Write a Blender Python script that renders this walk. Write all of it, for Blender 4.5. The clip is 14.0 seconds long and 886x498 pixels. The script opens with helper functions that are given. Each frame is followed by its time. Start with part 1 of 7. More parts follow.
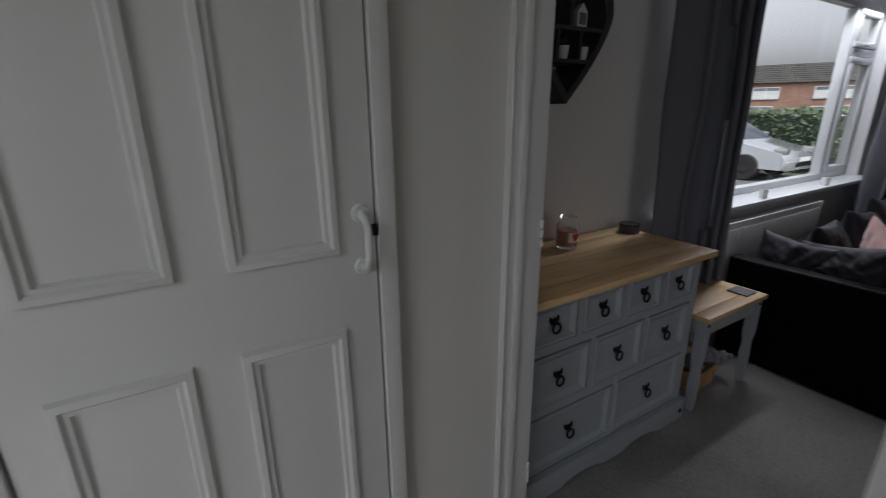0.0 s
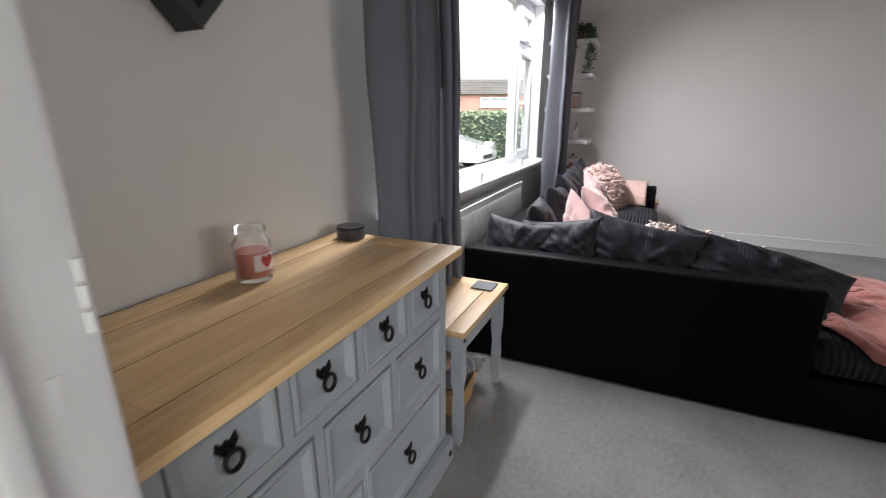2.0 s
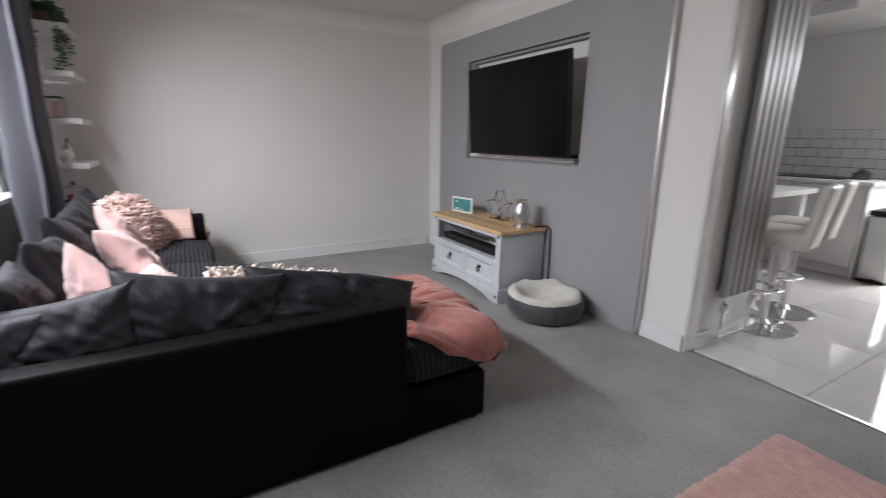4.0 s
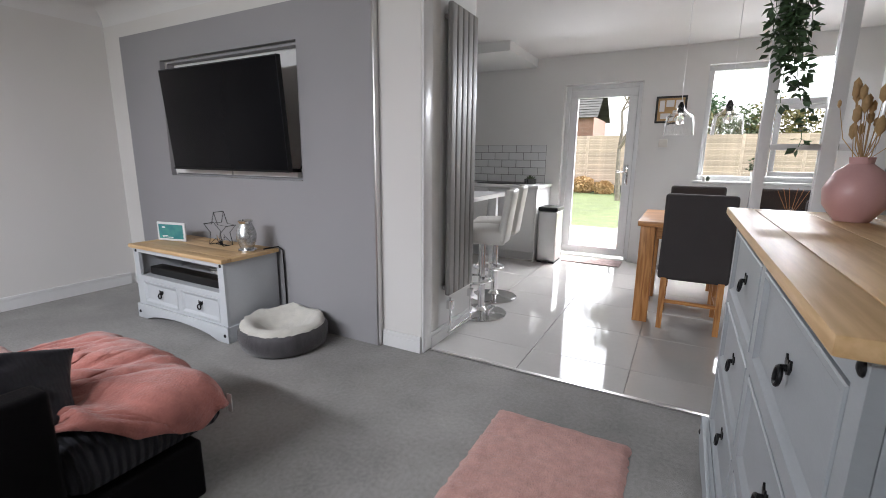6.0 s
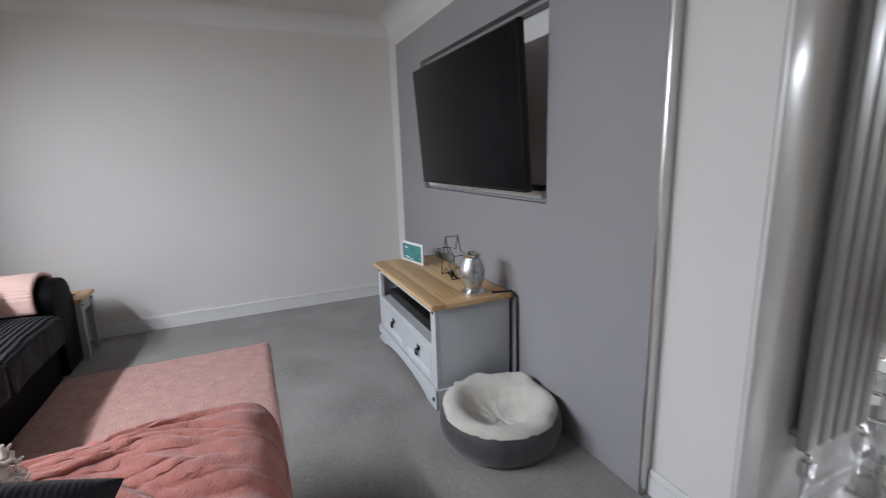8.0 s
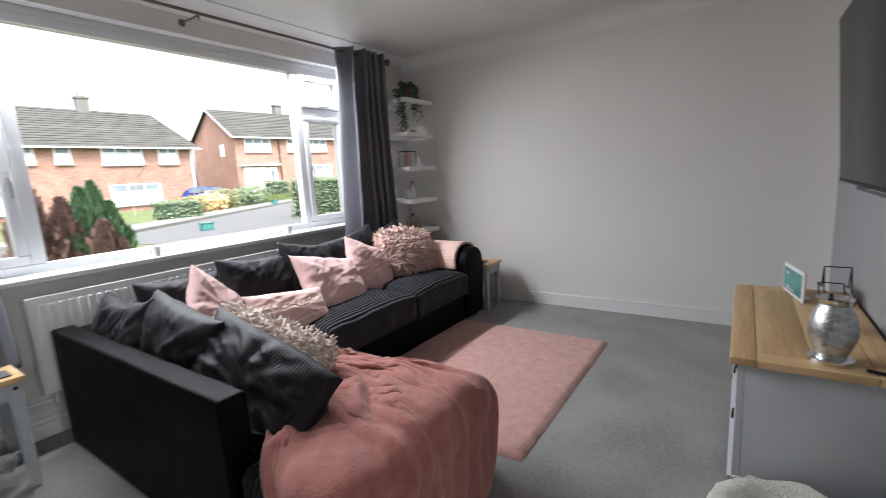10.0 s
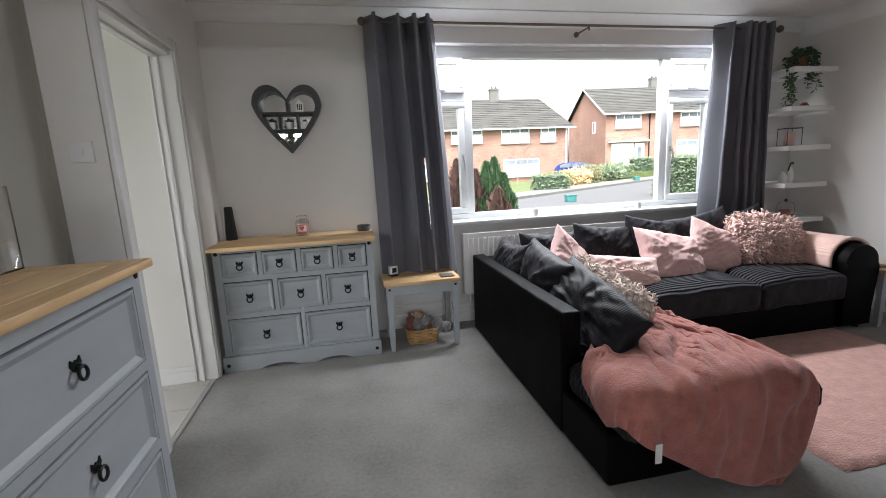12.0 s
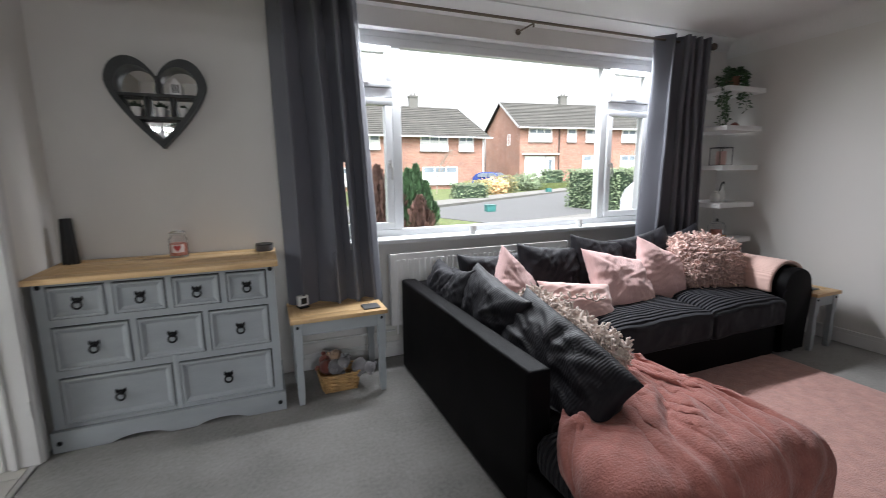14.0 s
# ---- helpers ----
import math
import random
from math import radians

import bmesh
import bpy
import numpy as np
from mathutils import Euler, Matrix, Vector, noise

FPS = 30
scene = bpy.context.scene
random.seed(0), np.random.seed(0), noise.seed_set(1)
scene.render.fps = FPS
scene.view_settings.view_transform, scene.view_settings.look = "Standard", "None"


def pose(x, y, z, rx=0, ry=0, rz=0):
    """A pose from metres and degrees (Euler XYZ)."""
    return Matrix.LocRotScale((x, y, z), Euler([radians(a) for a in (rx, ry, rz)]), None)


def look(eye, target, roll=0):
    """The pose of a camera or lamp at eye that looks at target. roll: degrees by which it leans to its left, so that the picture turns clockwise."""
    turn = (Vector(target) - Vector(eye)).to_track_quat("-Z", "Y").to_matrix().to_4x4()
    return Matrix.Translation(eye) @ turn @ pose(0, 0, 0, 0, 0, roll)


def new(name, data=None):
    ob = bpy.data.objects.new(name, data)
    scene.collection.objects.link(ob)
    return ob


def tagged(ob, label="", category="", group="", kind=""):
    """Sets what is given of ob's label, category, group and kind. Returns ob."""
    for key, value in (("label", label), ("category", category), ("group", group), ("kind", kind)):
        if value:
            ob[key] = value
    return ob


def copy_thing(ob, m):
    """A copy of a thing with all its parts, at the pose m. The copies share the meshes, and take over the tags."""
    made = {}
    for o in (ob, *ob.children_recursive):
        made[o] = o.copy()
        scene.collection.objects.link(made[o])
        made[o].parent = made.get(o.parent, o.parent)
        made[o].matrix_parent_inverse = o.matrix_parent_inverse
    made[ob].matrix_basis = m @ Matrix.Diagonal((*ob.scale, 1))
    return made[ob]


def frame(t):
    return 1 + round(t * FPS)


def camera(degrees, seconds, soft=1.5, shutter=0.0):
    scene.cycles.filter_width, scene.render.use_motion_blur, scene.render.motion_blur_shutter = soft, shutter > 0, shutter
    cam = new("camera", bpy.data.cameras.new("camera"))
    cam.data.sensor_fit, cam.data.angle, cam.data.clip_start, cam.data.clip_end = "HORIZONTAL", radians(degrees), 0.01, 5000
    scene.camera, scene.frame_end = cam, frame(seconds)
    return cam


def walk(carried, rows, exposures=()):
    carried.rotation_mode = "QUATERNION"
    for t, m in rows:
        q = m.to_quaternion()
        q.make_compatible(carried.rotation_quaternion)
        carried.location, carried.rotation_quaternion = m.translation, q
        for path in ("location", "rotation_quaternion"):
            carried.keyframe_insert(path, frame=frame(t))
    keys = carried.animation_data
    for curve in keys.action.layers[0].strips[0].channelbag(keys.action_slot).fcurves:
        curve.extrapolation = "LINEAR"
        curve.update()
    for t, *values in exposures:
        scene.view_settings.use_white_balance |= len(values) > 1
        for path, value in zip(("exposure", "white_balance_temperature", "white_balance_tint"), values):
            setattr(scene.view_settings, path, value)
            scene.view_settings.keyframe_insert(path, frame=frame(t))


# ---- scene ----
cam = camera(90.1, 14.0, soft=0.75, shutter=0.3)
EXPOSURES = [(0.0, 0.7, 6150, 12), (0.3, 1.95, 6150, 12), (0.8, 2.25, 6250, 12), (1.5, 2.55, 6450, 12), (2.2, 2.7, 6300, 11), (3.0, 2.7, 6020, 11),
             (4.0, 2.68, 6300, 12), (6.5, 2.8, 6200, 11), (8.2, 2.65, 6100, 10), (10.5, 2.62, 6300, 9), (12.5, 2.68, 6300, 9), (13.5, 2.58, 6300, 9), (14.0, 2.42, 6250, 9)]
PATH = [
    (0, (-0.022, 0.095, 1.436), (0.97, 1.727, 0.844), -0.5),
    (0.5, (0.026, 0.11, 1.422), (1.316, 1.517, 0.827), -0.0),
    (1, (0.161, 0.187, 1.339), (1.637, 1.403, 0.755), -0.1),
    (1.5, (0.382, 0.33, 1.293), (1.971, 1.392, 0.705), -0.1),
    (2, (0.62, 0.493, 1.273), (2.36, 1.295, 0.699), -0.1),
    (2.5, (0.883, 0.589, 1.271), (2.748, 1.04, 0.706), 0.6),
    (3, (1.109, 0.576, 1.264), (3.034, 0.653, 0.728), 0.8),
    (3.5, (1.209, 0.557, 1.275), (3.091, 0.121, 0.758), 1.1),
    (4, (1.234, 0.483, 1.247), (2.916, -0.486, 0.764), 0.8),
    (6.3, (1.303, 0.121, 1.231), (2.21, -1.616, 0.833), 0.4),
    (6.5, (1.35, 0.021, 1.244), (2.254, -1.719, 0.85), 0.3),
    (7, (1.571, -0.212, 1.259), (2.651, -1.85, 0.87), -0.3),
    (7.5, (1.759, -0.438, 1.288), (3.231, -1.729, 0.883), -0.9),
    (8, (1.903, -0.736, 1.301), (3.697, -1.517, 0.886), -1.9),
    (8.2, (1.999, -0.8, 1.27), (3.853, -1.437, 0.876), -1.3),
    (10.3, (2.065, -1.606, 1.265), (3.526, -0.287, 0.911), -3.2),
    (10.5, (1.99, -1.657, 1.308), (3.333, -0.223, 0.934), -2.8),
    (11, (1.945, -1.816, 1.284), (2.826, -0.056, 0.927), -3.3),
    (11.5, (1.862, -1.929, 1.298), (2.401, -0.036, 0.942), -3.0),
    (12, (1.792, -2.014, 1.292), (2.18, -0.084, 0.939), -2.7),
    (12.5, (1.74, -2.027, 1.279), (2.13, -0.097, 0.926), -1.9),
    (13, (1.764, -1.861, 1.271), (2.194, 0.061, 0.921), -1.3),
    (13.5, (1.812, -1.641, 1.31), (2.288, 0.271, 0.964), -1.0),
    (14, (1.873, -1.447, 1.31), (2.617, 0.379, 0.974), -0.6),
]
walk(cam, [(t, look(eye, target, roll)) for t, eye, target, roll in PATH],
     exposures=EXPOSURES)

# ---- world and light ----
world = bpy.data.worlds.new("overcast")
scene.world = world
world.use_nodes = True
wn, wl = world.node_tree.nodes, world.node_tree.links
wn.clear()
sky = wn.new("ShaderNodeTexSky")
sky.sky_type, sky.sun_disc = "NISHITA", False
sky.sun_elevation, sky.sun_rotation = radians(58), radians(210)
sky.air_density, sky.dust_density, sky.ozone_density = 1.0, 6.0, 0.6
grey = wn.new("ShaderNodeHueSaturation")
grey.inputs["Saturation"].default_value = 0.12
grey.inputs["Value"].default_value = 1.0
sky_bg = wn.new("ShaderNodeBackground")
sky_bg.inputs["Strength"].default_value = 0.15
w_out = wn.new("ShaderNodeOutputWorld")
wl.new(sky.outputs["Color"], grey.inputs["Color"])
wl.new(grey.outputs["Color"], sky_bg.inputs["Color"])
wl.new(sky_bg.outputs["Background"], w_out.inputs["Surface"])

sun = bpy.data.lights.new("sun", "SUN")
sun.energy, sun.angle, sun.color = 0.5, radians(40), (1.0, 0.97, 0.93)
new("sun", sun).matrix_world = look((-6, -14, 26), (2, 0, 0))


def window_light(name, at, way, w, h, watts, spread=115):
    """Sky light entering under the head of an opening."""
    lamp = bpy.data.lights.new(name, "AREA")
    lamp.shape, lamp.size, lamp.size_y, lamp.energy, lamp.color = "RECTANGLE", w, h, watts, (0.955, 0.97, 1.0)
    lamp.spread = radians(spread)
    new(name, lamp).matrix_world = look(at, Vector(at) + Vector(way))


window_light("sky_light_front", (3.7, 1.57, 2.195), (0, -0.52, -0.85), 2.75, 0.10, 14.2, 152)
window_light("sky_light_door", (2.25, -5.52, 2.07), (0, 0.85, -0.5), 0.56, 0.06, 2.5)
window_light("sky_light_kitchen", (0.6, -5.52, 2.19), (0, 0.85, -0.5), 1.1, 0.06, 2.8)
# Fill lamp added in the unseen, assumed hall entrance to brighten the hallway.
window_light("hall_fill_light", (-1.28, -0.25, 1.9), (0.9, 0.25, -0.35), 1.2, 0.3, 1.0)


# ---- materials ----
def nodes_of(name):
    m = bpy.data.materials.new(name)
    m.use_nodes = True
    return m, m.node_tree.nodes, m.node_tree.links, m.node_tree.nodes["Principled BSDF"]


def mat(name, col, rough=0.6, metal=0.0, var=0.1, scale=5.0, fine=140.0, bump=0.1, stretch=(1, 1, 1),
        rand=0.0, coat=0.0, sheen=0.0, spec=0.5, depth=0.004, island=False):
    """A painted, woven or cast surface: broad uneven tone, fine grain and relief."""
    m, n, l, b = nodes_of(name)
    tc, mp = n.new("ShaderNodeTexCoord"), n.new("ShaderNodeMapping")
    mp.inputs["Scale"].default_value = stretch
    l.new(tc.outputs["Object"], mp.inputs["Vector"])
    big, small = n.new("ShaderNodeTexNoise"), n.new("ShaderNodeTexNoise")
    for node, sc, det in ((big, scale, 4.0), (small, fine, 3.0)):
        node.inputs["Scale"].default_value, node.inputs["Detail"].default_value = sc, det
        l.new(mp.outputs["Vector"], node.inputs["Vector"])
    add = n.new("ShaderNodeMath")
    add.operation = "MULTIPLY_ADD"
    l.new(small.outputs["Fac"], add.inputs[0])
    add.inputs[1].default_value = 0.35
    l.new(big.outputs["Fac"], add.inputs[2])
    ramp = n.new("ShaderNodeValToRGB")
    ramp.color_ramp.elements[0].position, ramp.color_ramp.elements[1].position = 0.42, 0.95
    lo = [max(0, c * (1 - var)) for c in col]
    hi = [min(1, c * (1 + var)) for c in col]
    ramp.color_ramp.elements[0].color, ramp.color_ramp.elements[1].color = (*lo, 1), (*hi, 1)
    l.new(add.outputs[0], ramp.inputs["Fac"])
    colour = ramp.outputs["Color"]
    if rand or island:
        hsv = n.new("ShaderNodeHueSaturation")
        rnd = n.new("ShaderNodeMapRange")
        rnd.inputs["To Min"].default_value, rnd.inputs["To Max"].default_value = 1 - rand, 1 + rand
        if island:
            l.new(n.new("ShaderNodeNewGeometry").outputs["Random Per Island"], rnd.inputs["Value"])
        else:
            l.new(n.new("ShaderNodeObjectInfo").outputs["Random"], rnd.inputs["Value"])
        l.new(rnd.outputs["Result"], hsv.inputs["Value"])
        l.new(colour, hsv.inputs["Color"])
        colour = hsv.outputs["Color"]
    l.new(colour, b.inputs["Base Color"])
    rr = n.new("ShaderNodeMapRange")
    rr.inputs["To Min"].default_value, rr.inputs["To Max"].default_value = max(0.02, rough * 0.85), min(1, rough * 1.15)
    l.new(big.outputs["Fac"], rr.inputs["Value"])
    l.new(rr.outputs["Result"], b.inputs["Roughness"])
    b.inputs["Metallic"].default_value = metal
    b.inputs["Specular IOR Level"].default_value = spec
    b.inputs["Coat Weight"].default_value = coat
    b.inputs["Coat Roughness"].default_value = 0.12
    b.inputs["Sheen Weight"].default_value = sheen
    if bump:
        bp = n.new("ShaderNodeBump")
        bp.inputs["Strength"].default_value, bp.inputs["Distance"].default_value = bump, depth
        l.new(small.outputs["Fac"], bp.inputs["Height"])
        l.new(bp.outputs["Normal"], b.inputs["Normal"])
    return m


def wood(name, dark, light, axis=0, rough=0.45, ring=9.0, rand=0.12):
    """Planed timber: long grain along one axis, with darker rings and a few knots."""
    m, n, l, b = nodes_of(name)
    tc, mp = n.new("ShaderNodeTexCoord"), n.new("ShaderNodeMapping")
    st = [11.0, 11.0, 11.0]
    st[axis] = 0.9
    mp.inputs["Scale"].default_value = st
    l.new(tc.outputs["Object"], mp.inputs["Vector"])
    info = n.new("ShaderNodeObjectInfo")
    off = n.new("ShaderNodeVectorMath")
    off.operation = "MULTIPLY_ADD"
    comb = n.new("ShaderNodeCombineXYZ")
    for k in range(3):
        l.new(info.outputs["Random"], comb.inputs[k])
    l.new(comb.outputs[0], off.inputs[0])
    off.inputs[1].default_value = (37, 23, 51)
    l.new(mp.outputs["Vector"], off.inputs[2])
    warp, fine = n.new("ShaderNodeTexNoise"), n.new("ShaderNodeTexNoise")
    warp.inputs["Scale"].default_value, warp.inputs["Detail"].default_value = 0.9, 3
    fine.inputs["Scale"].default_value, fine.inputs["Detail"].default_value = 7, 5
    l.new(off.outputs[0], warp.inputs["Vector"])
    l.new(off.outputs[0], fine.inputs["Vector"])
    sine = n.new("ShaderNodeMath")
    sine.operation = "MULTIPLY"
    l.new(warp.outputs["Fac"], sine.inputs[0])
    sine.inputs[1].default_value = ring * 6
    s2 = n.new("ShaderNodeMath")
    s2.operation = "SINE"
    l.new(sine.outputs[0], s2.inputs[0])
    mix = n.new("ShaderNodeMath")
    mix.operation = "MULTIPLY_ADD"
    l.new(s2.outputs[0], mix.inputs[0])
    mix.inputs[1].default_value = 0.16
    l.new(fine.outputs["Fac"], mix.inputs[2])
    ramp = n.new("ShaderNodeValToRGB")
    ramp.color_ramp.elements[0].position, ramp.color_ramp.elements[1].position = 0.22, 0.72
    ramp.color_ramp.elements[0].color, ramp.color_ramp.elements[1].color = (*dark, 1), (*light, 1)
    l.new(mix.outputs[0], ramp.inputs["Fac"])
    vor = n.new("ShaderNodeTexVoronoi")
    vor.inputs["Scale"].default_value = 0.55
    l.new(off.outputs[0], vor.inputs["Vector"])
    knot = n.new("ShaderNodeMapRange")
    knot.inputs["From Min"].default_value, knot.inputs["From Max"].default_value = 0.03, 0.12
    knot.inputs["To Min"].default_value, knot.inputs["To Max"].default_value = 0.45, 1.0
    l.new(vor.outputs["Distance"], knot.inputs["Value"])
    rnd = n.new("ShaderNodeMapRange")
    rnd.inputs["To Min"].default_value, rnd.inputs["To Max"].default_value = 1 - rand, 1 + rand
    l.new(info.outputs["Random"], rnd.inputs["Value"])
    val = n.new("ShaderNodeMath")
    val.operation = "MULTIPLY"
    l.new(knot.outputs["Result"], val.inputs[0])
    l.new(rnd.outputs["Result"], val.inputs[1])
    hsv = n.new("ShaderNodeHueSaturation")
    l.new(ramp.outputs["Color"], hsv.inputs["Color"])
    l.new(val.outputs[0], hsv.inputs["Value"])
    l.new(hsv.outputs["Color"], b.inputs["Base Color"])
    b.inputs["Roughness"].default_value = rough
    bp = n.new("ShaderNodeBump")
    bp.inputs["Strength"].default_value, bp.inputs["Distance"].default_value = 0.15, 0.002
    l.new(fine.outputs["Fac"], bp.inputs["Height"])
    l.new(bp.outputs["Normal"], b.inputs["Normal"])
    return m


def glass(name, col=(1, 1, 1), rough=0.0, ior=1.45):
    m, n, l, b = nodes_of(name)
    b.inputs["Base Color"].default_value = (*col, 1)
    b.inputs["Roughness"].default_value, b.inputs["IOR"].default_value = rough, ior
    b.inputs["Transmission Weight"].default_value = 1.0
    return m


def ribbed(name, col, pitch, axis=0, rough=0.8, var=0.15, depth=0.006, sheen=0.2, spec=0.3, strength=0.45, wander=1.2):
    """Cord or corrugated cloth: ridges across one axis, bent a little by noise."""
    m = mat(name, col, rough=rough, var=var, scale=4, fine=220, bump=0, sheen=sheen, spec=spec)
    n, l = m.node_tree.nodes, m.node_tree.links
    b = n["Principled BSDF"]
    tc = n.new("ShaderNodeTexCoord")
    wv = n.new("ShaderNodeTexWave")
    wv.bands_direction = "XYZ"[axis]
    wv.inputs["Scale"].default_value = 1.0 / pitch * 0.314
    wv.inputs["Distortion"].default_value, wv.inputs["Detail"].default_value = wander, 1.0
    wv.inputs["Detail Scale"].default_value = 0.6
    l.new(tc.outputs["Object"], wv.inputs["Vector"])
    bp = n.new("ShaderNodeBump")
    bp.inputs["Strength"].default_value, bp.inputs["Distance"].default_value = strength, depth
    l.new(wv.outputs["Fac"], bp.inputs["Height"])
    l.new(bp.outputs["Normal"], b.inputs["Normal"])
    return m


def carpet(name, dark, light):
    """Cut pile: a fleck at the size of single tufts, matted clumps, and broad brushed patches."""
    m, n, l, b = nodes_of(name)
    tc = n.new("ShaderNodeTexCoord")
    total = None
    fleck = None
    for sc, det, wt in ((330.0, 2.0, 0.50), (55.0, 3.0, 0.30), (2.6, 3.0, 0.42)):
        t = n.new("ShaderNodeTexNoise")
        t.inputs["Scale"].default_value, t.inputs["Detail"].default_value = sc, det
        l.new(tc.outputs["Object"], t.inputs["Vector"])
        fleck = fleck or t
        a = n.new("ShaderNodeMath")
        a.operation = "MULTIPLY_ADD"
        l.new(t.outputs["Fac"], a.inputs[0])
        a.inputs[1].default_value = wt
        if total is None:
            a.inputs[2].default_value = 0.0
        else:
            l.new(total, a.inputs[2])
        total = a.outputs[0]
    ramp = n.new("ShaderNodeValToRGB")
    ramp.color_ramp.elements[0].position, ramp.color_ramp.elements[1].position = 0.40, 0.82
    ramp.color_ramp.elements[0].color, ramp.color_ramp.elements[1].color = (*dark, 1), (*light, 1)
    l.new(total, ramp.inputs["Fac"])
    l.new(ramp.outputs["Color"], b.inputs["Base Color"])
    b.inputs["Roughness"].default_value, b.inputs["Specular IOR Level"].default_value = 1.0, 0.08
    b.inputs["Sheen Weight"].default_value = 0.2
    bp = n.new("ShaderNodeBump")
    bp.inputs["Strength"].default_value, bp.inputs["Distance"].default_value = 0.5, 0.004
    l.new(fleck.outputs["Fac"], bp.inputs["Height"])
    l.new(bp.outputs["Normal"], b.inputs["Normal"])
    return m


def brickwork(name, dark, light, mortar):
    """Stretcher-bond brick at true size, on walls that face along x or y."""
    m, n, l, b = nodes_of(name)
    tc, sep, comb, add = n.new("ShaderNodeTexCoord"), n.new("ShaderNodeSeparateXYZ"), n.new("ShaderNodeCombineXYZ"), n.new("ShaderNodeMath")
    l.new(tc.outputs["Object"], sep.inputs[0])
    add.operation = "ADD"
    l.new(sep.outputs["X"], add.inputs[0])
    l.new(sep.outputs["Y"], add.inputs[1])
    l.new(add.outputs[0], comb.inputs["X"])
    l.new(sep.outputs["Z"], comb.inputs["Y"])
    br = n.new("ShaderNodeTexBrick")
    br.inputs["Scale"].default_value = 1.0
    br.inputs["Brick Width"].default_value, br.inputs["Row Height"].default_value = 0.225, 0.075
    br.inputs["Mortar Size"].default_value = 0.008
    br.inputs["Color1"].default_value, br.inputs["Color2"].default_value, br.inputs["Mortar"].default_value = (*dark, 1), (*light, 1), (*mortar, 1)
    l.new(comb.outputs[0], br.inputs["Vector"])
    big = n.new("ShaderNodeTexNoise")
    big.inputs["Scale"].default_value, big.inputs["Detail"].default_value = 0.7, 6
    l.new(tc.outputs["Object"], big.inputs["Vector"])
    mr = n.new("ShaderNodeMapRange")
    mr.inputs["To Min"].default_value, mr.inputs["To Max"].default_value = 0.6, 1.35
    l.new(big.outputs["Fac"], mr.inputs["Value"])
    hsv = n.new("ShaderNodeHueSaturation")
    l.new(br.outputs["Color"], hsv.inputs["Color"])
    l.new(mr.outputs["Result"], hsv.inputs["Value"])
    l.new(hsv.outputs["Color"], b.inputs["Base Color"])
    b.inputs["Roughness"].default_value = 0.9
    return m


WALL = mat("wall_paint", (0.70, 0.68, 0.655), rough=0.85, var=0.025, scale=1.2, fine=260, bump=0.06, depth=0.002)
# Beige set far below WALL, so the colour also carries the alcove's shade.
WALL_BEIGE_SHADED = mat("wall_paint_beige_shaded", (0.335, 0.32, 0.28), rough=0.85, var=0.025, scale=1.2, fine=260, bump=0.06, depth=0.002)
KITCHEN_WALL = mat("kitchen_wall_paint", (0.74, 0.74, 0.73), rough=0.7, var=0.02, scale=1.2, fine=260, bump=0.05, depth=0.002)
CEILING = mat("ceiling_paint", (0.74, 0.73, 0.72), rough=0.9, var=0.03, scale=2, fine=90, bump=0.15, depth=0.003)
PANEL_GREY = mat("panel_grey_paint", (0.297, 0.29, 0.298), rough=0.75, var=0.03, scale=1.5, fine=260, bump=0.05, depth=0.002)
GLOSS = mat("white_gloss_paint", (0.745, 0.735, 0.73), rough=0.22, var=0.02, scale=3, fine=60, bump=0.05, depth=0.003)
SATIN = mat("white_satin_paint", (0.73, 0.725, 0.72), rough=0.42, var=0.025, scale=3, fine=60, bump=0.06, depth=0.003)
UPVC = mat("white_window_plastic", (0.71, 0.72, 0.73), rough=0.25, var=0.01, scale=3, bump=0)
CARPET = carpet("grey_carpet", (0.140, 0.134, 0.128), (0.345, 0.330, 0.315))
HALL_FLOOR = mat("hall_vinyl", (0.46, 0.44, 0.41), rough=0.4, var=0.1, scale=3, bump=0.1)
TILE = mat("polished_floor_tile", (0.52, 0.505, 0.485), rough=0.045, var=0.05, scale=1.5, fine=20, bump=0, rand=0.02, spec=0.85)
GROUT = mat("pale_grout", (0.43, 0.42, 0.40), rough=0.9, var=0.1, bump=0.2)
GROUT_DARK = mat("grey_wall_grout", (0.20, 0.20, 0.20), rough=0.9, var=0.1, bump=0.2)
METRO = mat("white_metro_tile", (0.74, 0.75, 0.76), rough=0.12, var=0.02, scale=4, bump=0.02, rand=0.03)
PAINT_GREY = mat("grey_furniture_paint", (0.335, 0.358, 0.374), rough=0.5, var=0.07, scale=5, fine=70, bump=0.12, stretch=(1, 1, 3), depth=0.003)
PAINT_LIGHT = mat("pale_grey_furniture_paint", (0.52, 0.54, 0.56), rough=0.5, var=0.06, scale=5, fine=70, bump=0.12, depth=0.003)
PINE = wood("waxed_pine", (0.535, 0.335, 0.155), (0.68, 0.465, 0.245), axis=0, ring=4.0)
PINE_Y = wood("waxed_pine_cross", (0.535, 0.335, 0.155), (0.68, 0.465, 0.245), axis=1, ring=4.0)
OAK = wood("honey_oak", (0.30, 0.12, 0.03), (0.52, 0.25, 0.085), axis=2, rough=0.4)
OAK_X = wood("honey_oak_long", (0.30, 0.12, 0.03), (0.52, 0.25, 0.085), axis=0, rough=0.35)
IRON = mat("black_iron", (0.012, 0.012, 0.013), rough=0.45, metal=0.6, var=0.2, fine=200, bump=0.2)
# Near-black colour stands for the shade inside gaps, slots and holes.
GAP_SHADE = mat("gap_shade", (0.03, 0.028, 0.027), rough=0.9, var=0.1, bump=0)
CHROME = mat("chrome", (0.75, 0.75, 0.76), rough=0.08, metal=1.0, var=0.02, bump=0)
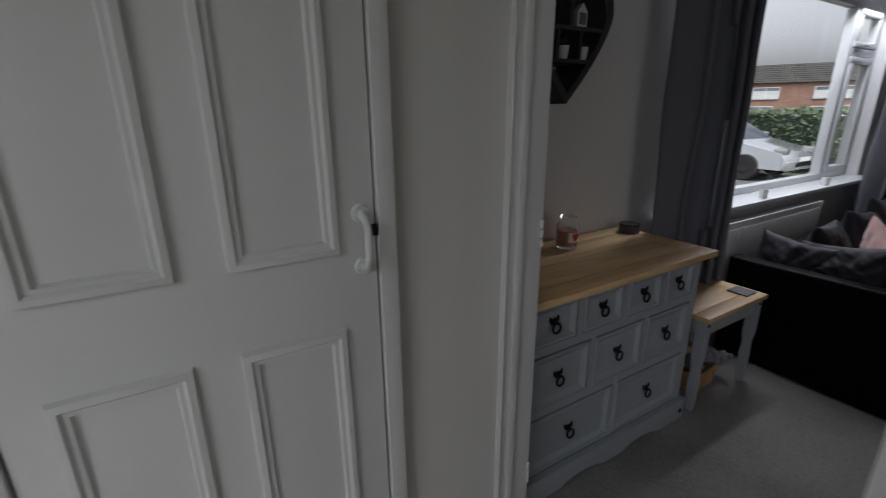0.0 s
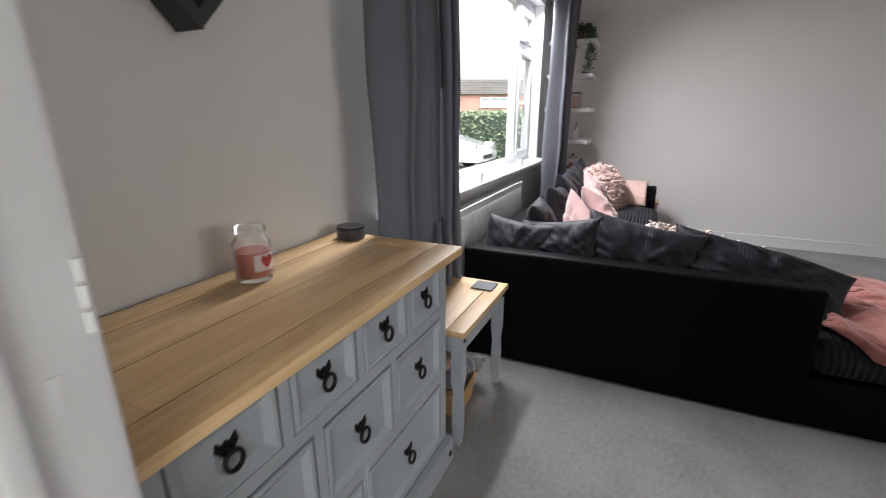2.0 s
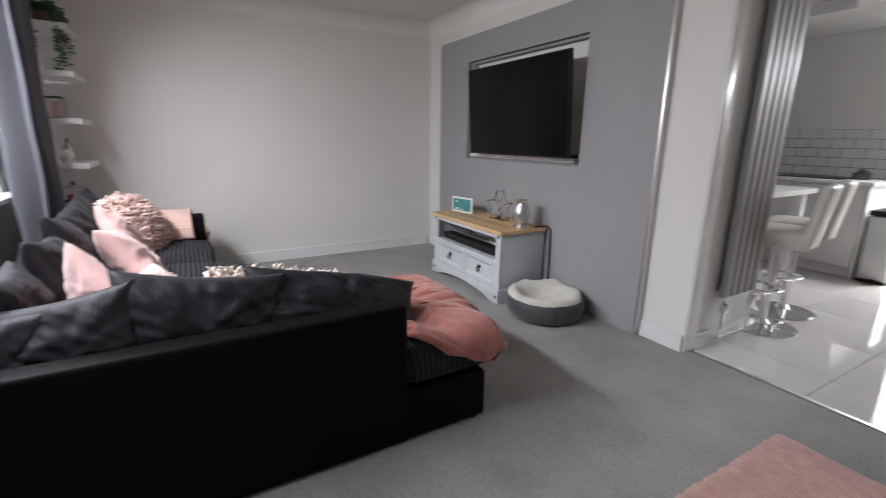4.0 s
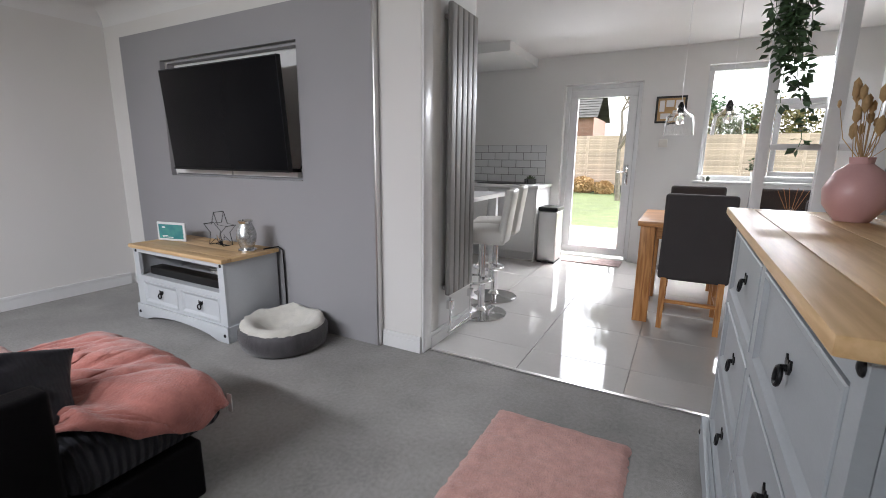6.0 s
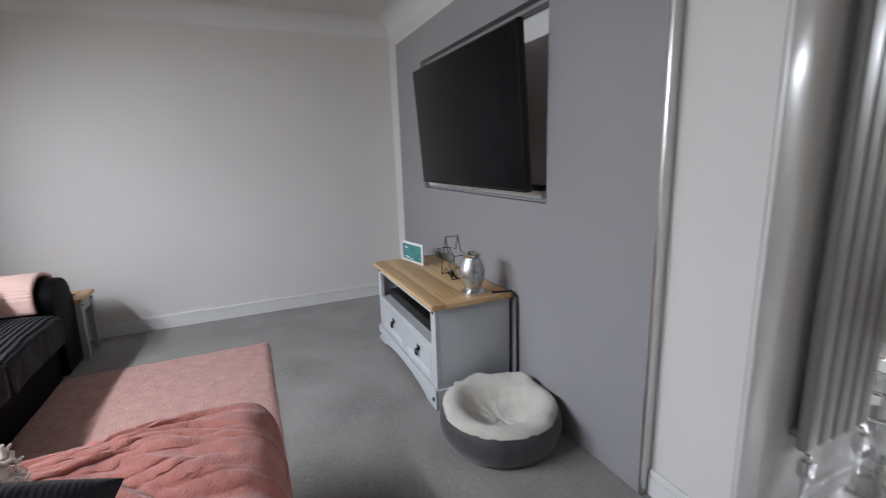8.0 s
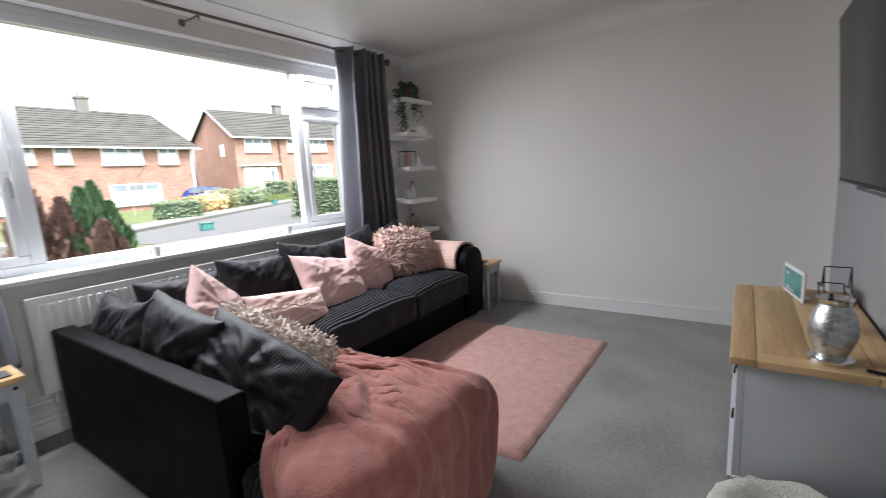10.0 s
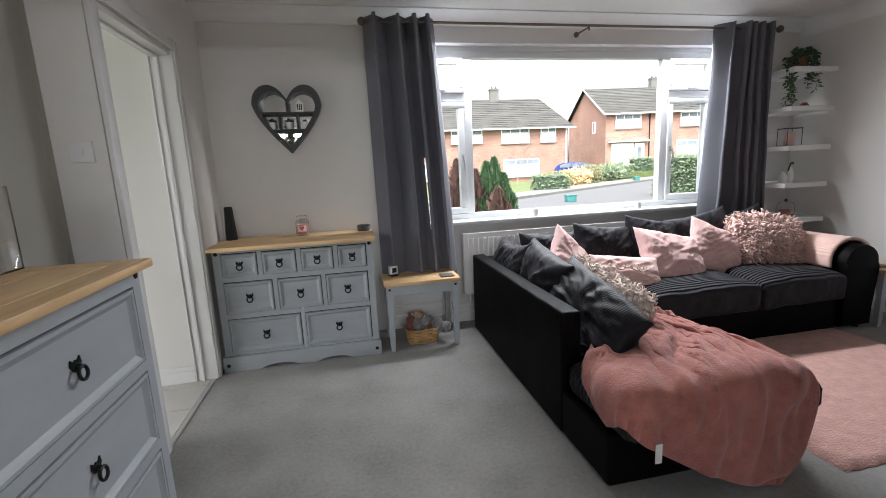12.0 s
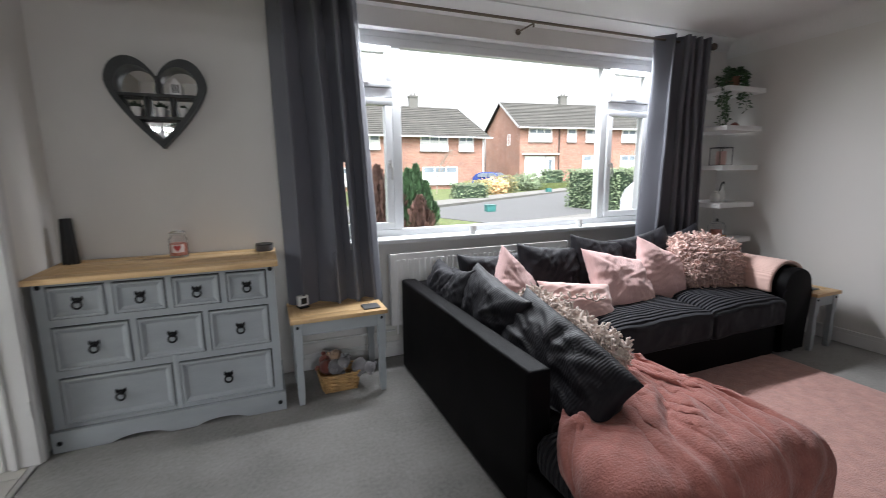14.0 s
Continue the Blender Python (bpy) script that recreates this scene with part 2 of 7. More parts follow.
BRONZE = mat("brushed_bronze", (0.17, 0.14, 0.115), rough=0.4, metal=1.0, var=0.1, bump=0.05)
STEEL = mat("brushed_steel", (0.62, 0.61, 0.6), rough=0.3, metal=1.0, var=0.05, bump=0.05)
BLACK_LEATHER = mat("black_leather", (0.0035, 0.003, 0.0035), rough=0.52, var=0.25, scale=6, fine=240, bump=0.3, depth=0.003, spec=0.06)
SATIN_CLOTH = ribbed("dark_aubergine_satin", (0.011, 0.010, 0.0135), 0.013, axis=0, rough=0.55, depth=0.004, sheen=0.04, spec=0.22, strength=0.2, wander=2.4)
CORD = ribbed("charcoal_jumbo_cord", (0.024, 0.024, 0.029), 0.026, axis=1, depth=0.02, sheen=0.04, spec=0.2, strength=1.0, wander=2.6)
PINK = ribbed("pink_needlecord", (0.66, 0.42, 0.40), 0.007, axis=0, depth=0.002)
PINK_SOFT = mat("pale_pink_velvet", (0.68, 0.44, 0.40), rough=0.85, var=0.08, scale=6, fine=200, bump=0.2, sheen=0.5)
PINK_KNIT = ribbed("pale_pink_waffle", (0.70, 0.47, 0.41), 0.01, axis=0, depth=0.004)
THROW = mat("dusty_pink_fleece", (0.375, 0.145, 0.12), rough=0.95, var=0.2, scale=22, fine=130, bump=0.9, sheen=0.3, depth=0.005, spec=0.1)
FUR = mat("blush_shaggy_fur", (0.66, 0.47, 0.42), rough=0.9, var=0.2, scale=14, fine=120, bump=0.2, sheen=0.15, rand=0.16, island=True)
FUR_CREAM = mat("cream_pink_shaggy_fur", (0.68, 0.57, 0.51), rough=0.9, var=0.2, scale=14, fine=120, bump=0.2, sheen=0.15, rand=0.16, island=True)
RUG = mat("pink_faux_fur_rug", (0.49, 0.275, 0.24), rough=1.0, var=0.17, scale=24, fine=110, bump=0.7, sheen=0.25, depth=0.014, spec=0.1)
CURTAIN = mat("grey_curtain_cloth", (0.118, 0.120, 0.142), rough=0.75, var=0.12, scale=3, fine=420, bump=0.25, sheen=0.15, depth=0.002)
CHARCOAL = mat("charcoal_paint", (0.022, 0.024, 0.023), rough=0.5, var=0.2, scale=8, bump=0.2)
CHARCOAL_CLOTH = mat("charcoal_chair_cloth", (0.042, 0.036, 0.036), rough=0.85, var=0.15, scale=6, fine=400, bump=0.3, depth=0.002)
FLEECE = mat("cream_sherpa_fleece", (0.70, 0.67, 0.60), rough=1.0, var=0.1, scale=20, fine=150, bump=1.0, depth=0.012, sheen=0.4)
GREY_CLOTH = mat("dark_grey_pet_bed_cloth", (0.052, 0.047, 0.051), rough=0.6, var=0.45, scale=9, fine=120, bump=0.5, stretch=(3, 3, 0.5), sheen=0.3)
SCREEN = mat("black_screen", (0.006, 0.006, 0.007), rough=0.22, var=0.1, bump=0, spec=0.09)
BLACK_PLASTIC = mat("black_plastic", (0.010, 0.010, 0.010), rough=0.4, var=0.1, bump=0.05, spec=0.3)
WHITE_PLASTIC = mat("white_plastic", (0.72, 0.72, 0.72), rough=0.35, var=0.02, bump=0)
CREAM_PLASTIC = mat("aged_white_plastic", (0.62, 0.61, 0.57), rough=0.35, var=0.03, bump=0)
WHITE_LEATHER = mat("white_faux_leather", (0.62, 0.60, 0.56), rough=0.4, var=0.04, scale=6, fine=240, bump=0.15)
CERAMIC = mat("white_ceramic", (0.76, 0.75, 0.73), rough=0.25, var=0.02, bump=0)
PINK_CERAMIC = mat("pink_ceramic", (0.58, 0.34, 0.33), rough=0.35, var=0.05, bump=0.05)
TERRACOTTA = mat("terracotta", (0.26, 0.13, 0.085), rough=0.8, var=0.15, scale=12, bump=0.1)
SLATE = mat("slate", (0.10, 0.10, 0.105), rough=0.6, var=0.2, scale=20, bump=0.4)
WICKER = mat("wicker", (0.42, 0.25, 0.10), rough=0.7, var=0.3, scale=20, bump=0.3)
LEAF = mat("ivy_leaf", (0.055, 0.105, 0.045), rough=0.5, var=0.35, scale=12, bump=0.1, rand=0.35, island=True)
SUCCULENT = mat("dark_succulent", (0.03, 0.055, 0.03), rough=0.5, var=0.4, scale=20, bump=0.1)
STRAW = mat("dried_grass", (0.50, 0.33, 0.16), rough=0.9, var=0.25, bump=0.1)
WAX = mat("coral_wax", (0.60, 0.20, 0.15), rough=0.4, var=0.1, bump=0.05)
LABEL = mat("pale_paper_label", (0.72, 0.60, 0.58), rough=0.6, var=0.04, bump=0)
RED = mat("red_heart_print", (0.45, 0.05, 0.05), rough=0.6, var=0.05, bump=0)
TEDDY = mat("grey_plush", (0.19, 0.18, 0.19), rough=1, var=0.2, scale=20, bump=0.6, sheen=0.5)
TEDDY_TAN = mat("tan_plush", (0.42, 0.28, 0.19), rough=1, var=0.2, scale=20, bump=0.6, sheen=0.5)
TEDDY_RED = mat("rust_plush", (0.26, 0.08, 0.06), rough=1, var=0.2, scale=20, bump=0.6, sheen=0.5)
MAT_CLOTH = mat("faded_door_mat", (0.36, 0.27, 0.26), rough=1, var=0.35, scale=18, bump=0.5)
GLASS = glass("clear_glass")
PANE = glass("window_glass", ior=1.1)
SMOKED = glass("smoked_glass", (0.35, 0.36, 0.36))
MIRROR = mat("mirror", (0.86, 0.87, 0.87), rough=0.02, metal=1.0, var=0.0, bump=0)
MOSAIC = mat("silver_mosaic", (0.55, 0.56, 0.55), rough=0.25, metal=0.85, var=0.45, scale=60, fine=160, bump=0.5)
# outdoors
BRICK = brickwork("orange_brick_wall", (0.20, 0.085, 0.06), (0.30, 0.15, 0.105), (0.27, 0.23, 0.20))
ROOF = mat("grey_roof_tile", (0.048, 0.046, 0.041), rough=0.9, var=0.4, scale=1.1, fine=9, bump=0.5, rand=0.15, island=True)
ASPHALT = mat("asphalt", (0.07, 0.07, 0.072), rough=0.9, var=0.15, scale=1.5, fine=60, bump=0.4)
PAVING = mat("concrete_paving", (0.115, 0.112, 0.104), rough=0.9, var=0.2, scale=1.5, fine=30, bump=0.4)
PATIO = mat("slate_patio_slab", (0.34, 0.325, 0.30), rough=0.55, var=0.3, scale=4, fine=30, bump=0.5, rand=0.3)
GRASS = mat("lawn", (0.075, 0.095, 0.028), rough=1.0, var=0.35, scale=3, fine=40, bump=0.8, depth=0.03)
HEDGE = mat("privet_leaf", (0.105, 0.14, 0.075), rough=0.7, var=0.35, scale=5, fine=20, bump=0.3, rand=0.4, island=True)
CONIFER = mat("conifer_leaf", (0.040, 0.085, 0.035), rough=0.8, var=0.35, scale=5, bump=0.3, rand=0.35, island=True)
YELLOW_LEAF = mat("golden_leaf", (0.13, 0.12, 0.045), rough=0.8, var=0.35, scale=5, bump=0.3, rand=0.35, island=True)
RUST_LEAF = mat("russet_leaf", (0.085, 0.045, 0.036), rough=0.8, var=0.35, scale=5, bump=0.3, rand=0.35, island=True)
BARK = mat("bark", (0.22, 0.19, 0.155), rough=0.95, var=0.35, scale=8, fine=60, bump=0.8, depth=0.02)
FENCE = mat("larch_fence", (0.50, 0.40, 0.32), rough=0.85, var=0.2, scale=4, fine=60, bump=0.3, rand=0.12)
CAR_SILVER = mat("silver_car_paint", (0.52, 0.54, 0.56), rough=0.25, metal=0.6, var=0.02, bump=0, coat=0.8)
CAR_BLUE = mat("blue_car_paint", (0.02, 0.05, 0.22), rough=0.25, metal=0.4, var=0.02, bump=0, coat=0.8)
RUBBER = mat("tyre_rubber", (0.02, 0.02, 0.02), rough=0.85, var=0.1, bump=0.1)
LAMP_GLASS = mat("headlamp", (0.5, 0.5, 0.5), rough=0.1, metal=0.7, var=0.02, bump=0)
WIN_DARK = mat("house_window_glass", (0.16, 0.19, 0.22), rough=0.12, var=0.4, scale=1.5, bump=0)
NET = mat("white_net_curtain", (0.55, 0.56, 0.56), rough=0.9, var=0.15, scale=6, bump=0)
BIN_GREEN = mat("green_bin_plastic", (0.03, 0.14, 0.13), rough=0.5, var=0.1, bump=0.05)


# ---- mesh helpers ----
def bx(bm, x0, x1, y0, y1, z0, z1, b=0.0, seg=2):
    vs = [bm.verts.new((x, y, z)) for z in (z0, z1) for x, y in ((x0, y0), (x1, y0), (x1, y1), (x0, y1))]
    fs = [bm.faces.new([vs[i] for i in q]) for q in ((3, 2, 1, 0), (4, 5, 6, 7), (0, 1, 5, 4), (1, 2, 6, 5), (2, 3, 7, 6), (3, 0, 4, 7))]
    if b:
        es = list({e for f in fs for e in f.edges})
        bmesh.ops.bevel(bm, geom=es, offset=b, segments=seg, affect="EDGES", profile=0.6)
    return bm


def tube(bm, pts, r, n=8, closed=False):
    """A round bar swept along points; r is one radius or one for each point."""
    pts = [Vector(p) for p in pts]
    rs = r if isinstance(r, (list, tuple)) else [r] * len(pts)
    rings, u = [], None
    for i, p in enumerate(pts):
        a = pts[i - 1] if (i > 0 or closed) else p
        c = pts[(i + 1) % len(pts)] if (i < len(pts) - 1 or closed) else p
        d = (c - a).normalized()
        if u is None:
            u = d.orthogonal().normalized()
        u = (u - d * u.dot(d)).normalized()
        v = d.cross(u)
        rings.append([bm.verts.new(p + rs[i] * (math.cos(2 * math.pi * k / n) * u + math.sin(2 * math.pi * k / n) * v)) for k in range(n)])
    m = len(rings)
    for i in range(m if closed else m - 1):
        a, c = rings[i], rings[(i + 1) % m]
        for k in range(n):
            bm.faces.new((a[k], a[(k + 1) % n], c[(k + 1) % n], c[k]))
    if not closed:
        bm.faces.new(rings[0][::-1])
        bm.faces.new(rings[-1])
    return bm


def cyl(bm, p0, p1, r0, r1=None, n=16):
    return tube(bm, [p0, p1], [r0, r0 if r1 is None else r1], n)


def lathe(bm, profile, c=(0, 0, 0), n=24, sx=1.0, sy=1.0):
    rings = []
    for r, z in profile:
        rings.append([bm.verts.new((c[0] + sx * r * math.cos(2 * math.pi * k / n), c[1] + sy * r * math.sin(2 * math.pi * k / n), c[2] + z)) for k in range(n)])
    for a, d in zip(rings, rings[1:]):
        for k in range(n):
            bm.faces.new((a[k], a[(k + 1) % n], d[(k + 1) % n], d[k]))
    if profile[0][0] > 1e-4:
        bm.faces.new(rings[0][::-1])
    if profile[-1][0] > 1e-4:
        bm.faces.new(rings[-1])
    return bm


def sheet(bm, nu, nv, f):
    vs = [[bm.verts.new(f(i / nu, j / nv)) for j in range(nv + 1)] for i in range(nu + 1)]
    for i in range(nu):
        for j in range(nv):
            bm.faces.new((vs[i][j], vs[i + 1][j], vs[i + 1][j + 1], vs[i][j + 1]))
    return bm


def prism(bm, outline, lo, hi, axis=1, b=0.0):
    """An outline of (a, b) pairs pushed out along an axis: 1 keeps x, z; 0 keeps y, z; 2 keeps x, y."""
    def at(p, h):
        return ((h, p[0], p[1]), (p[0], h, p[1]), (p[0], p[1], h))[axis]
    lo_v, hi_v = [bm.verts.new(at(p, lo)) for p in outline], [bm.verts.new(at(p, hi)) for p in outline]
    n = len(outline)
    fs = [bm.faces.new([lo_v[i], lo_v[(i + 1) % n], hi_v[(i + 1) % n], hi_v[i]]) for i in range(n)]
    caps = [bm.faces.new(lo_v[::-1]), bm.faces.new(hi_v)]
    if b:
        es = list({e for f in caps for e in f.edges})
        bmesh.ops.bevel(bm, geom=es, offset=b, segments=2, affect="EDGES", profile=0.6)
    return bm


def mesh_of(name, bm, material, smooth=40):
    bmesh.ops.recalc_face_normals(bm, faces=bm.faces[:])
    me = bpy.data.meshes.new(name)
    bm.to_mesh(me)
    bm.free()
    me.materials.append(material)
    if smooth:
        me.polygons.foreach_set("use_smooth", [True] * len(me.polygons))
        me.set_sharp_from_angle(angle=radians(smooth))
    return me


def part(name, bm, material, parent, label="", smooth=40):
    ob = new(name, mesh_of(name, bm, material, smooth))
    ob.parent = parent
    return tagged(ob, label)


def thing(name, m, label, category, group=""):
    """An empty at the base of a thing whose parts are built in its own space."""
    ob = new(name)
    ob.empty_display_size = 0.1
    ob.matrix_basis = m
    return tagged(ob, label, category, group)


def solo(name, bm, material, label, category, group="", kind="", m=None, smooth=40):
    ob = new(name, mesh_of(name, bm, material, smooth))
    if m is not None:
        ob.matrix_basis = m
    return tagged(ob, label, category, group, kind)


def setting(name, bm, material, label="", parent=None, smooth=40):
    ob = new(name, mesh_of(name, bm, material, smooth))
    if parent is not None:
        ob.parent = parent
        return ob
    return tagged(ob, label, "", "", "structure")


def B(x0, x1, y0, y1, z0, z1, b=0.0, seg=2):
    return bx(bmesh.new(), x0, x1, y0, y1, z0, z1, b, seg)


def wall_with_holes(axis, at0, at1, lo, hi, z0, z1, holes):
    """A wall slab along x (axis 1: thickness in y) or y (axis 0), with openings (a, b, za, zb)."""
    bm = bmesh.new()
    cuts = sorted({lo, hi, *[h[0] for h in holes], *[h[1] for h in holes]})
    for a, c in zip(cuts, cuts[1:]):
        spans = [(z0, z1)]
        for h in holes:
            if h[0] <= a and h[1] >= c:
                spans = [s for s0, s1 in spans for s in ((s0, min(s1, h[2])), (max(s0, h[3]), s1)) if s[1] - s[0] > 1e-4]
        for s0, s1 in spans:
            if axis == 1:
                bx(bm, a, c, at0, at1, s0, s1)
            else:
                bx(bm, at0, at1, a, c, s0, s1)
    bmesh.ops.remove_doubles(bm, verts=bm.verts[:], dist=1e-5)
    return bm


# ---- the large structure ----
CEIL = 2.45
YW, YT, XR = 1.54, -2.03, 5.93      # window wall, media wall and far wall faces
setting("floor_carpet", B(0.815, XR + 0.05, -2.1, YW + 0.05, -0.12, 0.0), CARPET, "plain grey cut-pile carpet across the lounge")
hall_floor = setting("floor_hall", B(-1.35, 0.81, -1.2, 1.0, -0.12, -0.010), GROUT, "pale hard floor of the hallway")
kitchen_floor = setting("floor_kitchen", B(-0.35, 5.3, -5.75, -2.105, -0.12, -0.008), GROUT, "pale polished tiles on the kitchen floor")
setting("ceiling", B(-1.4, 6.1, -5.8, 1.75, CEIL, CEIL + 0.1), CEILING, "white matt plaster ceiling")
setting("wall_window", wall_with_holes(1, YW, YW + 0.17, 0.55, 6.1, 0, CEIL, [(2.26, 5.14, 0.86, 2.262)]), WALL, "pale grey painted wall around the wide front window")
setting("wall_far", B(XR, XR + 0.15, YT - 0.25, YW, 0, CEIL), WALL, "plain pale grey painted end wall")
setting("wall_media", wall_with_holes(1, YT - 0.22, YT, 2.652, XR, 0, CEIL, [(3.57, 5.07, 1.065, 1.965)]), WALL, "pale wall behind the grey media panel")
setting("wall_niche_back", B(3.5, 5.14, YT - 0.26, YT - 0.06, 1.0, 2.0), CEILING, "white board at the back of the television niche")
setting("wall_pier_return", B(2.652, 2.85, -2.75, YT - 0.22, 0, CEIL), KITCHEN_WALL, "white return wall beside the kitchen opening")
setting("wall_door_north", B(0.705, 0.835, 1.012, YW, 0, CEIL), WALL, "narrow wall beside the hall doorway")
setting("wall_door_head", B(0.705, 0.835, 0.168, 1.012, 2.05, CEIL), WALL, "wall above the hall doorway")
setting("wall_door_south", B(0.61, 0.81, 0.13, 0.168, 0, CEIL), WALL, "narrow return wall with a light switch beside the doorway")
setting("wall_alcove_end", B(0.58, 0.612, 0.09, 0.168, 0, CEIL), WALL_BEIGE_SHADED, "beige corner of the alcove with shade put into its colour")
setting("wall_alcove", B(0.50, 0.61, -2.2, 0.09, 0, CEIL), WALL_BEIGE_SHADED, "beige alcove wall behind the wide chest of drawers with shade put into its colour")
setting("wall_hall_east", bx(B(0.490, 0.4985, -1.2, 0.0895, 0, CEIL), 0.570, 0.5785, 0.0905, 0.1675, 0, CEIL), WALL, "pale painted hallway side of the alcove wall")
setting("wall_opening_head", B(0.61, 2.652, -2.25, YT - 0.02, 2.14, CEIL), WALL, "wall above the opening to the kitchen")
setting("wall_hall_north", wall_with_holes(1, 0.985, 1.1, -1.35, 0.7035, 0, CEIL, [(-0.33, 0.335, 0, 2.0)]), WALL, "pale hallway wall with a cupboard door")
setting("wall_hall_cupboard", B(-0.5, 0.545, 1.5, 1.55, 0, CEIL), WALL, "back wall of the hall cupboard")
# Out of view; the opening is assumed, to let daylight into the hall.
setting("wall_hall_west", wall_with_holes(0, -1.45, -1.3, -1.2, 1.1, 0, CEIL, [(-0.9, 0.4, 0.1, 2.1)]), WALL, "unseen end wall of the hallway with an opening assumed for daylight")
setting("wall_hall_south", B(-1.45, 0.50, -1.3, -1.2, 0, CEIL), WALL, "plain hallway wall")
setting("wall_kitchen_back", wall_with_holes(1, -5.76, -5.5, -0.4, 5.35, 0, CEIL, [(1.80, 2.70, 0, 2.12), (0.02, 1.17, 1.01, 2.23)]), KITCHEN_WALL, "white kitchen wall with the garden door and window")
setting("wall_kitchen_west", B(-0.5, -0.35, -5.76, -2.2, 0, CEIL), KITCHEN_WALL, "plain white kitchen end wall")
setting("wall_kitchen_corner", B(-0.5, 0.61, -2.3, -2.2, 0, CEIL), KITCHEN_WALL, "plain white kitchen wall")
setting("wall_kitchen_east", B(5.2, 5.35, -5.5, -2.25, 0, CEIL), KITCHEN_WALL, "plain white kitchen end wall")
setting("wall_soffit", B(3.05, 5.2, -5.5, -4.5, 2.35, CEIL), KITCHEN_WALL, "boxed-in white soffit below the kitchen ceiling")

# grey media panel with its niche, standing proud of the wall
panel = setting("wall_media_panel", wall_with_holes(1, YT + 0.003, -1.985, 2.965, 5.61, 0, 2.195, [(3.57, 5.07, 1.065, 1.965)]), PANEL_GREY, "mid-grey painted media panel with a recessed niche")
setting("trim_panel_edge", B(2.948, 2.963, YT + 0.003, -1.98, 0, 2.2, 0.004), STEEL, "thin metal edge strip on the grey panel")
setting("trim_niche_lining", wall_with_holes(1, YT - 0.06, YT - 0.002, 3.572, 5.068, 1.067, 1.963, [(3.59, 5.05, 1.085, 1.945)]), PANEL_GREY, "grey lining of the television niche")


def coving(name, a, b, inward, label, wide=1.0, plain=False):
    """A concave plaster cove along the ceiling from a to b."""
    bm = bmesh.new()
    prof = [(0.0, 0.0), (0.075, 0.0), (0.075, -0.008)]
    prof += [(0.012 + 0.063 * (1 - math.sin(k * math.pi / 12)), -0.008 - 0.063 * (1 - math.cos(k * math.pi / 12))) for k in range(1, 6)]
    prof += [(0.008, -0.075), (0.0, -0.075)]
    if plain:
        prof = [(0.0, 0.0), (0.13, 0.0)] + [(0.13 * (1 - math.sin(k * math.pi / 24)), -0.13 * (1 - math.cos(k * math.pi / 24))) for k in range(1, 12)] + [(0.0, -0.13)]
    prof = [(o * wide, h) for o, h in prof]
    va = [bm.verts.new((a[0] + inward[0] * o, a[1] + inward[1] * o, CEIL + h - 0.001)) for o, h in prof]
    vb = [bm.verts.new((b[0] + inward[0] * o, b[1] + inward[1] * o, CEIL + h - 0.001)) for o, h in prof]
    for i in range(len(prof)):
        k = (i + 1) % len(prof)
        bm.faces.new((va[i], va[k], vb[k], vb[i]))
    bm.faces.new(va)
    bm.faces.new(vb[::-1])
    setting(name, bm, CEILING, label)


coving("trim_coving_window", (0.81, YW), (XR, YW), (0, -1), "white plaster coving above the window", 2.2)
coving("trim_coving_far", (XR, YT), (XR, YW), (-1, 0), "white plaster coving on the end wall", plain=True)
coving("trim_coving_media", (2.65, YT), (XR, YT), (0, 1), "white plaster coving above the media panel", plain=True)


def skirting(name, x0, x1, y0, y1, label="white painted skirting board", h=0.11):
    bm = B(x0, x1, y0, y1, 0, h - 0.03)
    if abs(x1 - x0) < abs(y1 - y0):
        bx(bm, x0 + 0.004 * (x1 < 3), x1 - 0.004 * (x1 < 3), y0, y1, h - 0.03, h, 0.003)
    else:
        bx(bm, x0, x1, y0 + 0.004, y1 - 0.002, h - 0.03, h, 0.003)
    setting(name, bm, SATIN, label)


skirting("baseboard_far", XR - 0.016, XR, -1.98, YW)
skirting("baseboard_window", 2.0, XR - 0.02, YW - 0.016, YW)
skirting("baseboard_pier", 2.655, 2.945, YT, YT + 0.016)
skirting("baseboard_media", 5.615, XR - 0.018, YT, YT + 0.016)
skirting("baseboard_hall", 0.38, 0.7025, 0.969, 0.985)
skirting("baseboard_kitchen", 1.0, 1.74, -5.5, -5.484, h=0.12)
skirting("baseboard_return", 2.636, 2.652, -2.75, -2.13, h=0.1)
skirting("baseboard_alcove", 0.61, 0.626, -2.05, 0.13)


def casing(name, profile_mat, boxes, label):
    bm = bmesh.new()
    for q in boxes:
        bx(bm, *q, 0.006)
    setting(name, bm, profile_mat, label)


# doorway lining, stops and architraves between hall and lounge
casing("trim_doorway_lining", GLOSS, [(0.7045, 0.842, 0.976, 1.011, 0, 2.048), (0.655, 0.825, 0.169, 0.197, 0, 2.048), (0.706, 0.825, 0.198, 0.975, 2.02, 2.049)], "white gloss lining of the hall doorway")
casing("trim_doorway_stop", GLOSS, [(0.7045, 0.716, 0.966, 0.9755, 0, 2.018), (0.738, 0.764, 0.962, 0.9755, 0, 2.018), (0.738, 0.764, 0.198, 0.211, 0, 2.018), (0.738, 0.764, 0.212, 0.9615, 2.006, 2.018)], "white door stop in the hall doorway")
casing("trim_architrave_lounge", GLOSS, [(0.8365, 0.852, 0.992, 1.045, 0, 2.11), (0.812, 0.838, 0.132, 0.192, 0, 2.11), (0.8365, 0.852, 0.193, 0.991, 2.05, 2.11)], "white gloss architrave on the lounge side")
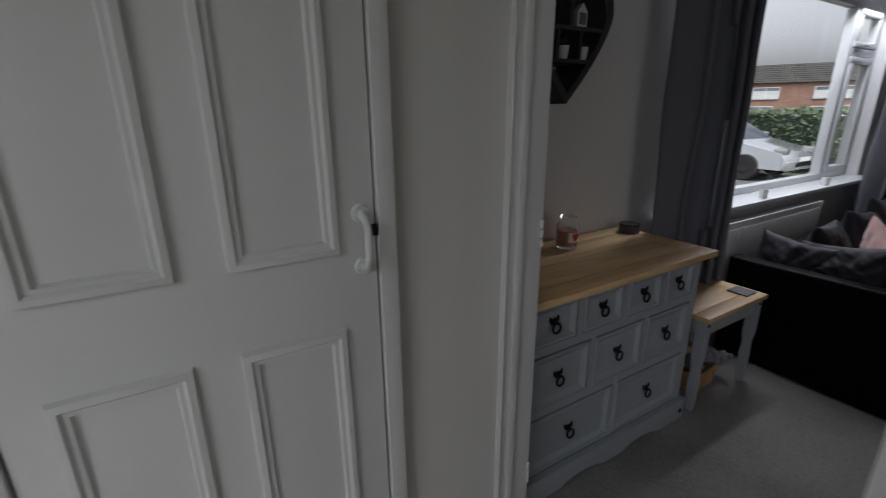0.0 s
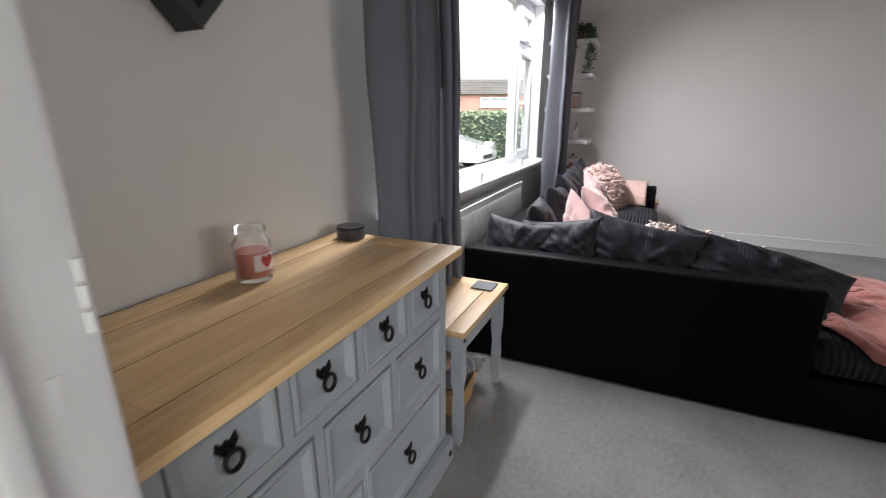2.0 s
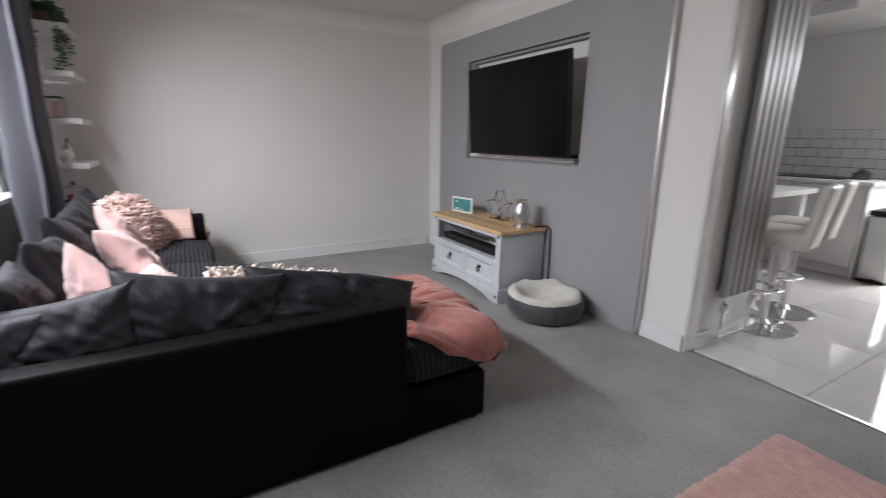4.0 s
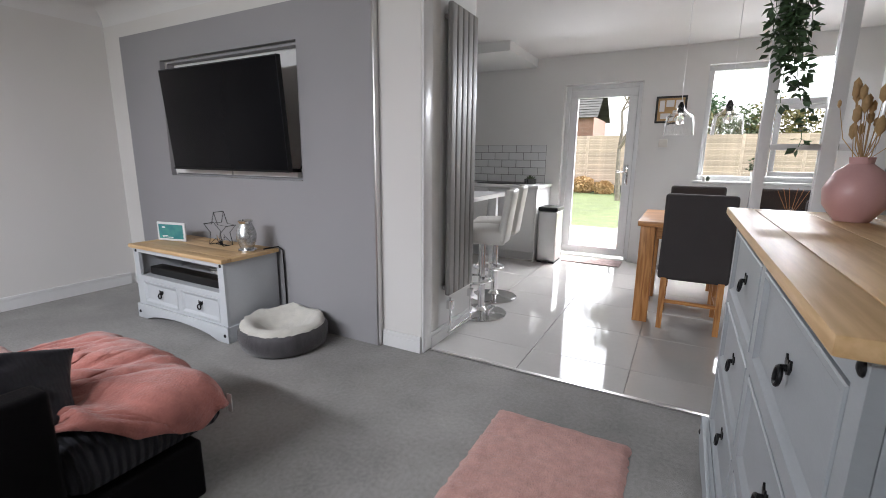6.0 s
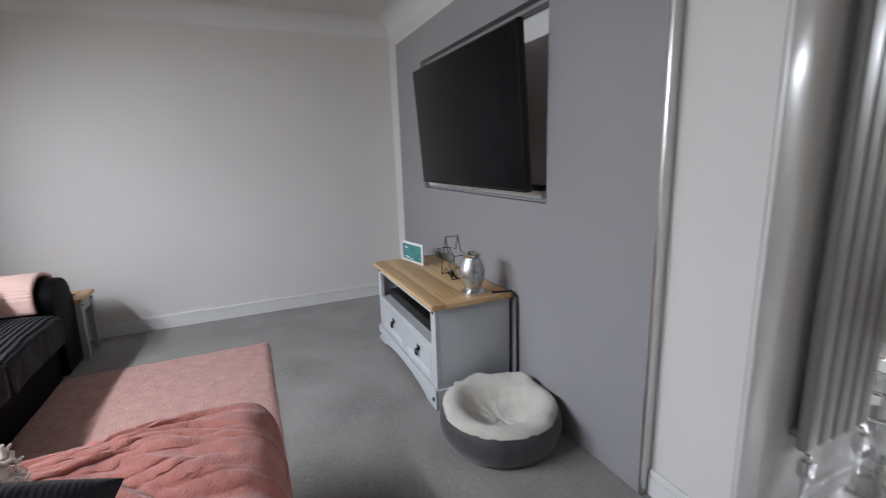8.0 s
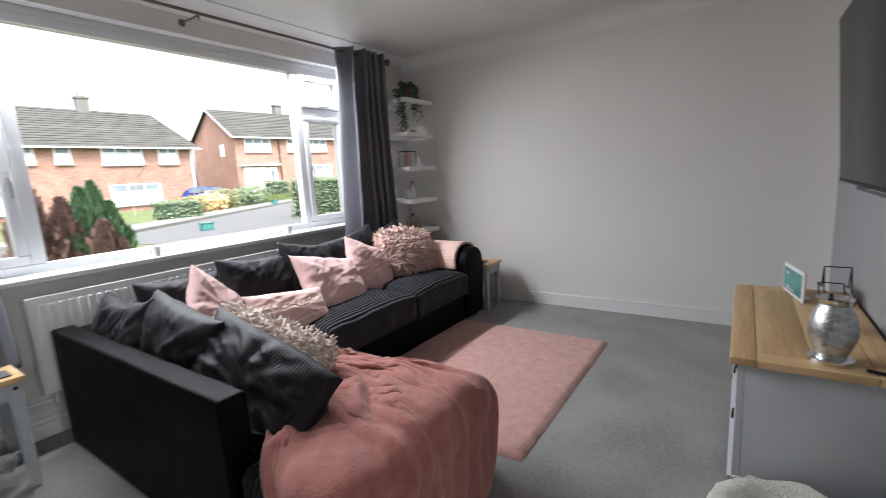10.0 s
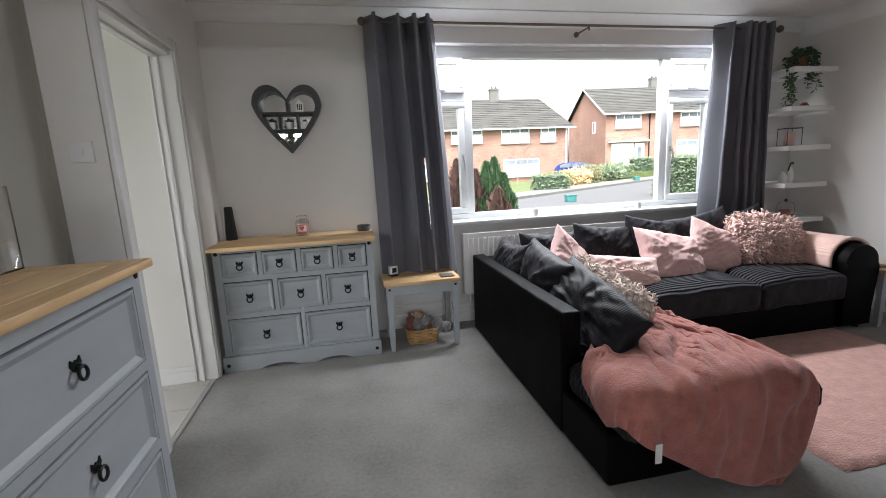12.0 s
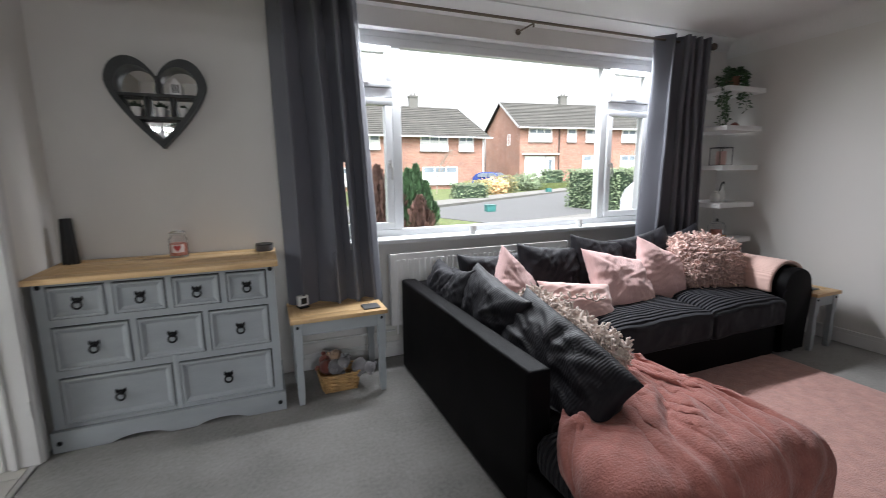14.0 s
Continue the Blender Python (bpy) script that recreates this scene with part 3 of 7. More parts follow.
casing("trim_architrave_hall", GLOSS, [(0.630, 0.654, 0.138, 0.192, 0, 2.11), (0.690, 0.7035, 0.193, 0.975, 2.052, 2.11)], "white gloss architrave on the hall side")
casing("trim_opening_frame", GLOSS, [(2.638, 2.6515, -2.135, YT - 0.001, 0, 2.14)], "white gloss frame at the kitchen opening")
casing("trim_threshold_kitchen", STEEL, [(0.62, 2.62, -2.118, -2.088, 0.0, 0.007)], "metal carpet strip at the kitchen opening")
casing("trim_threshold_hall", STEEL, [(0.798, 0.826, 0.198, 0.975, 0.0, 0.006)], "metal carpet strip in the hall doorway")
latch = setting("trim_strike_plate", B(0.79, 0.802, 0.9748, 0.9758, 1.00, 1.04, 0.0002), GLOSS, "painted strike plate in the door lining")
hinge_bm = bmesh.new()
for h0 in (0.24, 1.07, 1.76):
    for hz in (h0, h0 + 0.027, h0 + 0.054):
        cyl(hinge_bm, (0.836, 0.973, hz), (0.836, 0.973, hz + 0.022), 0.005, n=10)
setting("trim_hinges", hinge_bm, GLOSS, "painted-over hinges on the door lining")


# ---- windows ----
def frame_ring(bm, x0, x1, z0, z1, y0, y1, w, b=0.006):
    bx(bm, x0, x1, y0, y1, z0, z0 + w, b)
    bx(bm, x0, x1, y0, y1, z1 - w, z1, b)
    bx(bm, x0, x0 + w, y0, y1, z0 + w, z1 - w, b)
    bx(bm, x1 - w, x1, y0, y1, z0 + w, z1 - w, b)
    return bm


def pane(parent, x0, x1, z0, z1, y):
    p = part("pane", B(x0, x1, y - 0.003, y + 0.003, z0, z1), PANE, parent)
    p.visible_shadow = False
    return p


def handle_at(parent, x, y, z, out, flip=1):
    bm = B(x - 0.012, x + 0.012, y, y + out * 0.012, z - 0.03, z + 0.03, 0.004)
    tube(bm, [(x, y + out * 0.012, z), (x, y + out * 0.035, z), (x + 0.006 * flip, y + out * 0.04, z - 0.03), (x + 0.004 * flip, y + out * 0.04, z - 0.11)], [0.009, 0.009, 0.009, 0.007], 8)
    part("handle", bm, STEEL, parent, "grey window handle")


w1 = tagged(new("window_1"), "wide white plastic front window with two side lights", "window", "", "structure")
YF = 1.625
fbm = frame_ring(bmesh.new(), 2.26, 5.14, 0.862, 2.218, YF, YF + 0.07, 0.055)
for mx in (2.735, 4.56):
    bx(fbm, mx + 0.02, mx + 0.085, YF, YF + 0.07, 0.917, 2.163, 0.006)
bx(fbm, 2.315, 2.755, YF, YF + 0.07, 1.83, 1.89, 0.006)
bx(fbm, 4.645, 5.085, YF, YF + 0.07, 1.83, 1.89, 0.006)
bx(fbm, 2.262, 5.138, YF + 0.004, YF + 0.07, 2.2185, 2.2605, 0.003)
part("window_frame", fbm, UPVC, w1)
for a, c in ((2.315, 2.755), (4.645, 5.085)):
    part("casement_frame", frame_ring(bmesh.new(), a + 0.004, c - 0.004, 0.92, 1.826, YF - 0.012, YF + 0.055, 0.05), UPVC, w1)
    part("fanlight_frame", frame_ring(bmesh.new(), a + 0.004, c - 0.004, 1.893, 2.16, YF - 0.012, YF + 0.055, 0.042), UPVC, w1)
    pane(w1, a + 0.054, c - 0.054, 0.97, 1.776, YF + 0.03)
    pane(w1, a + 0.046, c - 0.046, 1.936, 2.118, YF + 0.03)
    handle_at(w1, (a + c) / 2 + 0.19 * (1 if a < 3 else -1), YF - 0.012, 1.38, -1)
    hb = B((a + c) / 2 - 0.04, (a + c) / 2 + 0.06, YF - 0.026, YF - 0.013, 1.904, 1.92, 0.003)
    part("handle", hb, STEEL, w1, "grey fanlight handle")
pane(w1, 2.82, 4.58, 0.917, 2.163, YF + 0.035)
sillbm = B(2.2, 5.2, 1.425, YF - 0.002, 0.842, 0.870, 0.006)
part("window_sill", sillbm, UPVC, w1, "white window board")
setting("trim_window_reveal", wall_with_holes(1, YW - 0.001, YF - 0.002, 2.2605, 5.1395, 0.8705, 2.2615, [(2.268, 5.132, 0.8706, 2.255)]), GLOSS, "white lining of the window reveal")

w2 = tagged(new("window_2"), "white plastic kitchen window over the dining table", "window", "", "structure")
fbm = frame_ring(bmesh.new(), 0.02, 1.17, 1.01, 2.23, -5.66, -5.59, 0.055)
bx(fbm, 0.53, 0.61, -5.66, -5.59, 1.065, 2.175, 0.006)
bx(fbm, 0.075, 0.53, -5.66, -5.59, 1.80, 1.86, 0.006)
part("window_frame", fbm, UPVC, w2)
pane(w2, 0.605, 1.12, 1.06, 2.18, -5.63)
pane(w2, 0.07, 0.535, 1.06, 1.805, -5.63)
pane(w2, 0.07, 0.535, 1.855, 2.18, -5.63)
part("casement_frame", frame_ring(bmesh.new(), 0.08, 0.525, 1.07, 1.796, -5.6, -5.575, 0.05), UPVC, w2)
part("window_sill", B(-0.02, 1.21, -5.59, -5.44, 0.982, 1.008, 0.006), UPVC, w2, "white window board")

d1 = tagged(new("door_1"), "white glazed plastic garden door, closed", "door", "", "structure")
part("door_frame", bx(bx(bx(bmesh.new(), 1.80, 1.86, -5.68, -5.60, 0, 2.12, 0.006), 2.64, 2.70, -5.68, -5.60, 0, 2.12, 0.006), 1.86, 2.64, -5.68, -5.60, 2.06, 2.12, 0.006), UPVC, d1)
part("door_leaf", frame_ring(bmesh.new(), 1.862, 2.638, 0.03, 2.058, -5.67, -5.605, 0.095), UPVC, d1)
pane(d1, 1.955, 2.545, 0.12, 1.965, -5.64)
hb = B(1.895, 1.925, -5.604, -5.592, 0.93, 1.17, 0.004)
tube(hb, [(1.91, -5.592, 1.08), (1.91, -5.555, 1.08), (1.93, -5.55, 1.08), (2.02, -5.55, 1.085)], 0.010, 10)
part("handle", hb, CHROME, d1, "chrome lever handle")
setting("trim_door_reveal", wall_with_holes(1, -5.598, -5.499, 1.802, 2.698, 0.001, 2.119, [(1.81, 2.69, 0.001, 2.11)]), GLOSS, "white lining of the garden door reveal")

# panelled cupboard door in the hall
d2 = tagged(new("door_2"), "white painted panelled cupboard door with a pull handle, closed", "door", "", "structure")
part("door_leaf", B(-0.326, 0.331, 0.955, 0.995, 0.005, 1.995, 0.004), SATIN, d2)


def moulding(x0, x1, z0, z1, y):
    """A raised rectangular bead: an outer rounded step and a thin inner fillet."""
    bm = bmesh.new()
    steps = ((0.0, 0.0), (0.004, 0.013), (0.016, 0.016), (0.022, 0.009), (0.030, 0.009), (0.034, 0.0))
    loops = []
    for ins, out in steps:
        loops.append([bm.verts.new((x, y - out, z)) for x, z in ((x0 + ins, z0 + ins), (x1 - ins, z0 + ins), (x1 - ins, z1 - ins), (x0 + ins, z1 - ins))])
    for a, c in zip(loops, loops[1:]):
        for k in range(4):
            bm.faces.new((a[k], a[(k + 1) % 4], c[(k + 1) % 4], c[k]))
    return bm


for x0, x1 in ((-0.262, -0.045), (0.035, 0.250)):
    part("moulding", moulding(x0, x1, 1.155, 1.86, 0.9555), SATIN, d2, smooth=25)
    part("moulding", moulding(x0, x1, 0.20, 0.988, 0.9555), SATIN, d2, smooth=25)
hb = bmesh.new()
tube(hb, [(0.30, 0.952, 1.236), (0.30, 0.930, 1.228), (0.30, 0.918, 1.208), (0.30, 0.916, 1.18), (0.30, 0.918, 1.15), (0.30, 0.930, 1.128), (0.30, 0.952, 1.12)], [0.010, 0.0085, 0.008, 0.0095, 0.008, 0.0085, 0.010], 10)
for hz in (1.236, 1.12):
    cyl(hb, (0.30, 0.955, hz), (0.30, 0.949, hz), 0.021, 0.017, 18)
    for sx in (-0.011, 0.011):
        cyl(hb, (0.30 + sx, 0.949, hz), (0.30 + sx, 0.946, hz), 0.004, 0.003, 8)
part("handle", hb, SATIN, d2, "white painted pull handle")
part("catch", B(0.322, 0.334, 0.946, 0.955, 1.185, 1.21, 0.002), IRON, d2, "small dark catch")
casing("trim_cupboard_frame", SATIN, [(0.336, 0.378, 0.945, 0.985, 0, 2.05), (-0.373, -0.331, 0.945, 0.985, 0, 2.05), (-0.373, 0.378, 0.945, 0.985, 2.002, 2.06)], "white frame round the hall cupboard door")

# glazed screen at the kitchen end of the alcove
gs = tagged(new("window_3"), "white glazed timber screen beside the kitchen opening", "screen", "", "structure")
gbm = bmesh.new()
for a, c in ((0.985, 1.025), (0.61, 0.65), (0.762, 0.815)):
    bx(gbm, a, c, -2.12, -2.07, 0, 2.13, 0.005)
for a, c in ((0.0, 0.2), (1.275, 1.30), (2.06, 2.13)):
    bx(gbm, 0.651, 0.761, -2.115, -2.075, a, c, 0.004)
    bx(gbm, 0.816, 0.984, -2.115, -2.075, a, c, 0.004)
part("window_frame", gbm, GLOSS, gs)
for z0, z1 in ((0.2, 1.275), (1.30, 2.06)):
    pane(gs, 0.815, 0.985, z0, z1, -2.095)
    pane(gs, 0.65, 0.762, z0, z1, -2.095)

# switches and sockets
sw = setting("trim_light_switch", B(0.675, 0.762, 0.118, 0.130, 1.39, 1.477, 0.003), WHITE_PLASTIC, "white plastic light switch")
setting("trim_rocker", B(0.708, 0.728, 0.113, 0.118, 1.42, 1.445, 0.002), WHITE_PLASTIC, "switch rocker")
setting("trim_kitchen_switch", B(1.50, 1.59, -5.5, -5.49, 1.37, 1.46, 0.003), CREAM_PLASTIC, "pale kitchen light switch")
setting("trim_socket", B(2.60, 2.75, YW - 0.012, YW, 0.15, 0.235, 0.003), CREAM_PLASTIC, "white wall socket")
setting("trim_heating_pipe", cyl(bmesh.new(), (2.0, YW - 0.03, 0.20), (2.7, YW - 0.03, 0.20), 0.008, n=10), GLOSS, "white painted heating pipe")


# ---- painted pine furniture ----
def stud(bm, x, y, z, out=(0, -1, 0), r=0.0125):
    o = Vector(out)
    tube(bm, [Vector((x, y, z)), Vector((x, y, z)) + o * 0.003, Vector((x, y, z)) + o * 0.006], [r, r * 0.9, r * 0.35], 10)


def drawer_front(x0, x1, z0, z1, y=0.0):
    """A drawer front with a raised rim, a sloped bevel and a sunk flat field."""
    bm = bmesh.new()
    steps = ((0.0, 0.016), (0.0, 0.001), (0.002, -0.002), (0.012, -0.002), (0.016, 0.002), (0.030, 0.010), (0.034, 0.010))
    loops = [[bm.verts.new((x, y + o, z)) for x, z in ((x0 + i, z0 + i), (x1 - i, z0 + i), (x1 - i, z1 - i), (x0 + i, z1 - i))] for i, o in steps]
    for a, c in zip(loops, loops[1:]):
        for k in range(4):
            bm.faces.new((a[k], a[(k + 1) % 4], c[(k + 1) % 4], c[k]))
    bm.faces.new(loops[-1])
    return bm


def ring_pull(parent, x, z, y=0.010):
    bm = bmesh.new()
    plate = ((-16, 22), (-6, 12), (0, 18), (6, 12), (16, 22), (19, 8), (10, -4), (0, -8), (-10, -4), (-19, 8))
    prism(bm, [(x + 0.00125 * a, z + 0.00125 * c) for a, c in plate], y - 0.004, y, 1)
    cyl(bm, (x, y - 0.003, z + 0.004), (x, y - 0.016, z + 0.004), 0.008, 0.006, 10)
    ringpts = [(x + 0.018 * math.sin(a), y - 0.014 - 0.004 * (1 - math.cos(a)) / 2, z - 0.014 + 0.018 * math.cos(a)) for a in [2 * math.pi * k / 16 for k in range(16)]]
    tube(bm, ringpts, 0.0048, 8, closed=True)
    part("ring_pull", bm, IRON, parent, "black iron ring pull")


def plank_top(ob, x0, x1, y0, y1, z0, z1, ends=0.09, front=0.09, mid=2, long_mat=None, cross_mat=None):
    """A top of separate boards: full-length front and back, cross boards at the ends, boards between."""
    g, bev = 0.0012, 0.004
    long_mat, cross_mat = long_mat or PINE, cross_mat or PINE_Y
    part("board", B(x0, x1, y0, y0 + front - g, z0, z1, bev + 0.002), long_mat, ob)
    part("board", B(x0, x1, y1 - front + g, y1, z0, z1, bev), long_mat, ob)
    part("board", B(x0, x0 + ends - g, y0 + front, y1 - front, z0, z1 - 0.001, 0.002), cross_mat, ob)
    part("board", B(x1 - ends + g, x1, y0 + front, y1 - front, z0, z1 - 0.001, 0.002), cross_mat, ob)
    step = (y1 - y0 - 2 * front) / mid
    for k in range(mid):
        part("board", B(x0 + ends, x1 - ends, y0 + front + k * step + g, y0 + front + (k + 1) * step - g, z0, z1 - 0.001, 0.002), long_mat, ob)


def plinth_outline(w, h, arcs):
    """Front view of a plinth whose lower edge is cut away in shallow arches."""
    pts = [(-0.012, 0.0)]
    for a, c, rise in arcs:
        pts += [(a + (c - a) * k / 10, rise * math.sin(math.pi * k / 10) ** 0.6 if 0 < k < 10 else 0.0) for k in range(11)]
    return pts + [(w + 0.012, 0.0), (w + 0.012, h), (-0.012, h)]


def chest(name, m, w, d, h, drawers, label, paint, arcs, plinth=0.10, over=0.02, mid=2, lip=0.012, eave=0.055):
    """Chest of drawers: front at local y = 0 facing -y, drawers as (x0, x1, z0, z1)."""
    ob = thing(name, m, label, "chest of drawers")
    t = 0.028
    part("front_frame", wall_with_holes(1, 0.0, 0.022, 0, w, plinth, h - t, [(a - 0.0045, b + 0.007, c - 0.002, e + 0.0085) for a, b, c, e in drawers]), paint, ob)
    part("carcass", B(0.002, w - 0.002, 0.045, d, 0.02, h - t), paint, ob)
    # Dark board close behind the drawers; the shade in their gaps is its colour.
    part("shade_backing", B(0.004, w - 0.004, 0.0225, 0.0445, 0.03, h - t - 0.004), GAP_SHADE, ob)
    part("side_panel", B(0, 0.022, 0.023, d, 0.02, h - t - 0.001, 0.002), paint, ob)
    part("side_panel", B(w - 0.022, w, 0.023, d, 0.02, h - t - 0.001, 0.002), paint, ob)
    part("plinth", prism(bmesh.new(), plinth_outline(w, plinth, arcs), -lip - 0.016, -lip, 1, 0.002), paint, ob)
    part("plinth_ledge", B(0, w, -lip, -0.001, plinth - 0.015, plinth - 0.001), paint, ob)
    for sx in (-0.012, w - 0.001):
        part("plinth", B(sx, sx + 0.013, -lip, d, 0.0, plinth, 0.002), paint, ob)
    for a, b, c, e in drawers:
        dr = part("drawer", drawer_front(a, b, c, e), paint, ob, smooth=20)
        ring_pull(dr, (a + b) / 2, (c + e) / 2)
    for sx, sy, sz in ((0.022, 0.0, h - t - 0.02), (w - 0.022, 0.0, h - t - 0.02), (0.02, -lip - 0.016, plinth * 0.45), (w - 0.02, -lip - 0.016, plinth * 0.45)):
        sb = bmesh.new()
        stud(sb, sx, sy, sz)
        part("stud", sb, IRON, ob, "black iron stud head")
    plank_top(ob, -over, w + over, -eave, d + 0.005, h - t, h, mid=mid)
    return ob


A_DRAWERS = [(0.053, 0.268, 0.655, 0.805), (0.308, 0.518, 0.655, 0.805), (0.558, 0.763, 0.655, 0.805), (0.803, 0.990, 0.655, 0.805),
             (0.050, 0.350, 0.400, 0.610), (0.390, 0.670, 0.400, 0.610), (0.708, 0.990, 0.400, 0.610),
             (0.050, 0.510, 0.125, 0.355), (0.548, 0.990, 0.125, 0.355)]
chest("chest_of_drawers", pose(0.87, 1.078, 0), 1.04, 0.445, 0.86, A_DRAWERS, "grey painted nine-drawer chest with a waxed pine top", PAINT_GREY,
      [(0.22, 0.48, 0.028), (0.60, 0.85, 0.028)], plinth=0.105)
T_DRAWERS = [(x0, x1, z0, z0 + 0.245) for z0 in (0.132, 0.422, 0.712) for x0, x1 in ((0.055, 0.715), (0.775, 1.435))]
chest("chest_of_drawers", pose(1.075, -1.88, 0, 0, 0, 90), 1.49, 0.457, 1.045, T_DRAWERS, "wide grey painted six-drawer chest with a waxed pine top", PAINT_GREY,
      [(0.25, 0.65, 0.03), (0.85, 1.25, 0.03)], plinth=0.11, eave=0.042)

# low television unit under the niche
tv = thing("tv_unit", pose(4.885, -1.525, 0, 0, 0, 180), "pale grey painted television unit with a pine top and open shelf", "tv unit")
W, D, H = 1.04, 0.435, 0.575
part("front_frame", wall_with_holes(1, 0.0, 0.022, 0, W, 0.11, H - 0.028, [(0.06, 0.98, 0.34, 0.515), (0.073, 0.5025, 0.128, 0.303), (0.538, 0.9675, 0.128, 0.303)]), PAINT_LIGHT, tv)
part("side_panel", B(0, 0.02, 0.023, D, 0.02, H - 0.029, 0.002), PAINT_LIGHT, tv)
part("side_panel", B(W - 0.02, W, 0.023, D, 0.02, H - 0.029, 0.002), PAINT_LIGHT, tv)
part("back_panel", B(0.02, W - 0.02, D - 0.012, D, 0.02, H - 0.03), PAINT_LIGHT, tv)
part("shelf", B(0.021, W - 0.021, 0.023, D - 0.013, 0.318, 0.336), PAINT_LIGHT, tv)
# Dark block behind the drawer fronts, giving their gaps shade by colour.
part("shade_backing", B(0.03, W - 0.03, 0.024, D - 0.02, 0.03, 0.316), GAP_SHADE, tv)
for a, b in ((0.075, 0.50), (0.54, 0.965)):
    dr = part("drawer", drawer_front(a, b, 0.13, 0.30), PAINT_LIGHT, tv, smooth=20)
    ring_pull(dr, (a + b) / 2, 0.22)
part("plinth", prism(bmesh.new(), plinth_outline(W, 0.11, [(0.10, 0.94, 0.055)]), -0.016, -0.001, 1, 0.002), PAINT_LIGHT, tv)
for sx in (-0.014, W + 0.001):
    part("plinth", B(sx, sx + 0.013, 0.0, D, 0.0, 0.11, 0.002), PAINT_LIGHT, tv)
for sx, sz, sy in ((0.03, 0.525, 0.0), (W - 0.03, 0.525, 0.0), (0.02, 0.05, -0.016), (W - 0.02, 0.05, -0.016)):
    sb = bmesh.new()
    stud(sb, sx, sy, sz)
    part("stud", sb, IRON, tv, "black iron stud head")
plank_top(tv, -0.022, W + 0.022, -0.025, D + 0.005, H - 0.028, H, ends=0.08, front=0.08, mid=2)


def leg_table(name, m, w, d, h, label):
    """Small table: board top, apron and four legs with turned-in feet; front at y = 0."""
    ob = thing(name, m, label, "side table")
    plank_top(ob, -0.015, w + 0.015, -0.015, d + 0.015, h - 0.026, h, ends=0.08, front=0.075, mid=1)
    for x0, x1, y0, y1 in ((0.046, w - 0.046, 0.006, 0.024), (0.046, w - 0.046, d - 0.024, d - 0.006), (0.006, 0.024, 0.046, d - 0.046), (w - 0.024, w - 0.006, 0.046, d - 0.046)):
        part("apron", B(x0, x1, y0, y1, h - 0.10, h - 0.027), PAINT_GREY, ob)
    for x in (0.0, w - 0.045):
        for y in (0.0, d - 0.045):
            bm = bmesh.new()
            prof = ((0.0, 0.008), (0.05, 0.004), (0.16, 0.003), (0.24, 0.006), (0.30, 0.0), (h - 0.027, 0.0))
            loops = [[bm.verts.new((x + i + a * (0.045 - 2 * i), y + i + b * (0.045 - 2 * i), z)) for a, b in ((0, 0), (1, 0), (1, 1), (0, 1))] for z, i in prof]
            for p, q in zip(loops, loops[1:]):
                for k in range(4):
                    bm.faces.new((p[k], p[(k + 1) % 4], q[(k + 1) % 4], q[k]))
            bm.faces.new(loops[0][::-1])
            bm.faces.new(loops[-1])
            part("leg", bm, PAINT_GREY, ob, smooth=20)
    for sx in (0.022, w - 0.022):
        sb = bmesh.new()
        stud(sb, sx, 0.0, h - 0.05, r=0.009)
        part("stud", sb, IRON, ob, "black iron stud head")
    return ob


leg_table("side_table", pose(1.985, 1.045, 0), 0.525, 0.345, 0.517, "small grey side table with a pine top beside the chest")
leg_table("side_table", pose(5.50, 0.375, 0), 0.26, 0.34, 0.435, "small grey side table with a pine top beside the sofa arm")


# ---- soft things ----
def pillow(w, h, t, seed=0, wrinkle=0.012, n=40, pinch=0.10):
    """A stuffed cushion in the x, z plane, fat along y, with drawn-in sides, sharp corners and creases."""
    bm = bmesh.new()
    rows = {}
    for side in (1, -1):
        for i in range(n + 1):
            for j in range(n + 1):
                u, v = 2 * i / n - 1, 2 * j / n - 1
                edge = i in (0, n) or j in (0, n)
                if edge and side == -1:
                    rows[side, i, j] = rows[1, i, j]
                    continue
                x = u * w / 2 * (1 - pinch * (1 - v * v) * abs(u) ** 2)
                z = v * h / 2 * (1 - pinch * (1 - u * u) * abs(v) ** 2)
                f = ((1 - u * u) * (1 - v * v)) ** 0.42
                nn = noise.noise(Vector((u * 2.2 + seed * 7.1, v * 2.2, side * 3.0)))
                th = math.atan2(v, u)
                rad = math.hypot(u, v)
                n2 = noise.noise(Vector((math.cos(th) * 4.5 + seed * 3.3, math.sin(th) * 4.5, rad * 0.8 + side * 5.0)))
                y = side * (t / 2) * f * (1 + 0.16 * nn) + wrinkle * n2 * min(1.0, rad * 1.3) * min(1.0, (1.45 - rad) * 1.6)
                crease = 1 - abs(noise.noise(Vector((u * 1.6 + v * 1.1 + seed * 1.7, (v - u) * 4.2, side * 2.0 + seed))))
                y += side * wrinkle * 0.8 * (crease ** 5 - 0.4) * f
                rows[side, i, j] = bm.verts.new((x, y, z))
    for side in (1, -1):
        for i in range(n):
            for j in range(n):
                q = [rows[side, i, j], rows[side, i + 1, j], rows[side, i + 1, j + 1], rows[side, i, j + 1]]
                bm.faces.new(q if side == -1 else q[::-1])
    return bm


def cushion(m, w, h, t, material, label, seed, wrinkle=0.012, pinch=0.10):
    return solo("cushion", pillow(w, h, t, seed, wrinkle, pinch=pinch), material, label, "cushion", "cushions on the sofa", m=m, smooth=80)


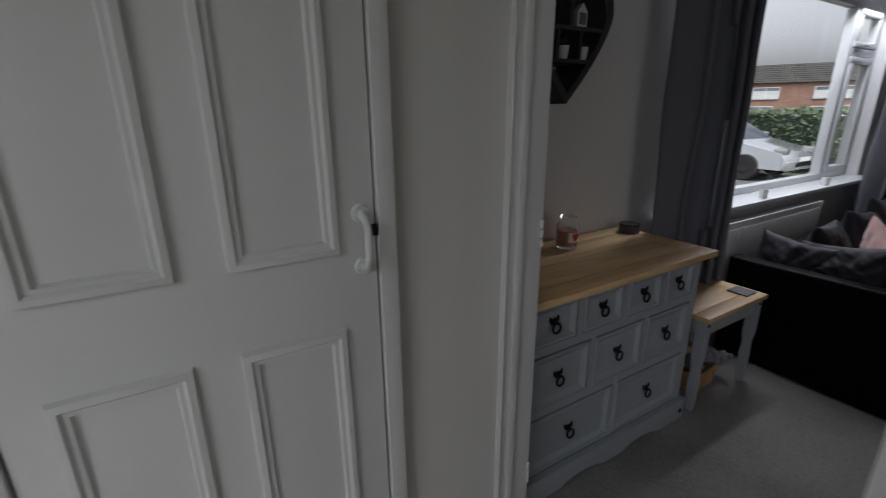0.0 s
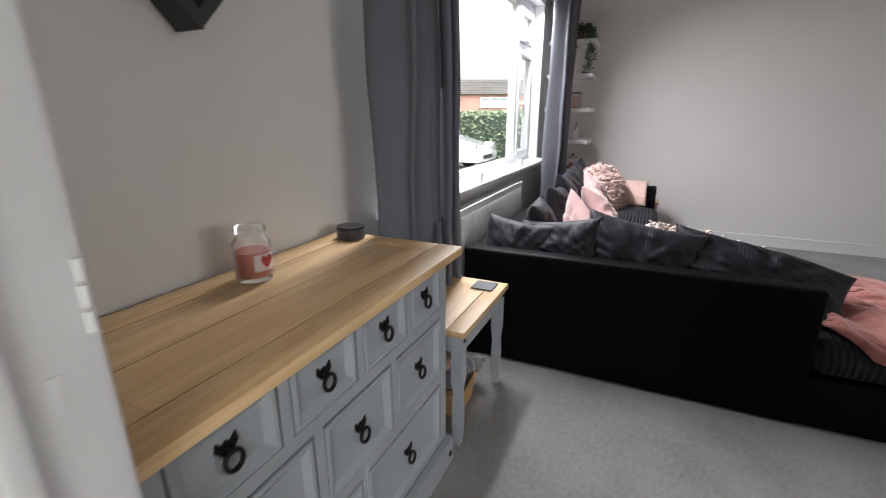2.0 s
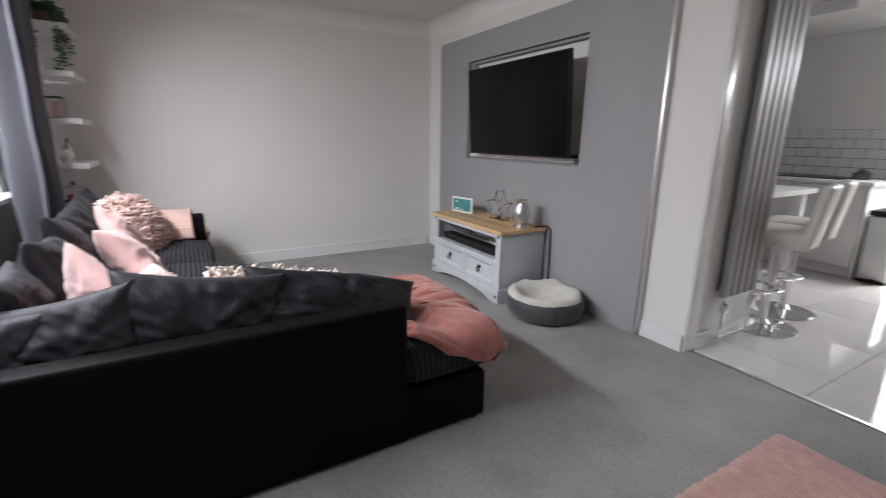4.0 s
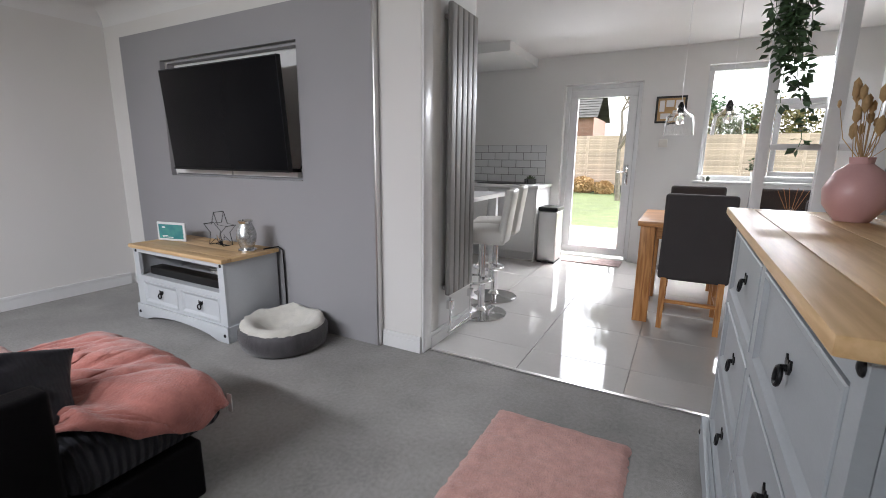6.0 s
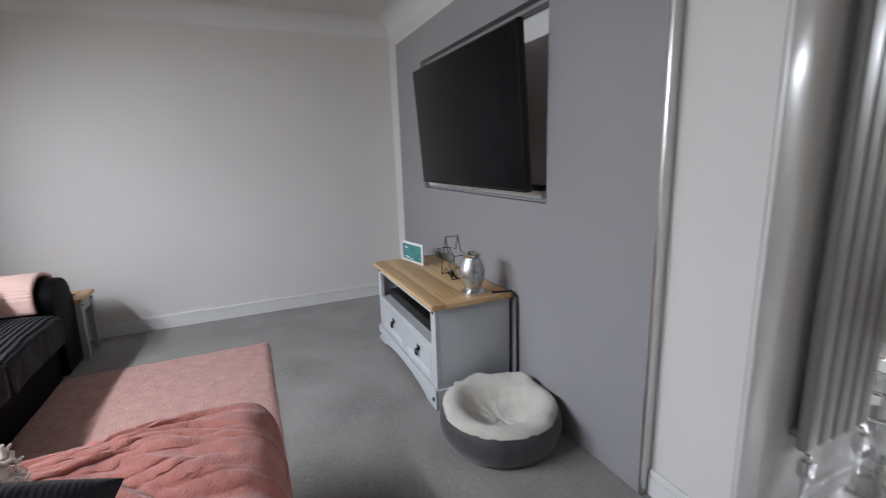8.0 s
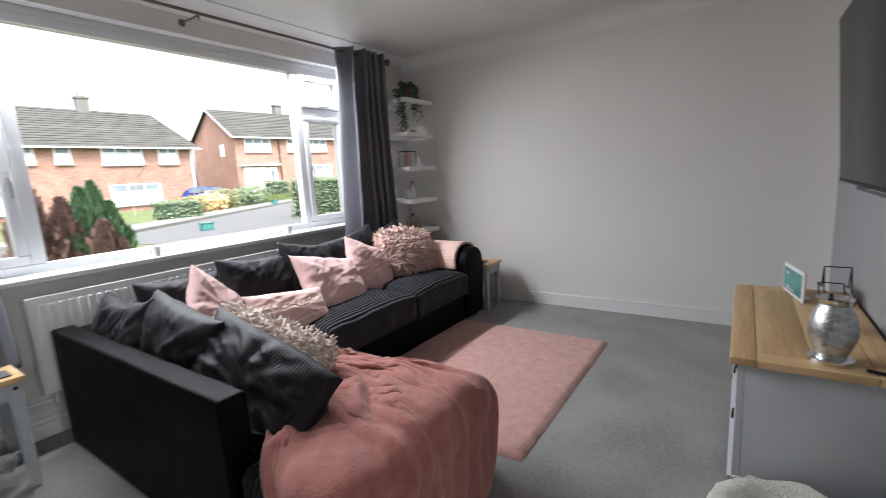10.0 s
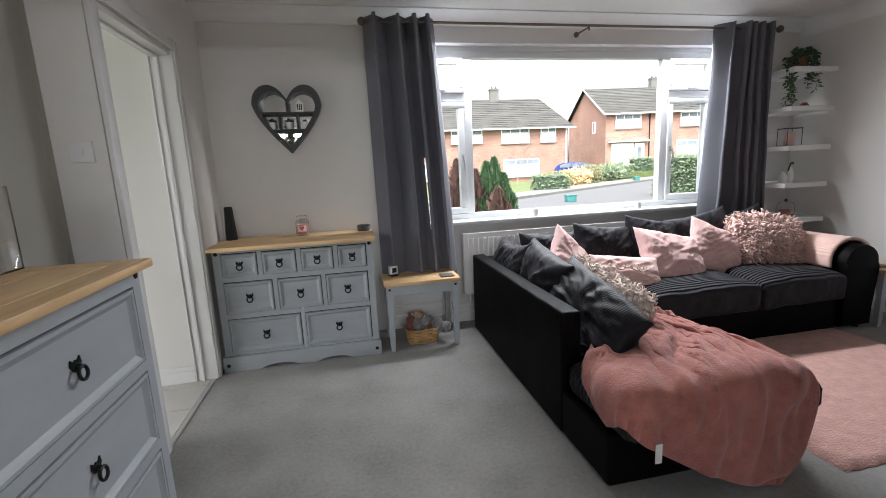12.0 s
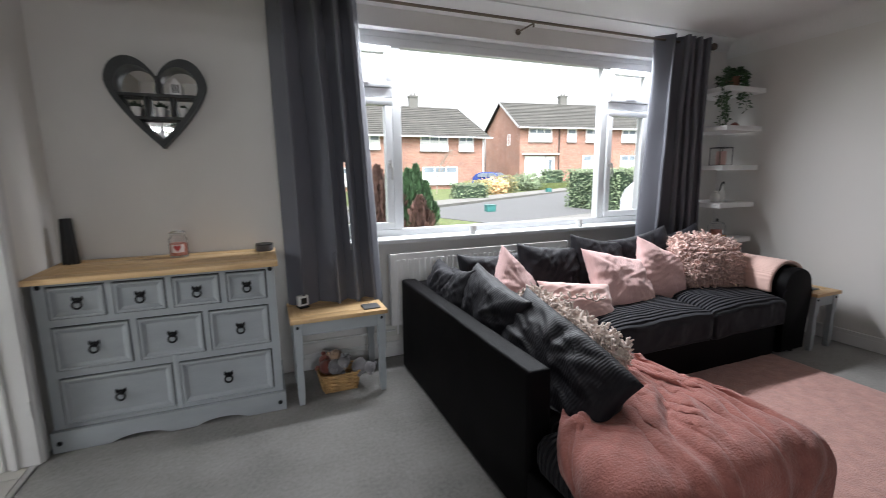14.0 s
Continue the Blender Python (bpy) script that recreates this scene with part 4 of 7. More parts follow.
def shaggy(m, w, h, t, material, label, seed, tufts=5200, length=0.042):
    """A cushion covered in curled locks of long pile."""
    ob = thing("cushion", m, label, "cushion", "cushions on the sofa")
    core = pillow(w, h, t, seed, 0.01, pinch=-0.12)
    core.verts.ensure_lookup_table()
    bmesh.ops.recalc_face_normals(core, faces=core.faces[:])
    faces = [(f.calc_center_median(), f.normal.copy()) for f in core.faces]
    part("cover", core, material, ob, smooth=80)
    rng = random.Random(seed)
    bm = bmesh.new()
    for _ in range(tufts):
        c, nrm = rng.choice(faces)
        d = (nrm + Vector((rng.uniform(-1, 1), rng.uniform(-1, 1), rng.uniform(-1.6, 0.6))) * 1.7).normalized()
        s = Matrix.Rotation(rng.uniform(0, 6.28), 3, d) @ d.orthogonal().normalized()
        c = c + Vector((rng.uniform(-0.012, 0.012), 0, rng.uniform(-0.012, 0.012)))
        ln, wd = length * rng.uniform(0.6, 1.2), rng.uniform(0.0045, 0.0085)
        bend = s * ln * rng.uniform(0.2, 0.6)
        tube(bm, [c - d * 0.004, c + d * ln * 0.35 + bend * 0.45, c + d * ln * 0.65 + bend * 0.2, c + d * ln * 0.85 + bend * 0.9], [wd, wd * 1.15, wd, wd * 0.4], 5)
    tagged(part("fur", bm, material, ob, "long curled pile", smooth=80), kind="stuff")
    return ob


def soft_box(x0, x1, y0, y1, z0, z1, r, puff=0.03, seed=0, nx=22, ny=22, wob=0.006):
    """An upholstered block: rounded, domed on top, a little uneven."""
    bm = B(x0, x1, y0, y1, z0, z1, r, 4)
    bmesh.ops.subdivide_edges(bm, edges=[e for e in bm.edges if e.calc_length() > 0.12], cuts=10, use_grid_fill=True)
    cx, cy, hx, hy = (x0 + x1) / 2, (y0 + y1) / 2, (x1 - x0) / 2, (y1 - y0) / 2
    for v in bm.verts:
        u, w = (v.co.x - cx) / hx, (v.co.y - cy) / hy
        k = (v.co.z - z0) / (z1 - z0)
        v.co.z += k * puff * max(0, (1 - u ** 4) * (1 - w ** 4))
        nz = noise.noise_vector(v.co * 5 + Vector((seed, 0, 0)))
        v.co += nz * wob
    return bm


sofa = thing("corner_sofa", pose(0, 0, 0), "black leather corner sofa with charcoal cord seats and a chaise", "sofa")
part("back_panel", soft_box(2.70, 2.80, -0.21, 1.33, 0.008, 0.615, 0.02, 0.0, 1, wob=0.004), BLACK_LEATHER, sofa, smooth=60)
part("back_panel", soft_box(2.805, 5.46, 1.12, 1.325, 0.008, 0.60, 0.03, 0.0, 2, wob=0.004), BLACK_LEATHER, sofa, smooth=60)
part("base", soft_box(2.705, 3.60, -0.60, 1.115, 0.008, 0.235, 0.02, 0.0, 3, wob=0.003), BLACK_LEATHER, sofa, smooth=60)
part("base", soft_box(3.605, 5.18, 0.43, 1.115, 0.008, 0.24, 0.02, 0.0, 4, wob=0.003), BLACK_LEATHER, sofa, smooth=60)
arm = bmesh.new()
prof = [(5.19, 0.03), (5.19, 0.46)] + [(5.33 - 0.15 * math.cos(a), 0.50 + 0.13 * math.sin(a)) for a in [math.pi * k / 10 for k in range(11)]] + [(5.465, 0.46), (5.465, 0.03)]
prism(arm, prof, 0.40, 1.115, 1, 0.02)
part("armrest", arm, BLACK_LEATHER, sofa, smooth=50)
part("seat_cushion", soft_box(2.71, 3.62, -0.71, -0.215, 0.237, 0.392, 0.08, 0.025, 5, wob=0.006), CORD, sofa, "charcoal cord chaise cushion", smooth=80)
part("seat_cushion", soft_box(2.805, 3.62, -0.21, 0.95, 0.237, 0.392, 0.07, 0.025, 9, wob=0.006), CORD, sofa, "charcoal cord chaise cushion", smooth=80)
part("seat_cushion", soft_box(3.63, 4.455, 0.36, 1.06, 0.242, 0.44, 0.06, 0.04, 6, wob=0.012), CORD, sofa, "charcoal cord seat cushion", smooth=80)
part("seat_cushion", soft_box(4.46, 5.185, 0.37, 1.06, 0.242, 0.44, 0.06, 0.04, 7, wob=0.012), CORD, sofa, "charcoal cord seat cushion", smooth=80)
for fx, fy in ((2.74, -0.55), (2.74, 1.28), (3.55, -0.55), (5.40, 0.46), (5.40, 1.28), (4.4, 0.5)):
    part("foot", cyl(bmesh.new(), (fx, fy, 0.0), (fx, fy, 0.012), 0.025, n=12), BLACK_PLASTIC, sofa)

BK = "large dark aubergine scatter-back cushion on the sofa"
cushion(pose(2.90, 1.10, 0.545, 10, -4, 84), 0.40, 0.40, 0.18, SATIN_CLOTH, BK, 1, 0.016)
cushion(pose(2.91, 0.86, 0.555, 12, 9, 82), 0.44, 0.42, 0.19, SATIN_CLOTH, BK, 2, 0.016)
cushion(pose(2.92, 0.50, 0.565, 14, -9, 90), 0.56, 0.44, 0.20, SATIN_CLOTH, BK, 3, 0.018)
drooped = pillow(0.76, 0.41, 0.185, 4, 0.024)
DROOP = pose(2.95, -0.005, 0.525, 30, -10, 92)
for v in drooped.verts:
    v.co.z -= 0.30 * max(0.0, 0.05 - v.co.x) ** 2
    lift = 0.428 - (DROOP @ v.co).z
    if lift > -0.03:
        v.co.z += max(0.0, lift) + 0.010 * math.exp(-abs(lift) * 40)
solo("cushion", drooped, SATIN_CLOTH, "long dark aubergine cushion drooping over the chaise end", "cushion", "cushions on the sofa", m=DROOP, smooth=80)
cushion(pose(3.22, 1.03, 0.59, -14, 4, 8), 0.50, 0.42, 0.18, SATIN_CLOTH, BK, 5, 0.016)
cushion(pose(3.66, 1.00, 0.60, -16, 7, 3), 0.54, 0.46, 0.18, SATIN_CLOTH, BK, 6, 0.016)
cushion(pose(4.10, 1.03, 0.62, -18, 10, 4), 0.52, 0.46, 0.18, SATIN_CLOTH, BK, 7, 0.016)
cushion(pose(4.56, 1.05, 0.63, -16, -10, -4), 0.54, 0.46, 0.18, SATIN_CLOTH, BK, 8, 0.016)
cushion(pose(4.98, 1.06, 0.64, -12, -12, 0), 0.44, 0.44, 0.17, SATIN_CLOTH, BK, 9, 0.016)
cushion(pose(4.07, 0.78, 0.575, -36, 13, 2), 0.58, 0.43, 0.18, PINK, "pink needlecord scatter cushion on the sofa", 11, 0.012)
cushion(pose(4.50, 0.84, 0.58, -28, 24, -8), 0.48, 0.43, 0.16, PINK, "pink needlecord scatter cushion on the sofa", 12, 0.012)
cushion(pose(3.26, 0.80, 0.60, -26, 42, 14), 0.42, 0.42, 0.14, PINK, "pink needlecord scatter cushion on the sofa", 13, 0.012)
lc = cushion(pose(3.62, 0.66, 0.525, -38, 6, -10), 0.50, 0.27, 0.13, PINK_SOFT, "pale pink oblong cushion with raised script lettering", 14, 0.01)
script = bmesh.new()
pts = []
for k in range(90):
    a = k / 89
    pts.append((-0.15 + 0.30 * a + 0.018 * math.cos(a * 40), -0.080 + 0.02 * (2 * a - 1) ** 2, 0.03 * math.sin(a * 40) * (0.6 + 0.4 * math.sin(a * 11)) + 0.01))
tube(script, pts, 0.005, 6)
part("lettering", script, FUR_CREAM, lc, "cream raised script stitching")
shaggy(pose(4.95, 0.85, 0.595, -20, 6, -12), 0.50, 0.42, 0.30, FUR, "blush pink shaggy fur cushion by the sofa arm", 15, 3600, 0.052)
shaggy(pose(3.12, 0.19, 0.53, 34, -12, 100), 0.60, 0.29, 0.17, FUR_CREAM, "cream shaggy fur cushion on the chaise", 16, 2900, 0.042)


def crest(n, w=0.22):
    """A narrow ridge where a noise passes zero."""
    return math.exp(-(n / w) ** 2)


def box_push(p, lo, hi, r, gap):
    """Moves points out of a rounded box, to the nearest place on its surface."""
    c, h = (np.array(lo) + np.array(hi)) / 2, (np.array(hi) - np.array(lo)) / 2 - r
    q = p - c
    inner = np.clip(q, -h, h)
    d = q - inner
    ln = np.linalg.norm(d, axis=1)
    deep = ln < 1e-9
    if deep.any():
        room = h - np.abs(q[deep])
        k = np.argmin(room, axis=1)
        rows_ = np.arange(len(k))
        sg = np.sign(q[deep][rows_, k])
        fix = np.zeros_like(room)
        fix[rows_, k] = sg * (room[rows_, k] + r + gap)
        p[deep] += fix
    near = (ln < r + gap) & ~deep
    p[near] += d[near] / ln[near, None] * (r + gap - ln[near])[:, None]
    return near | deep


def settle(p, rest, pins, blocks, steps, gap=0.008):
    """A cloth grid under gravity: stretch, shear and bend limits, resting on rounded boxes and the floor."""
    n = p.shape[0]
    old = p.copy()
    links = []
    for (di, dj), stiff in (((1, 0), 1.0), ((0, 1), 1.0), ((1, 1), 0.5), ((1, -1), 0.5), ((2, 0), 0.015), ((0, 2), 0.015)):
        ii, jj = np.meshgrid(np.arange(n - di), np.arange(max(0, -dj), n - max(0, dj)), indexing="ij")
        a, b = (ii * n + jj).ravel(), ((ii + di) * n + jj + dj).ravel()
        length = np.linalg.norm(rest.reshape(-1, 2)[a] - rest.reshape(-1, 2)[b], axis=1)
        step = di if di else dj
        colour = ((ii if di else jj) // step % 2).ravel()
        for c in (0, 1):
            k = colour == c
            links.append((a[k], b[k], length[k], stiff))
    x, o = p.reshape(-1, 3), old.reshape(-1, 3)
    held = x[pins].copy()
    for s_ in range(steps):
        v = (x - o) * 0.85
        o[:] = x
        x += v
        x[:, 2] -= 0.0003
        for _ in range(10):
            for a, b, length, stiff in links:
                d = x[b] - x[a]
                ln = np.linalg.norm(d, axis=1) + 1e-9
                m_ = d * ((ln - length) / ln * 0.5 * stiff)[:, None]
                x[a] += m_
                x[b] -= m_
        touch = np.zeros(len(x), bool)
        for lo, hi, r in blocks:
            touch |= box_push(x, lo, hi, r, gap)
        low = x[:, 2] < gap
        x[low, 2] = gap
        touch |= low
        x[touch, :2] += (o[touch, :2] - x[touch, :2]) * 0.6
        o[touch] = x[touch]
        x[pins] = held
    return p


def laid(u, v, x0, x1, y0, y1, top, r):
    """Where a flat cloth point lies on a rounded block: on its top, round its edge, or hanging."""
    qx, qy = min(max(u, x0), x1), min(max(v, y0), y1)
    dx, dy = u - qx, v - qy
    d = math.hypot(dx, dy)
    if d < 1e-6:
        return Vector((u, v, top))
    if d < r * math.pi / 2:
        out, z = r * math.sin(d / r), top - r * (1 - math.cos(d / r))
    else:
        out, z = r, top - r - (d - r * math.pi / 2)
    return Vector((qx + dx / d * out, qy + dy / d * out, z))


def along(pts, t):
    """A point at share t of a polyline's length."""
    pts = [Vector(q) for q in pts]
    total = sum((b - a).length for a, b in zip(pts, pts[1:])) * t
    for a, b in zip(pts, pts[1:]):
        ln = (b - a).length
        if total <= ln or b is pts[-1]:
            return a.lerp(b, min(1.0, total / ln))
        total -= ln


def throw_cloth(n=84):
    """The throw laid out flat over the chaise, then let fall so that it settles into folds."""
    hem = [(2.69, -0.38), (2.63, -0.60), (2.75, -0.80), (3.02, -0.96), (3.35, -1.10)]
    side = [(3.35, -1.10), (3.46, -0.96), (3.53, -0.72), (3.55, -0.40), (3.46, 0.02)]
    edge = [(2.69, -0.38), (2.77, -0.29), (2.95, -0.10), (3.06, 0.14)]
    back = [(3.06, 0.14), (3.26, 0.12), (3.46, 0.02)]
    flat = np.zeros((n, n, 2))
    for i in range(n):
        a = i / (n - 1)
        for j in range(n):
            b = j / (n - 1)
            q = along(hem, a) * (1 - b) + along(back, a) * b + along(edge, b) * (1 - a) + along(side, b) * a
            q -= Vector(hem[0]) * (1 - a) * (1 - b) + Vector(hem[-1]) * a * (1 - b) + Vector(back[0]) * (1 - a) * b + Vector(back[-1]) * a * b
            flat[i, j] = q
    p = np.zeros((n, n, 3))
    for i in range(n):
        for j in range(n):
            u, v = flat[i, j]
            ripple = math.sin(i / n * 46 + 4 * noise.noise(Vector((i * 0.05, j * 0.035, 2.0))))
            h = 0.016 * ripple + 0.03 * noise.noise(Vector((u * 6, v * 6, 1.0))) + 0.02 * noise.noise(Vector((u * 15, v * 15, 5.0)))
            q = laid(u, v, 2.81, 3.52, -0.61, 0.9, 0.435, 0.11)
            w = laid(u, v, 2.81, 3.52, -0.61, 0.9, 0.535, 0.21) - q
            p[i, j] = q + w * (0.25 + h / 0.1)
    centre = np.array([3.10, -0.30])
    rest = (flat - centre) * np.array([1.10, 1.03]) + centre
    pins = np.array([i * n + n - 1 for i in range(n)])
    blocks = (((2.71, -0.71, 0.20), (3.62, 0.95, 0.422), 0.085), ((2.705, -0.60, 0.0), (3.60, 1.1, 0.24), 0.02), ((2.69, -0.22, 0.0), (2.81, 1.3, 0.625), 0.02))
    settle(p, rest, pins, blocks, 120)
    nrm = np.cross(np.gradient(p, axis=0), np.gradient(p, axis=1))
    nrm /= np.linalg.norm(nrm, axis=2, keepdims=True) + 1e-9
    nrm *= np.where(nrm[n // 2, n // 2, 2] < 0, -1.0, 1.0)
    for i in range(n):
        for j in range(n):
            a, b = i / (n - 1), j / (n - 1)
            bend = noise.noise(Vector((a * 2.2, b * 2.6, 3.0)))
            n1 = noise.noise(Vector((a * 6.5 + 1.6 * bend, b * 1.8 + bend, 7.0)))
            n2 = noise.noise(Vector((a * 15 + 2.0 * bend, b * 3.2, 11.0)))
            n3 = noise.noise(Vector((a * 26 - b * 9, b * 15 + a * 5, 15.0)))
            rich = min(1.0, 0.35 + 0.9 * max(0.0, noise.noise(Vector((a * 2.4, b * 2.4, 21.0))) + 0.35))
            rim = min(1.0, 6 * min(a, 1 - a, b) + 0.35)
            h = 0.036 * crest(n1, 0.26) + 0.018 * crest(n2, 0.27) * rich + 0.006 * crest(n3, 0.3) * rich
            p[i, j] += nrm[i, j] * h * rim * (0.75 + 0.4 * rich) * (0.4 + 0.6 * min(1.0, b / 0.4))
    return p


cloth = throw_cloth()
tb = bmesh.new()
N_CLOTH = cloth.shape[0]
sheet(tb, N_CLOTH - 1, N_CLOTH - 1, lambda a, b: Vector(cloth[round(a * (N_CLOTH - 1)), round(b * (N_CLOTH - 1))]))
th = solo("throw_blanket", tb, THROW, "dusty pink fleece throw draped over the chaise", "blanket", smooth=80)
so = th.modifiers.new("thickness", "SOLIDIFY")
so.thickness, so.offset = 0.012, 0.0
sub = th.modifiers.new("soften", "SUBSURF")
sub.levels = sub.render_levels = 1
solo("blanket_tag", B(2.775, 2.801, -0.775, -0.772, 0.225, 0.30), CERAMIC, "small white care label on the throw", "label")

ab = bmesh.new()
sheet(ab, 30, 20, lambda a, b: (lambda s: Vector((5.33 - 0.168 * math.cos(s) if 0 <= s <= math.pi else (5.162 if s < 0 else 5.498), 0.48 + b * 0.44 + 0.01 * math.sin(a * 5),
      (0.502 + 0.148 * math.sin(s)) if 0 <= s <= math.pi else (0.502 + (s * 0.16 if s < 0 else -(s - math.pi) * 0.16)))))(-0.25 + a * (math.pi + 0.6)))
ac = solo("arm_cover", ab, PINK_KNIT, "pale pink folded blanket over the sofa arm", "blanket", smooth=80)
so = ac.modifiers.new("thickness", "SOLIDIFY")
so.thickness, so.offset = 0.022, 1.0


def shag_rug(x0, x1, y0, y1, label, seed):
    bm = bmesh.new()
    nx, ny = int((x1 - x0) / 0.02), int((y1 - y0) / 0.02)

    def f(a, b):
        e = min(a, 1 - a) * (x1 - x0), min(b, 1 - b) * (y1 - y0)
        h = 0.026 * min(1.0, (min(e) / 0.03) ** 0.6) if min(e) > 0 else 0.0
        p = Vector((x0 + a * (x1 - x0), y0 + b * (y1 - y0), 0))
        nn = noise.noise(p * 14 + Vector((seed, 0, 0)))
        n2 = noise.noise(p * 40 + Vector((seed, 5, 0)))
        jx, jy = (n2 * 0.012 if a in (0, 1) else 0), (n2 * 0.012 if b in (0, 1) else 0)
        return Vector((p.x + jx, p.y + jy, 0.002 + h * (0.85 + 0.22 * nn + 0.08 * n2)))
    sheet(bm, nx, ny, f)
    return solo("rug", bm, RUG, label, "rug", smooth=80)


shag_rug(3.67, 5.19, -0.76, 0.55, "dusty pink faux fur rug in front of the sofa", 1)
shag_rug(1.36, 1.97, -1.66, -0.72, "small dusty pink faux fur rug on the carpet", 2)


def curtain(x0, x1, z0, z1, y, folds, seed, flare0, flare1, label, slits=()):
    """A pleated curtain hung on eyelets: deep even folds that loosen downwards."""
    bm = bmesh.new()

    def f(a, b):
        k = 1 - b
        x = x0 + a * (x1 - x0) + k * (flare0 * (1 - a) + flare1 * a)
        ph = (a + 0.06 * math.sin(a * 7 + seed)) * folds * 2 * math.pi + 1.1 * noise.noise(Vector((a * 3, b * 1.3, seed)))
        amp = 0.078 * (1 - 0.2 * k) * (1 + 0.35 * noise.noise(Vector((a * 4, b * 2, seed + 9))))
        return Vector((x + 0.024 * math.sin(2 * ph), y + amp * math.sin(ph) + 0.01 * noise.noise(Vector((a * 9, b * 5, seed))), z0 + b * (z1 - z0)))
    nu = folds * 24
    sheet(bm, nu, 60, f)
    bm.faces.ensure_lookup_table()
    gone = [bm.faces[i * 60 + j] for i in range(nu) for j in range(60) if any(c0 <= i / nu < c1 and r0 <= j / 60 < r1 for c0, c1, r0, r1 in slits)]
    bmesh.ops.delete(bm, geom=gone, context="FACES")
    ob = solo("curtain", bm, CURTAIN, label, "curtain", "pair of curtains", smooth=80)
    s = ob.modifiers.new("thickness", "SOLIDIFY")
    s.thickness = 0.003
    return ob


curtain(1.975, 2.475, 0.46, 2.372, 1.335, 4, 1, 0.01, 0.10, "long grey eyelet curtain drawn to the side of the window", ((0.50, 0.54, 0.20, 0.70), (0.66, 0.695, 0.20, 0.48)))
curtain(4.90, 5.38, 0.46, 2.372, 1.335, 5, 2, -0.11, 0.10, "long grey eyelet curtain drawn to the side of the window")
rod = thing("curtain_rail", pose(0, 0, 0), "slim metal curtain rail with ball ends over the window", "curtain rail")
part("pole", cyl(bmesh.new(), (1.98, 1.335, 2.335), (5.46, 1.335, 2.335), 0.0095, n=12), BRONZE, rod)
for bxp in (1.962, 5.478):
    fb = bmesh.new()
    bmesh.ops.create_uvsphere(fb, u_segments=16, v_segments=10, radius=0.029, matrix=Matrix.Translation((bxp, 1.335, 2.335)))
    part("finial", fb, BRONZE, rod, "round metal end ball")
for bxp in (2.02, 3.70, 5.42):
    bm = cyl(bmesh.new(), (bxp, YW, 2.325), (bxp, 1.34, 2.325), 0.006, n=10)
    cyl(bm, (bxp, YW, 2.325), (bxp, YW - 0.006, 2.325), 0.022, n=16)
    tube(bm, [(bxp, 1.335, 2.323), (bxp, 1.335, 2.30)], 0.007, 8)
    part("bracket", bm, BRONZE, rod)


# ---- things on and around the lounge furniture ----
# television on a tilted bracket
tvs = thing("television", pose(4.225, -1.868, 1.4875, -4, 0, 0), "large black flat television tilted forward in the niche", "television")
part("screen_body", B(-0.635, 0.635, -0.03, 0.0, -0.367, 0.367, 0.006), BLACK_PLASTIC, tvs)
part("screen", B(-0.625, 0.625, 0.0005, 0.004, -0.352, 0.357, 0.001), SCREEN, tvs, "black switched-off screen")
part("bezel", bx(B(-0.635, 0.635, 0.0005, 0.006, -0.366, -0.354, 0.002), -0.634, -0.627, 0.0005, 0.006, -0.353, 0.366, 0.001), IRON, tvs)
part("wall_bracket", bx(B(-0.15, 0.15, -0.19, -0.031, -0.05, 0.05), -0.2, 0.2, -0.04, -0.031, -0.15, 0.15), BLACK_PLASTIC, tvs)
# Plain white ledge boards below the television; they give off no light.
for x0, x1 in ((3.625, 4.30), (4.315, 5.02)):
    solo("niche_ledge", B(x0, x1, -2.088, -1.995, 1.0855, 1.12, 0.004), CERAMIC, "white painted ledge board in the niche", "ledge", "niche ledges")
plug = thing("power_adaptor", pose(3.65, -2.02, 1.087), "black power adaptor and cable in the corner of the niche", "adaptor")
part("body", B(-0.01, 0.09, -0.03, 0.03, 0.033, 0.058, 0.006), BLACK_PLASTIC, plug)
part("cable", tube(bmesh.new(), [(-0.01, 0, 0.045), (-0.035, 0.0, 0.06), (-0.04, -0.02, 0.12), (-0.035, -0.03, 0.22)], 0.005, 6), BLACK_PLASTIC, plug)

# things on the television unit
sd = thing("smart_display", pose(4.74, -1.74, 0.575, 0, 0, 12), "white smart display showing a teal landscape", "smart display")
bm = B(-0.135, 0.135, -0.006, 0.006, 0.0, 0.145, 0.005, 3)
part("frame", bm, WHITE_PLASTIC, sd)
scr, sn, sl, sb_ = nodes_of("lit_display")
tcn, grad, rmp = sn.new("ShaderNodeTexCoord"), sn.new("ShaderNodeTexNoise"), sn.new("ShaderNodeValToRGB")
grad.inputs["Scale"].default_value = 14
sl.new(tcn.outputs["Object"], grad.inputs["Vector"])
sl.new(grad.outputs["Fac"], rmp.inputs["Fac"])
rmp.color_ramp.elements[0].color, rmp.color_ramp.elements[1].color = (0.01, 0.10, 0.16, 1), (0.10, 0.34, 0.26, 1)
sl.new(rmp.outputs["Color"], sb_.inputs["Base Color"])
sl.new(rmp.outputs["Color"], sb_.inputs["Emission Color"])
sb_.inputs["Emission Strength"].default_value, sb_.inputs["Roughness"].default_value = 0.02, 0.15
part("screen", B(-0.117, 0.117, 0.0065, 0.008, 0.018, 0.128), scr, sd, "lit teal screen")
for k, (a, b, z) in enumerate(((0.03, 0.082, 0.036), (-0.02, 0.082, 0.026), (0.05, 0.082, 0.098), (0.055, 0.082, 0.106))):
    part("caption_bar", B(a, b, 0.0082, 0.0088, z, z + 0.005), WHITE_PLASTIC, sd)
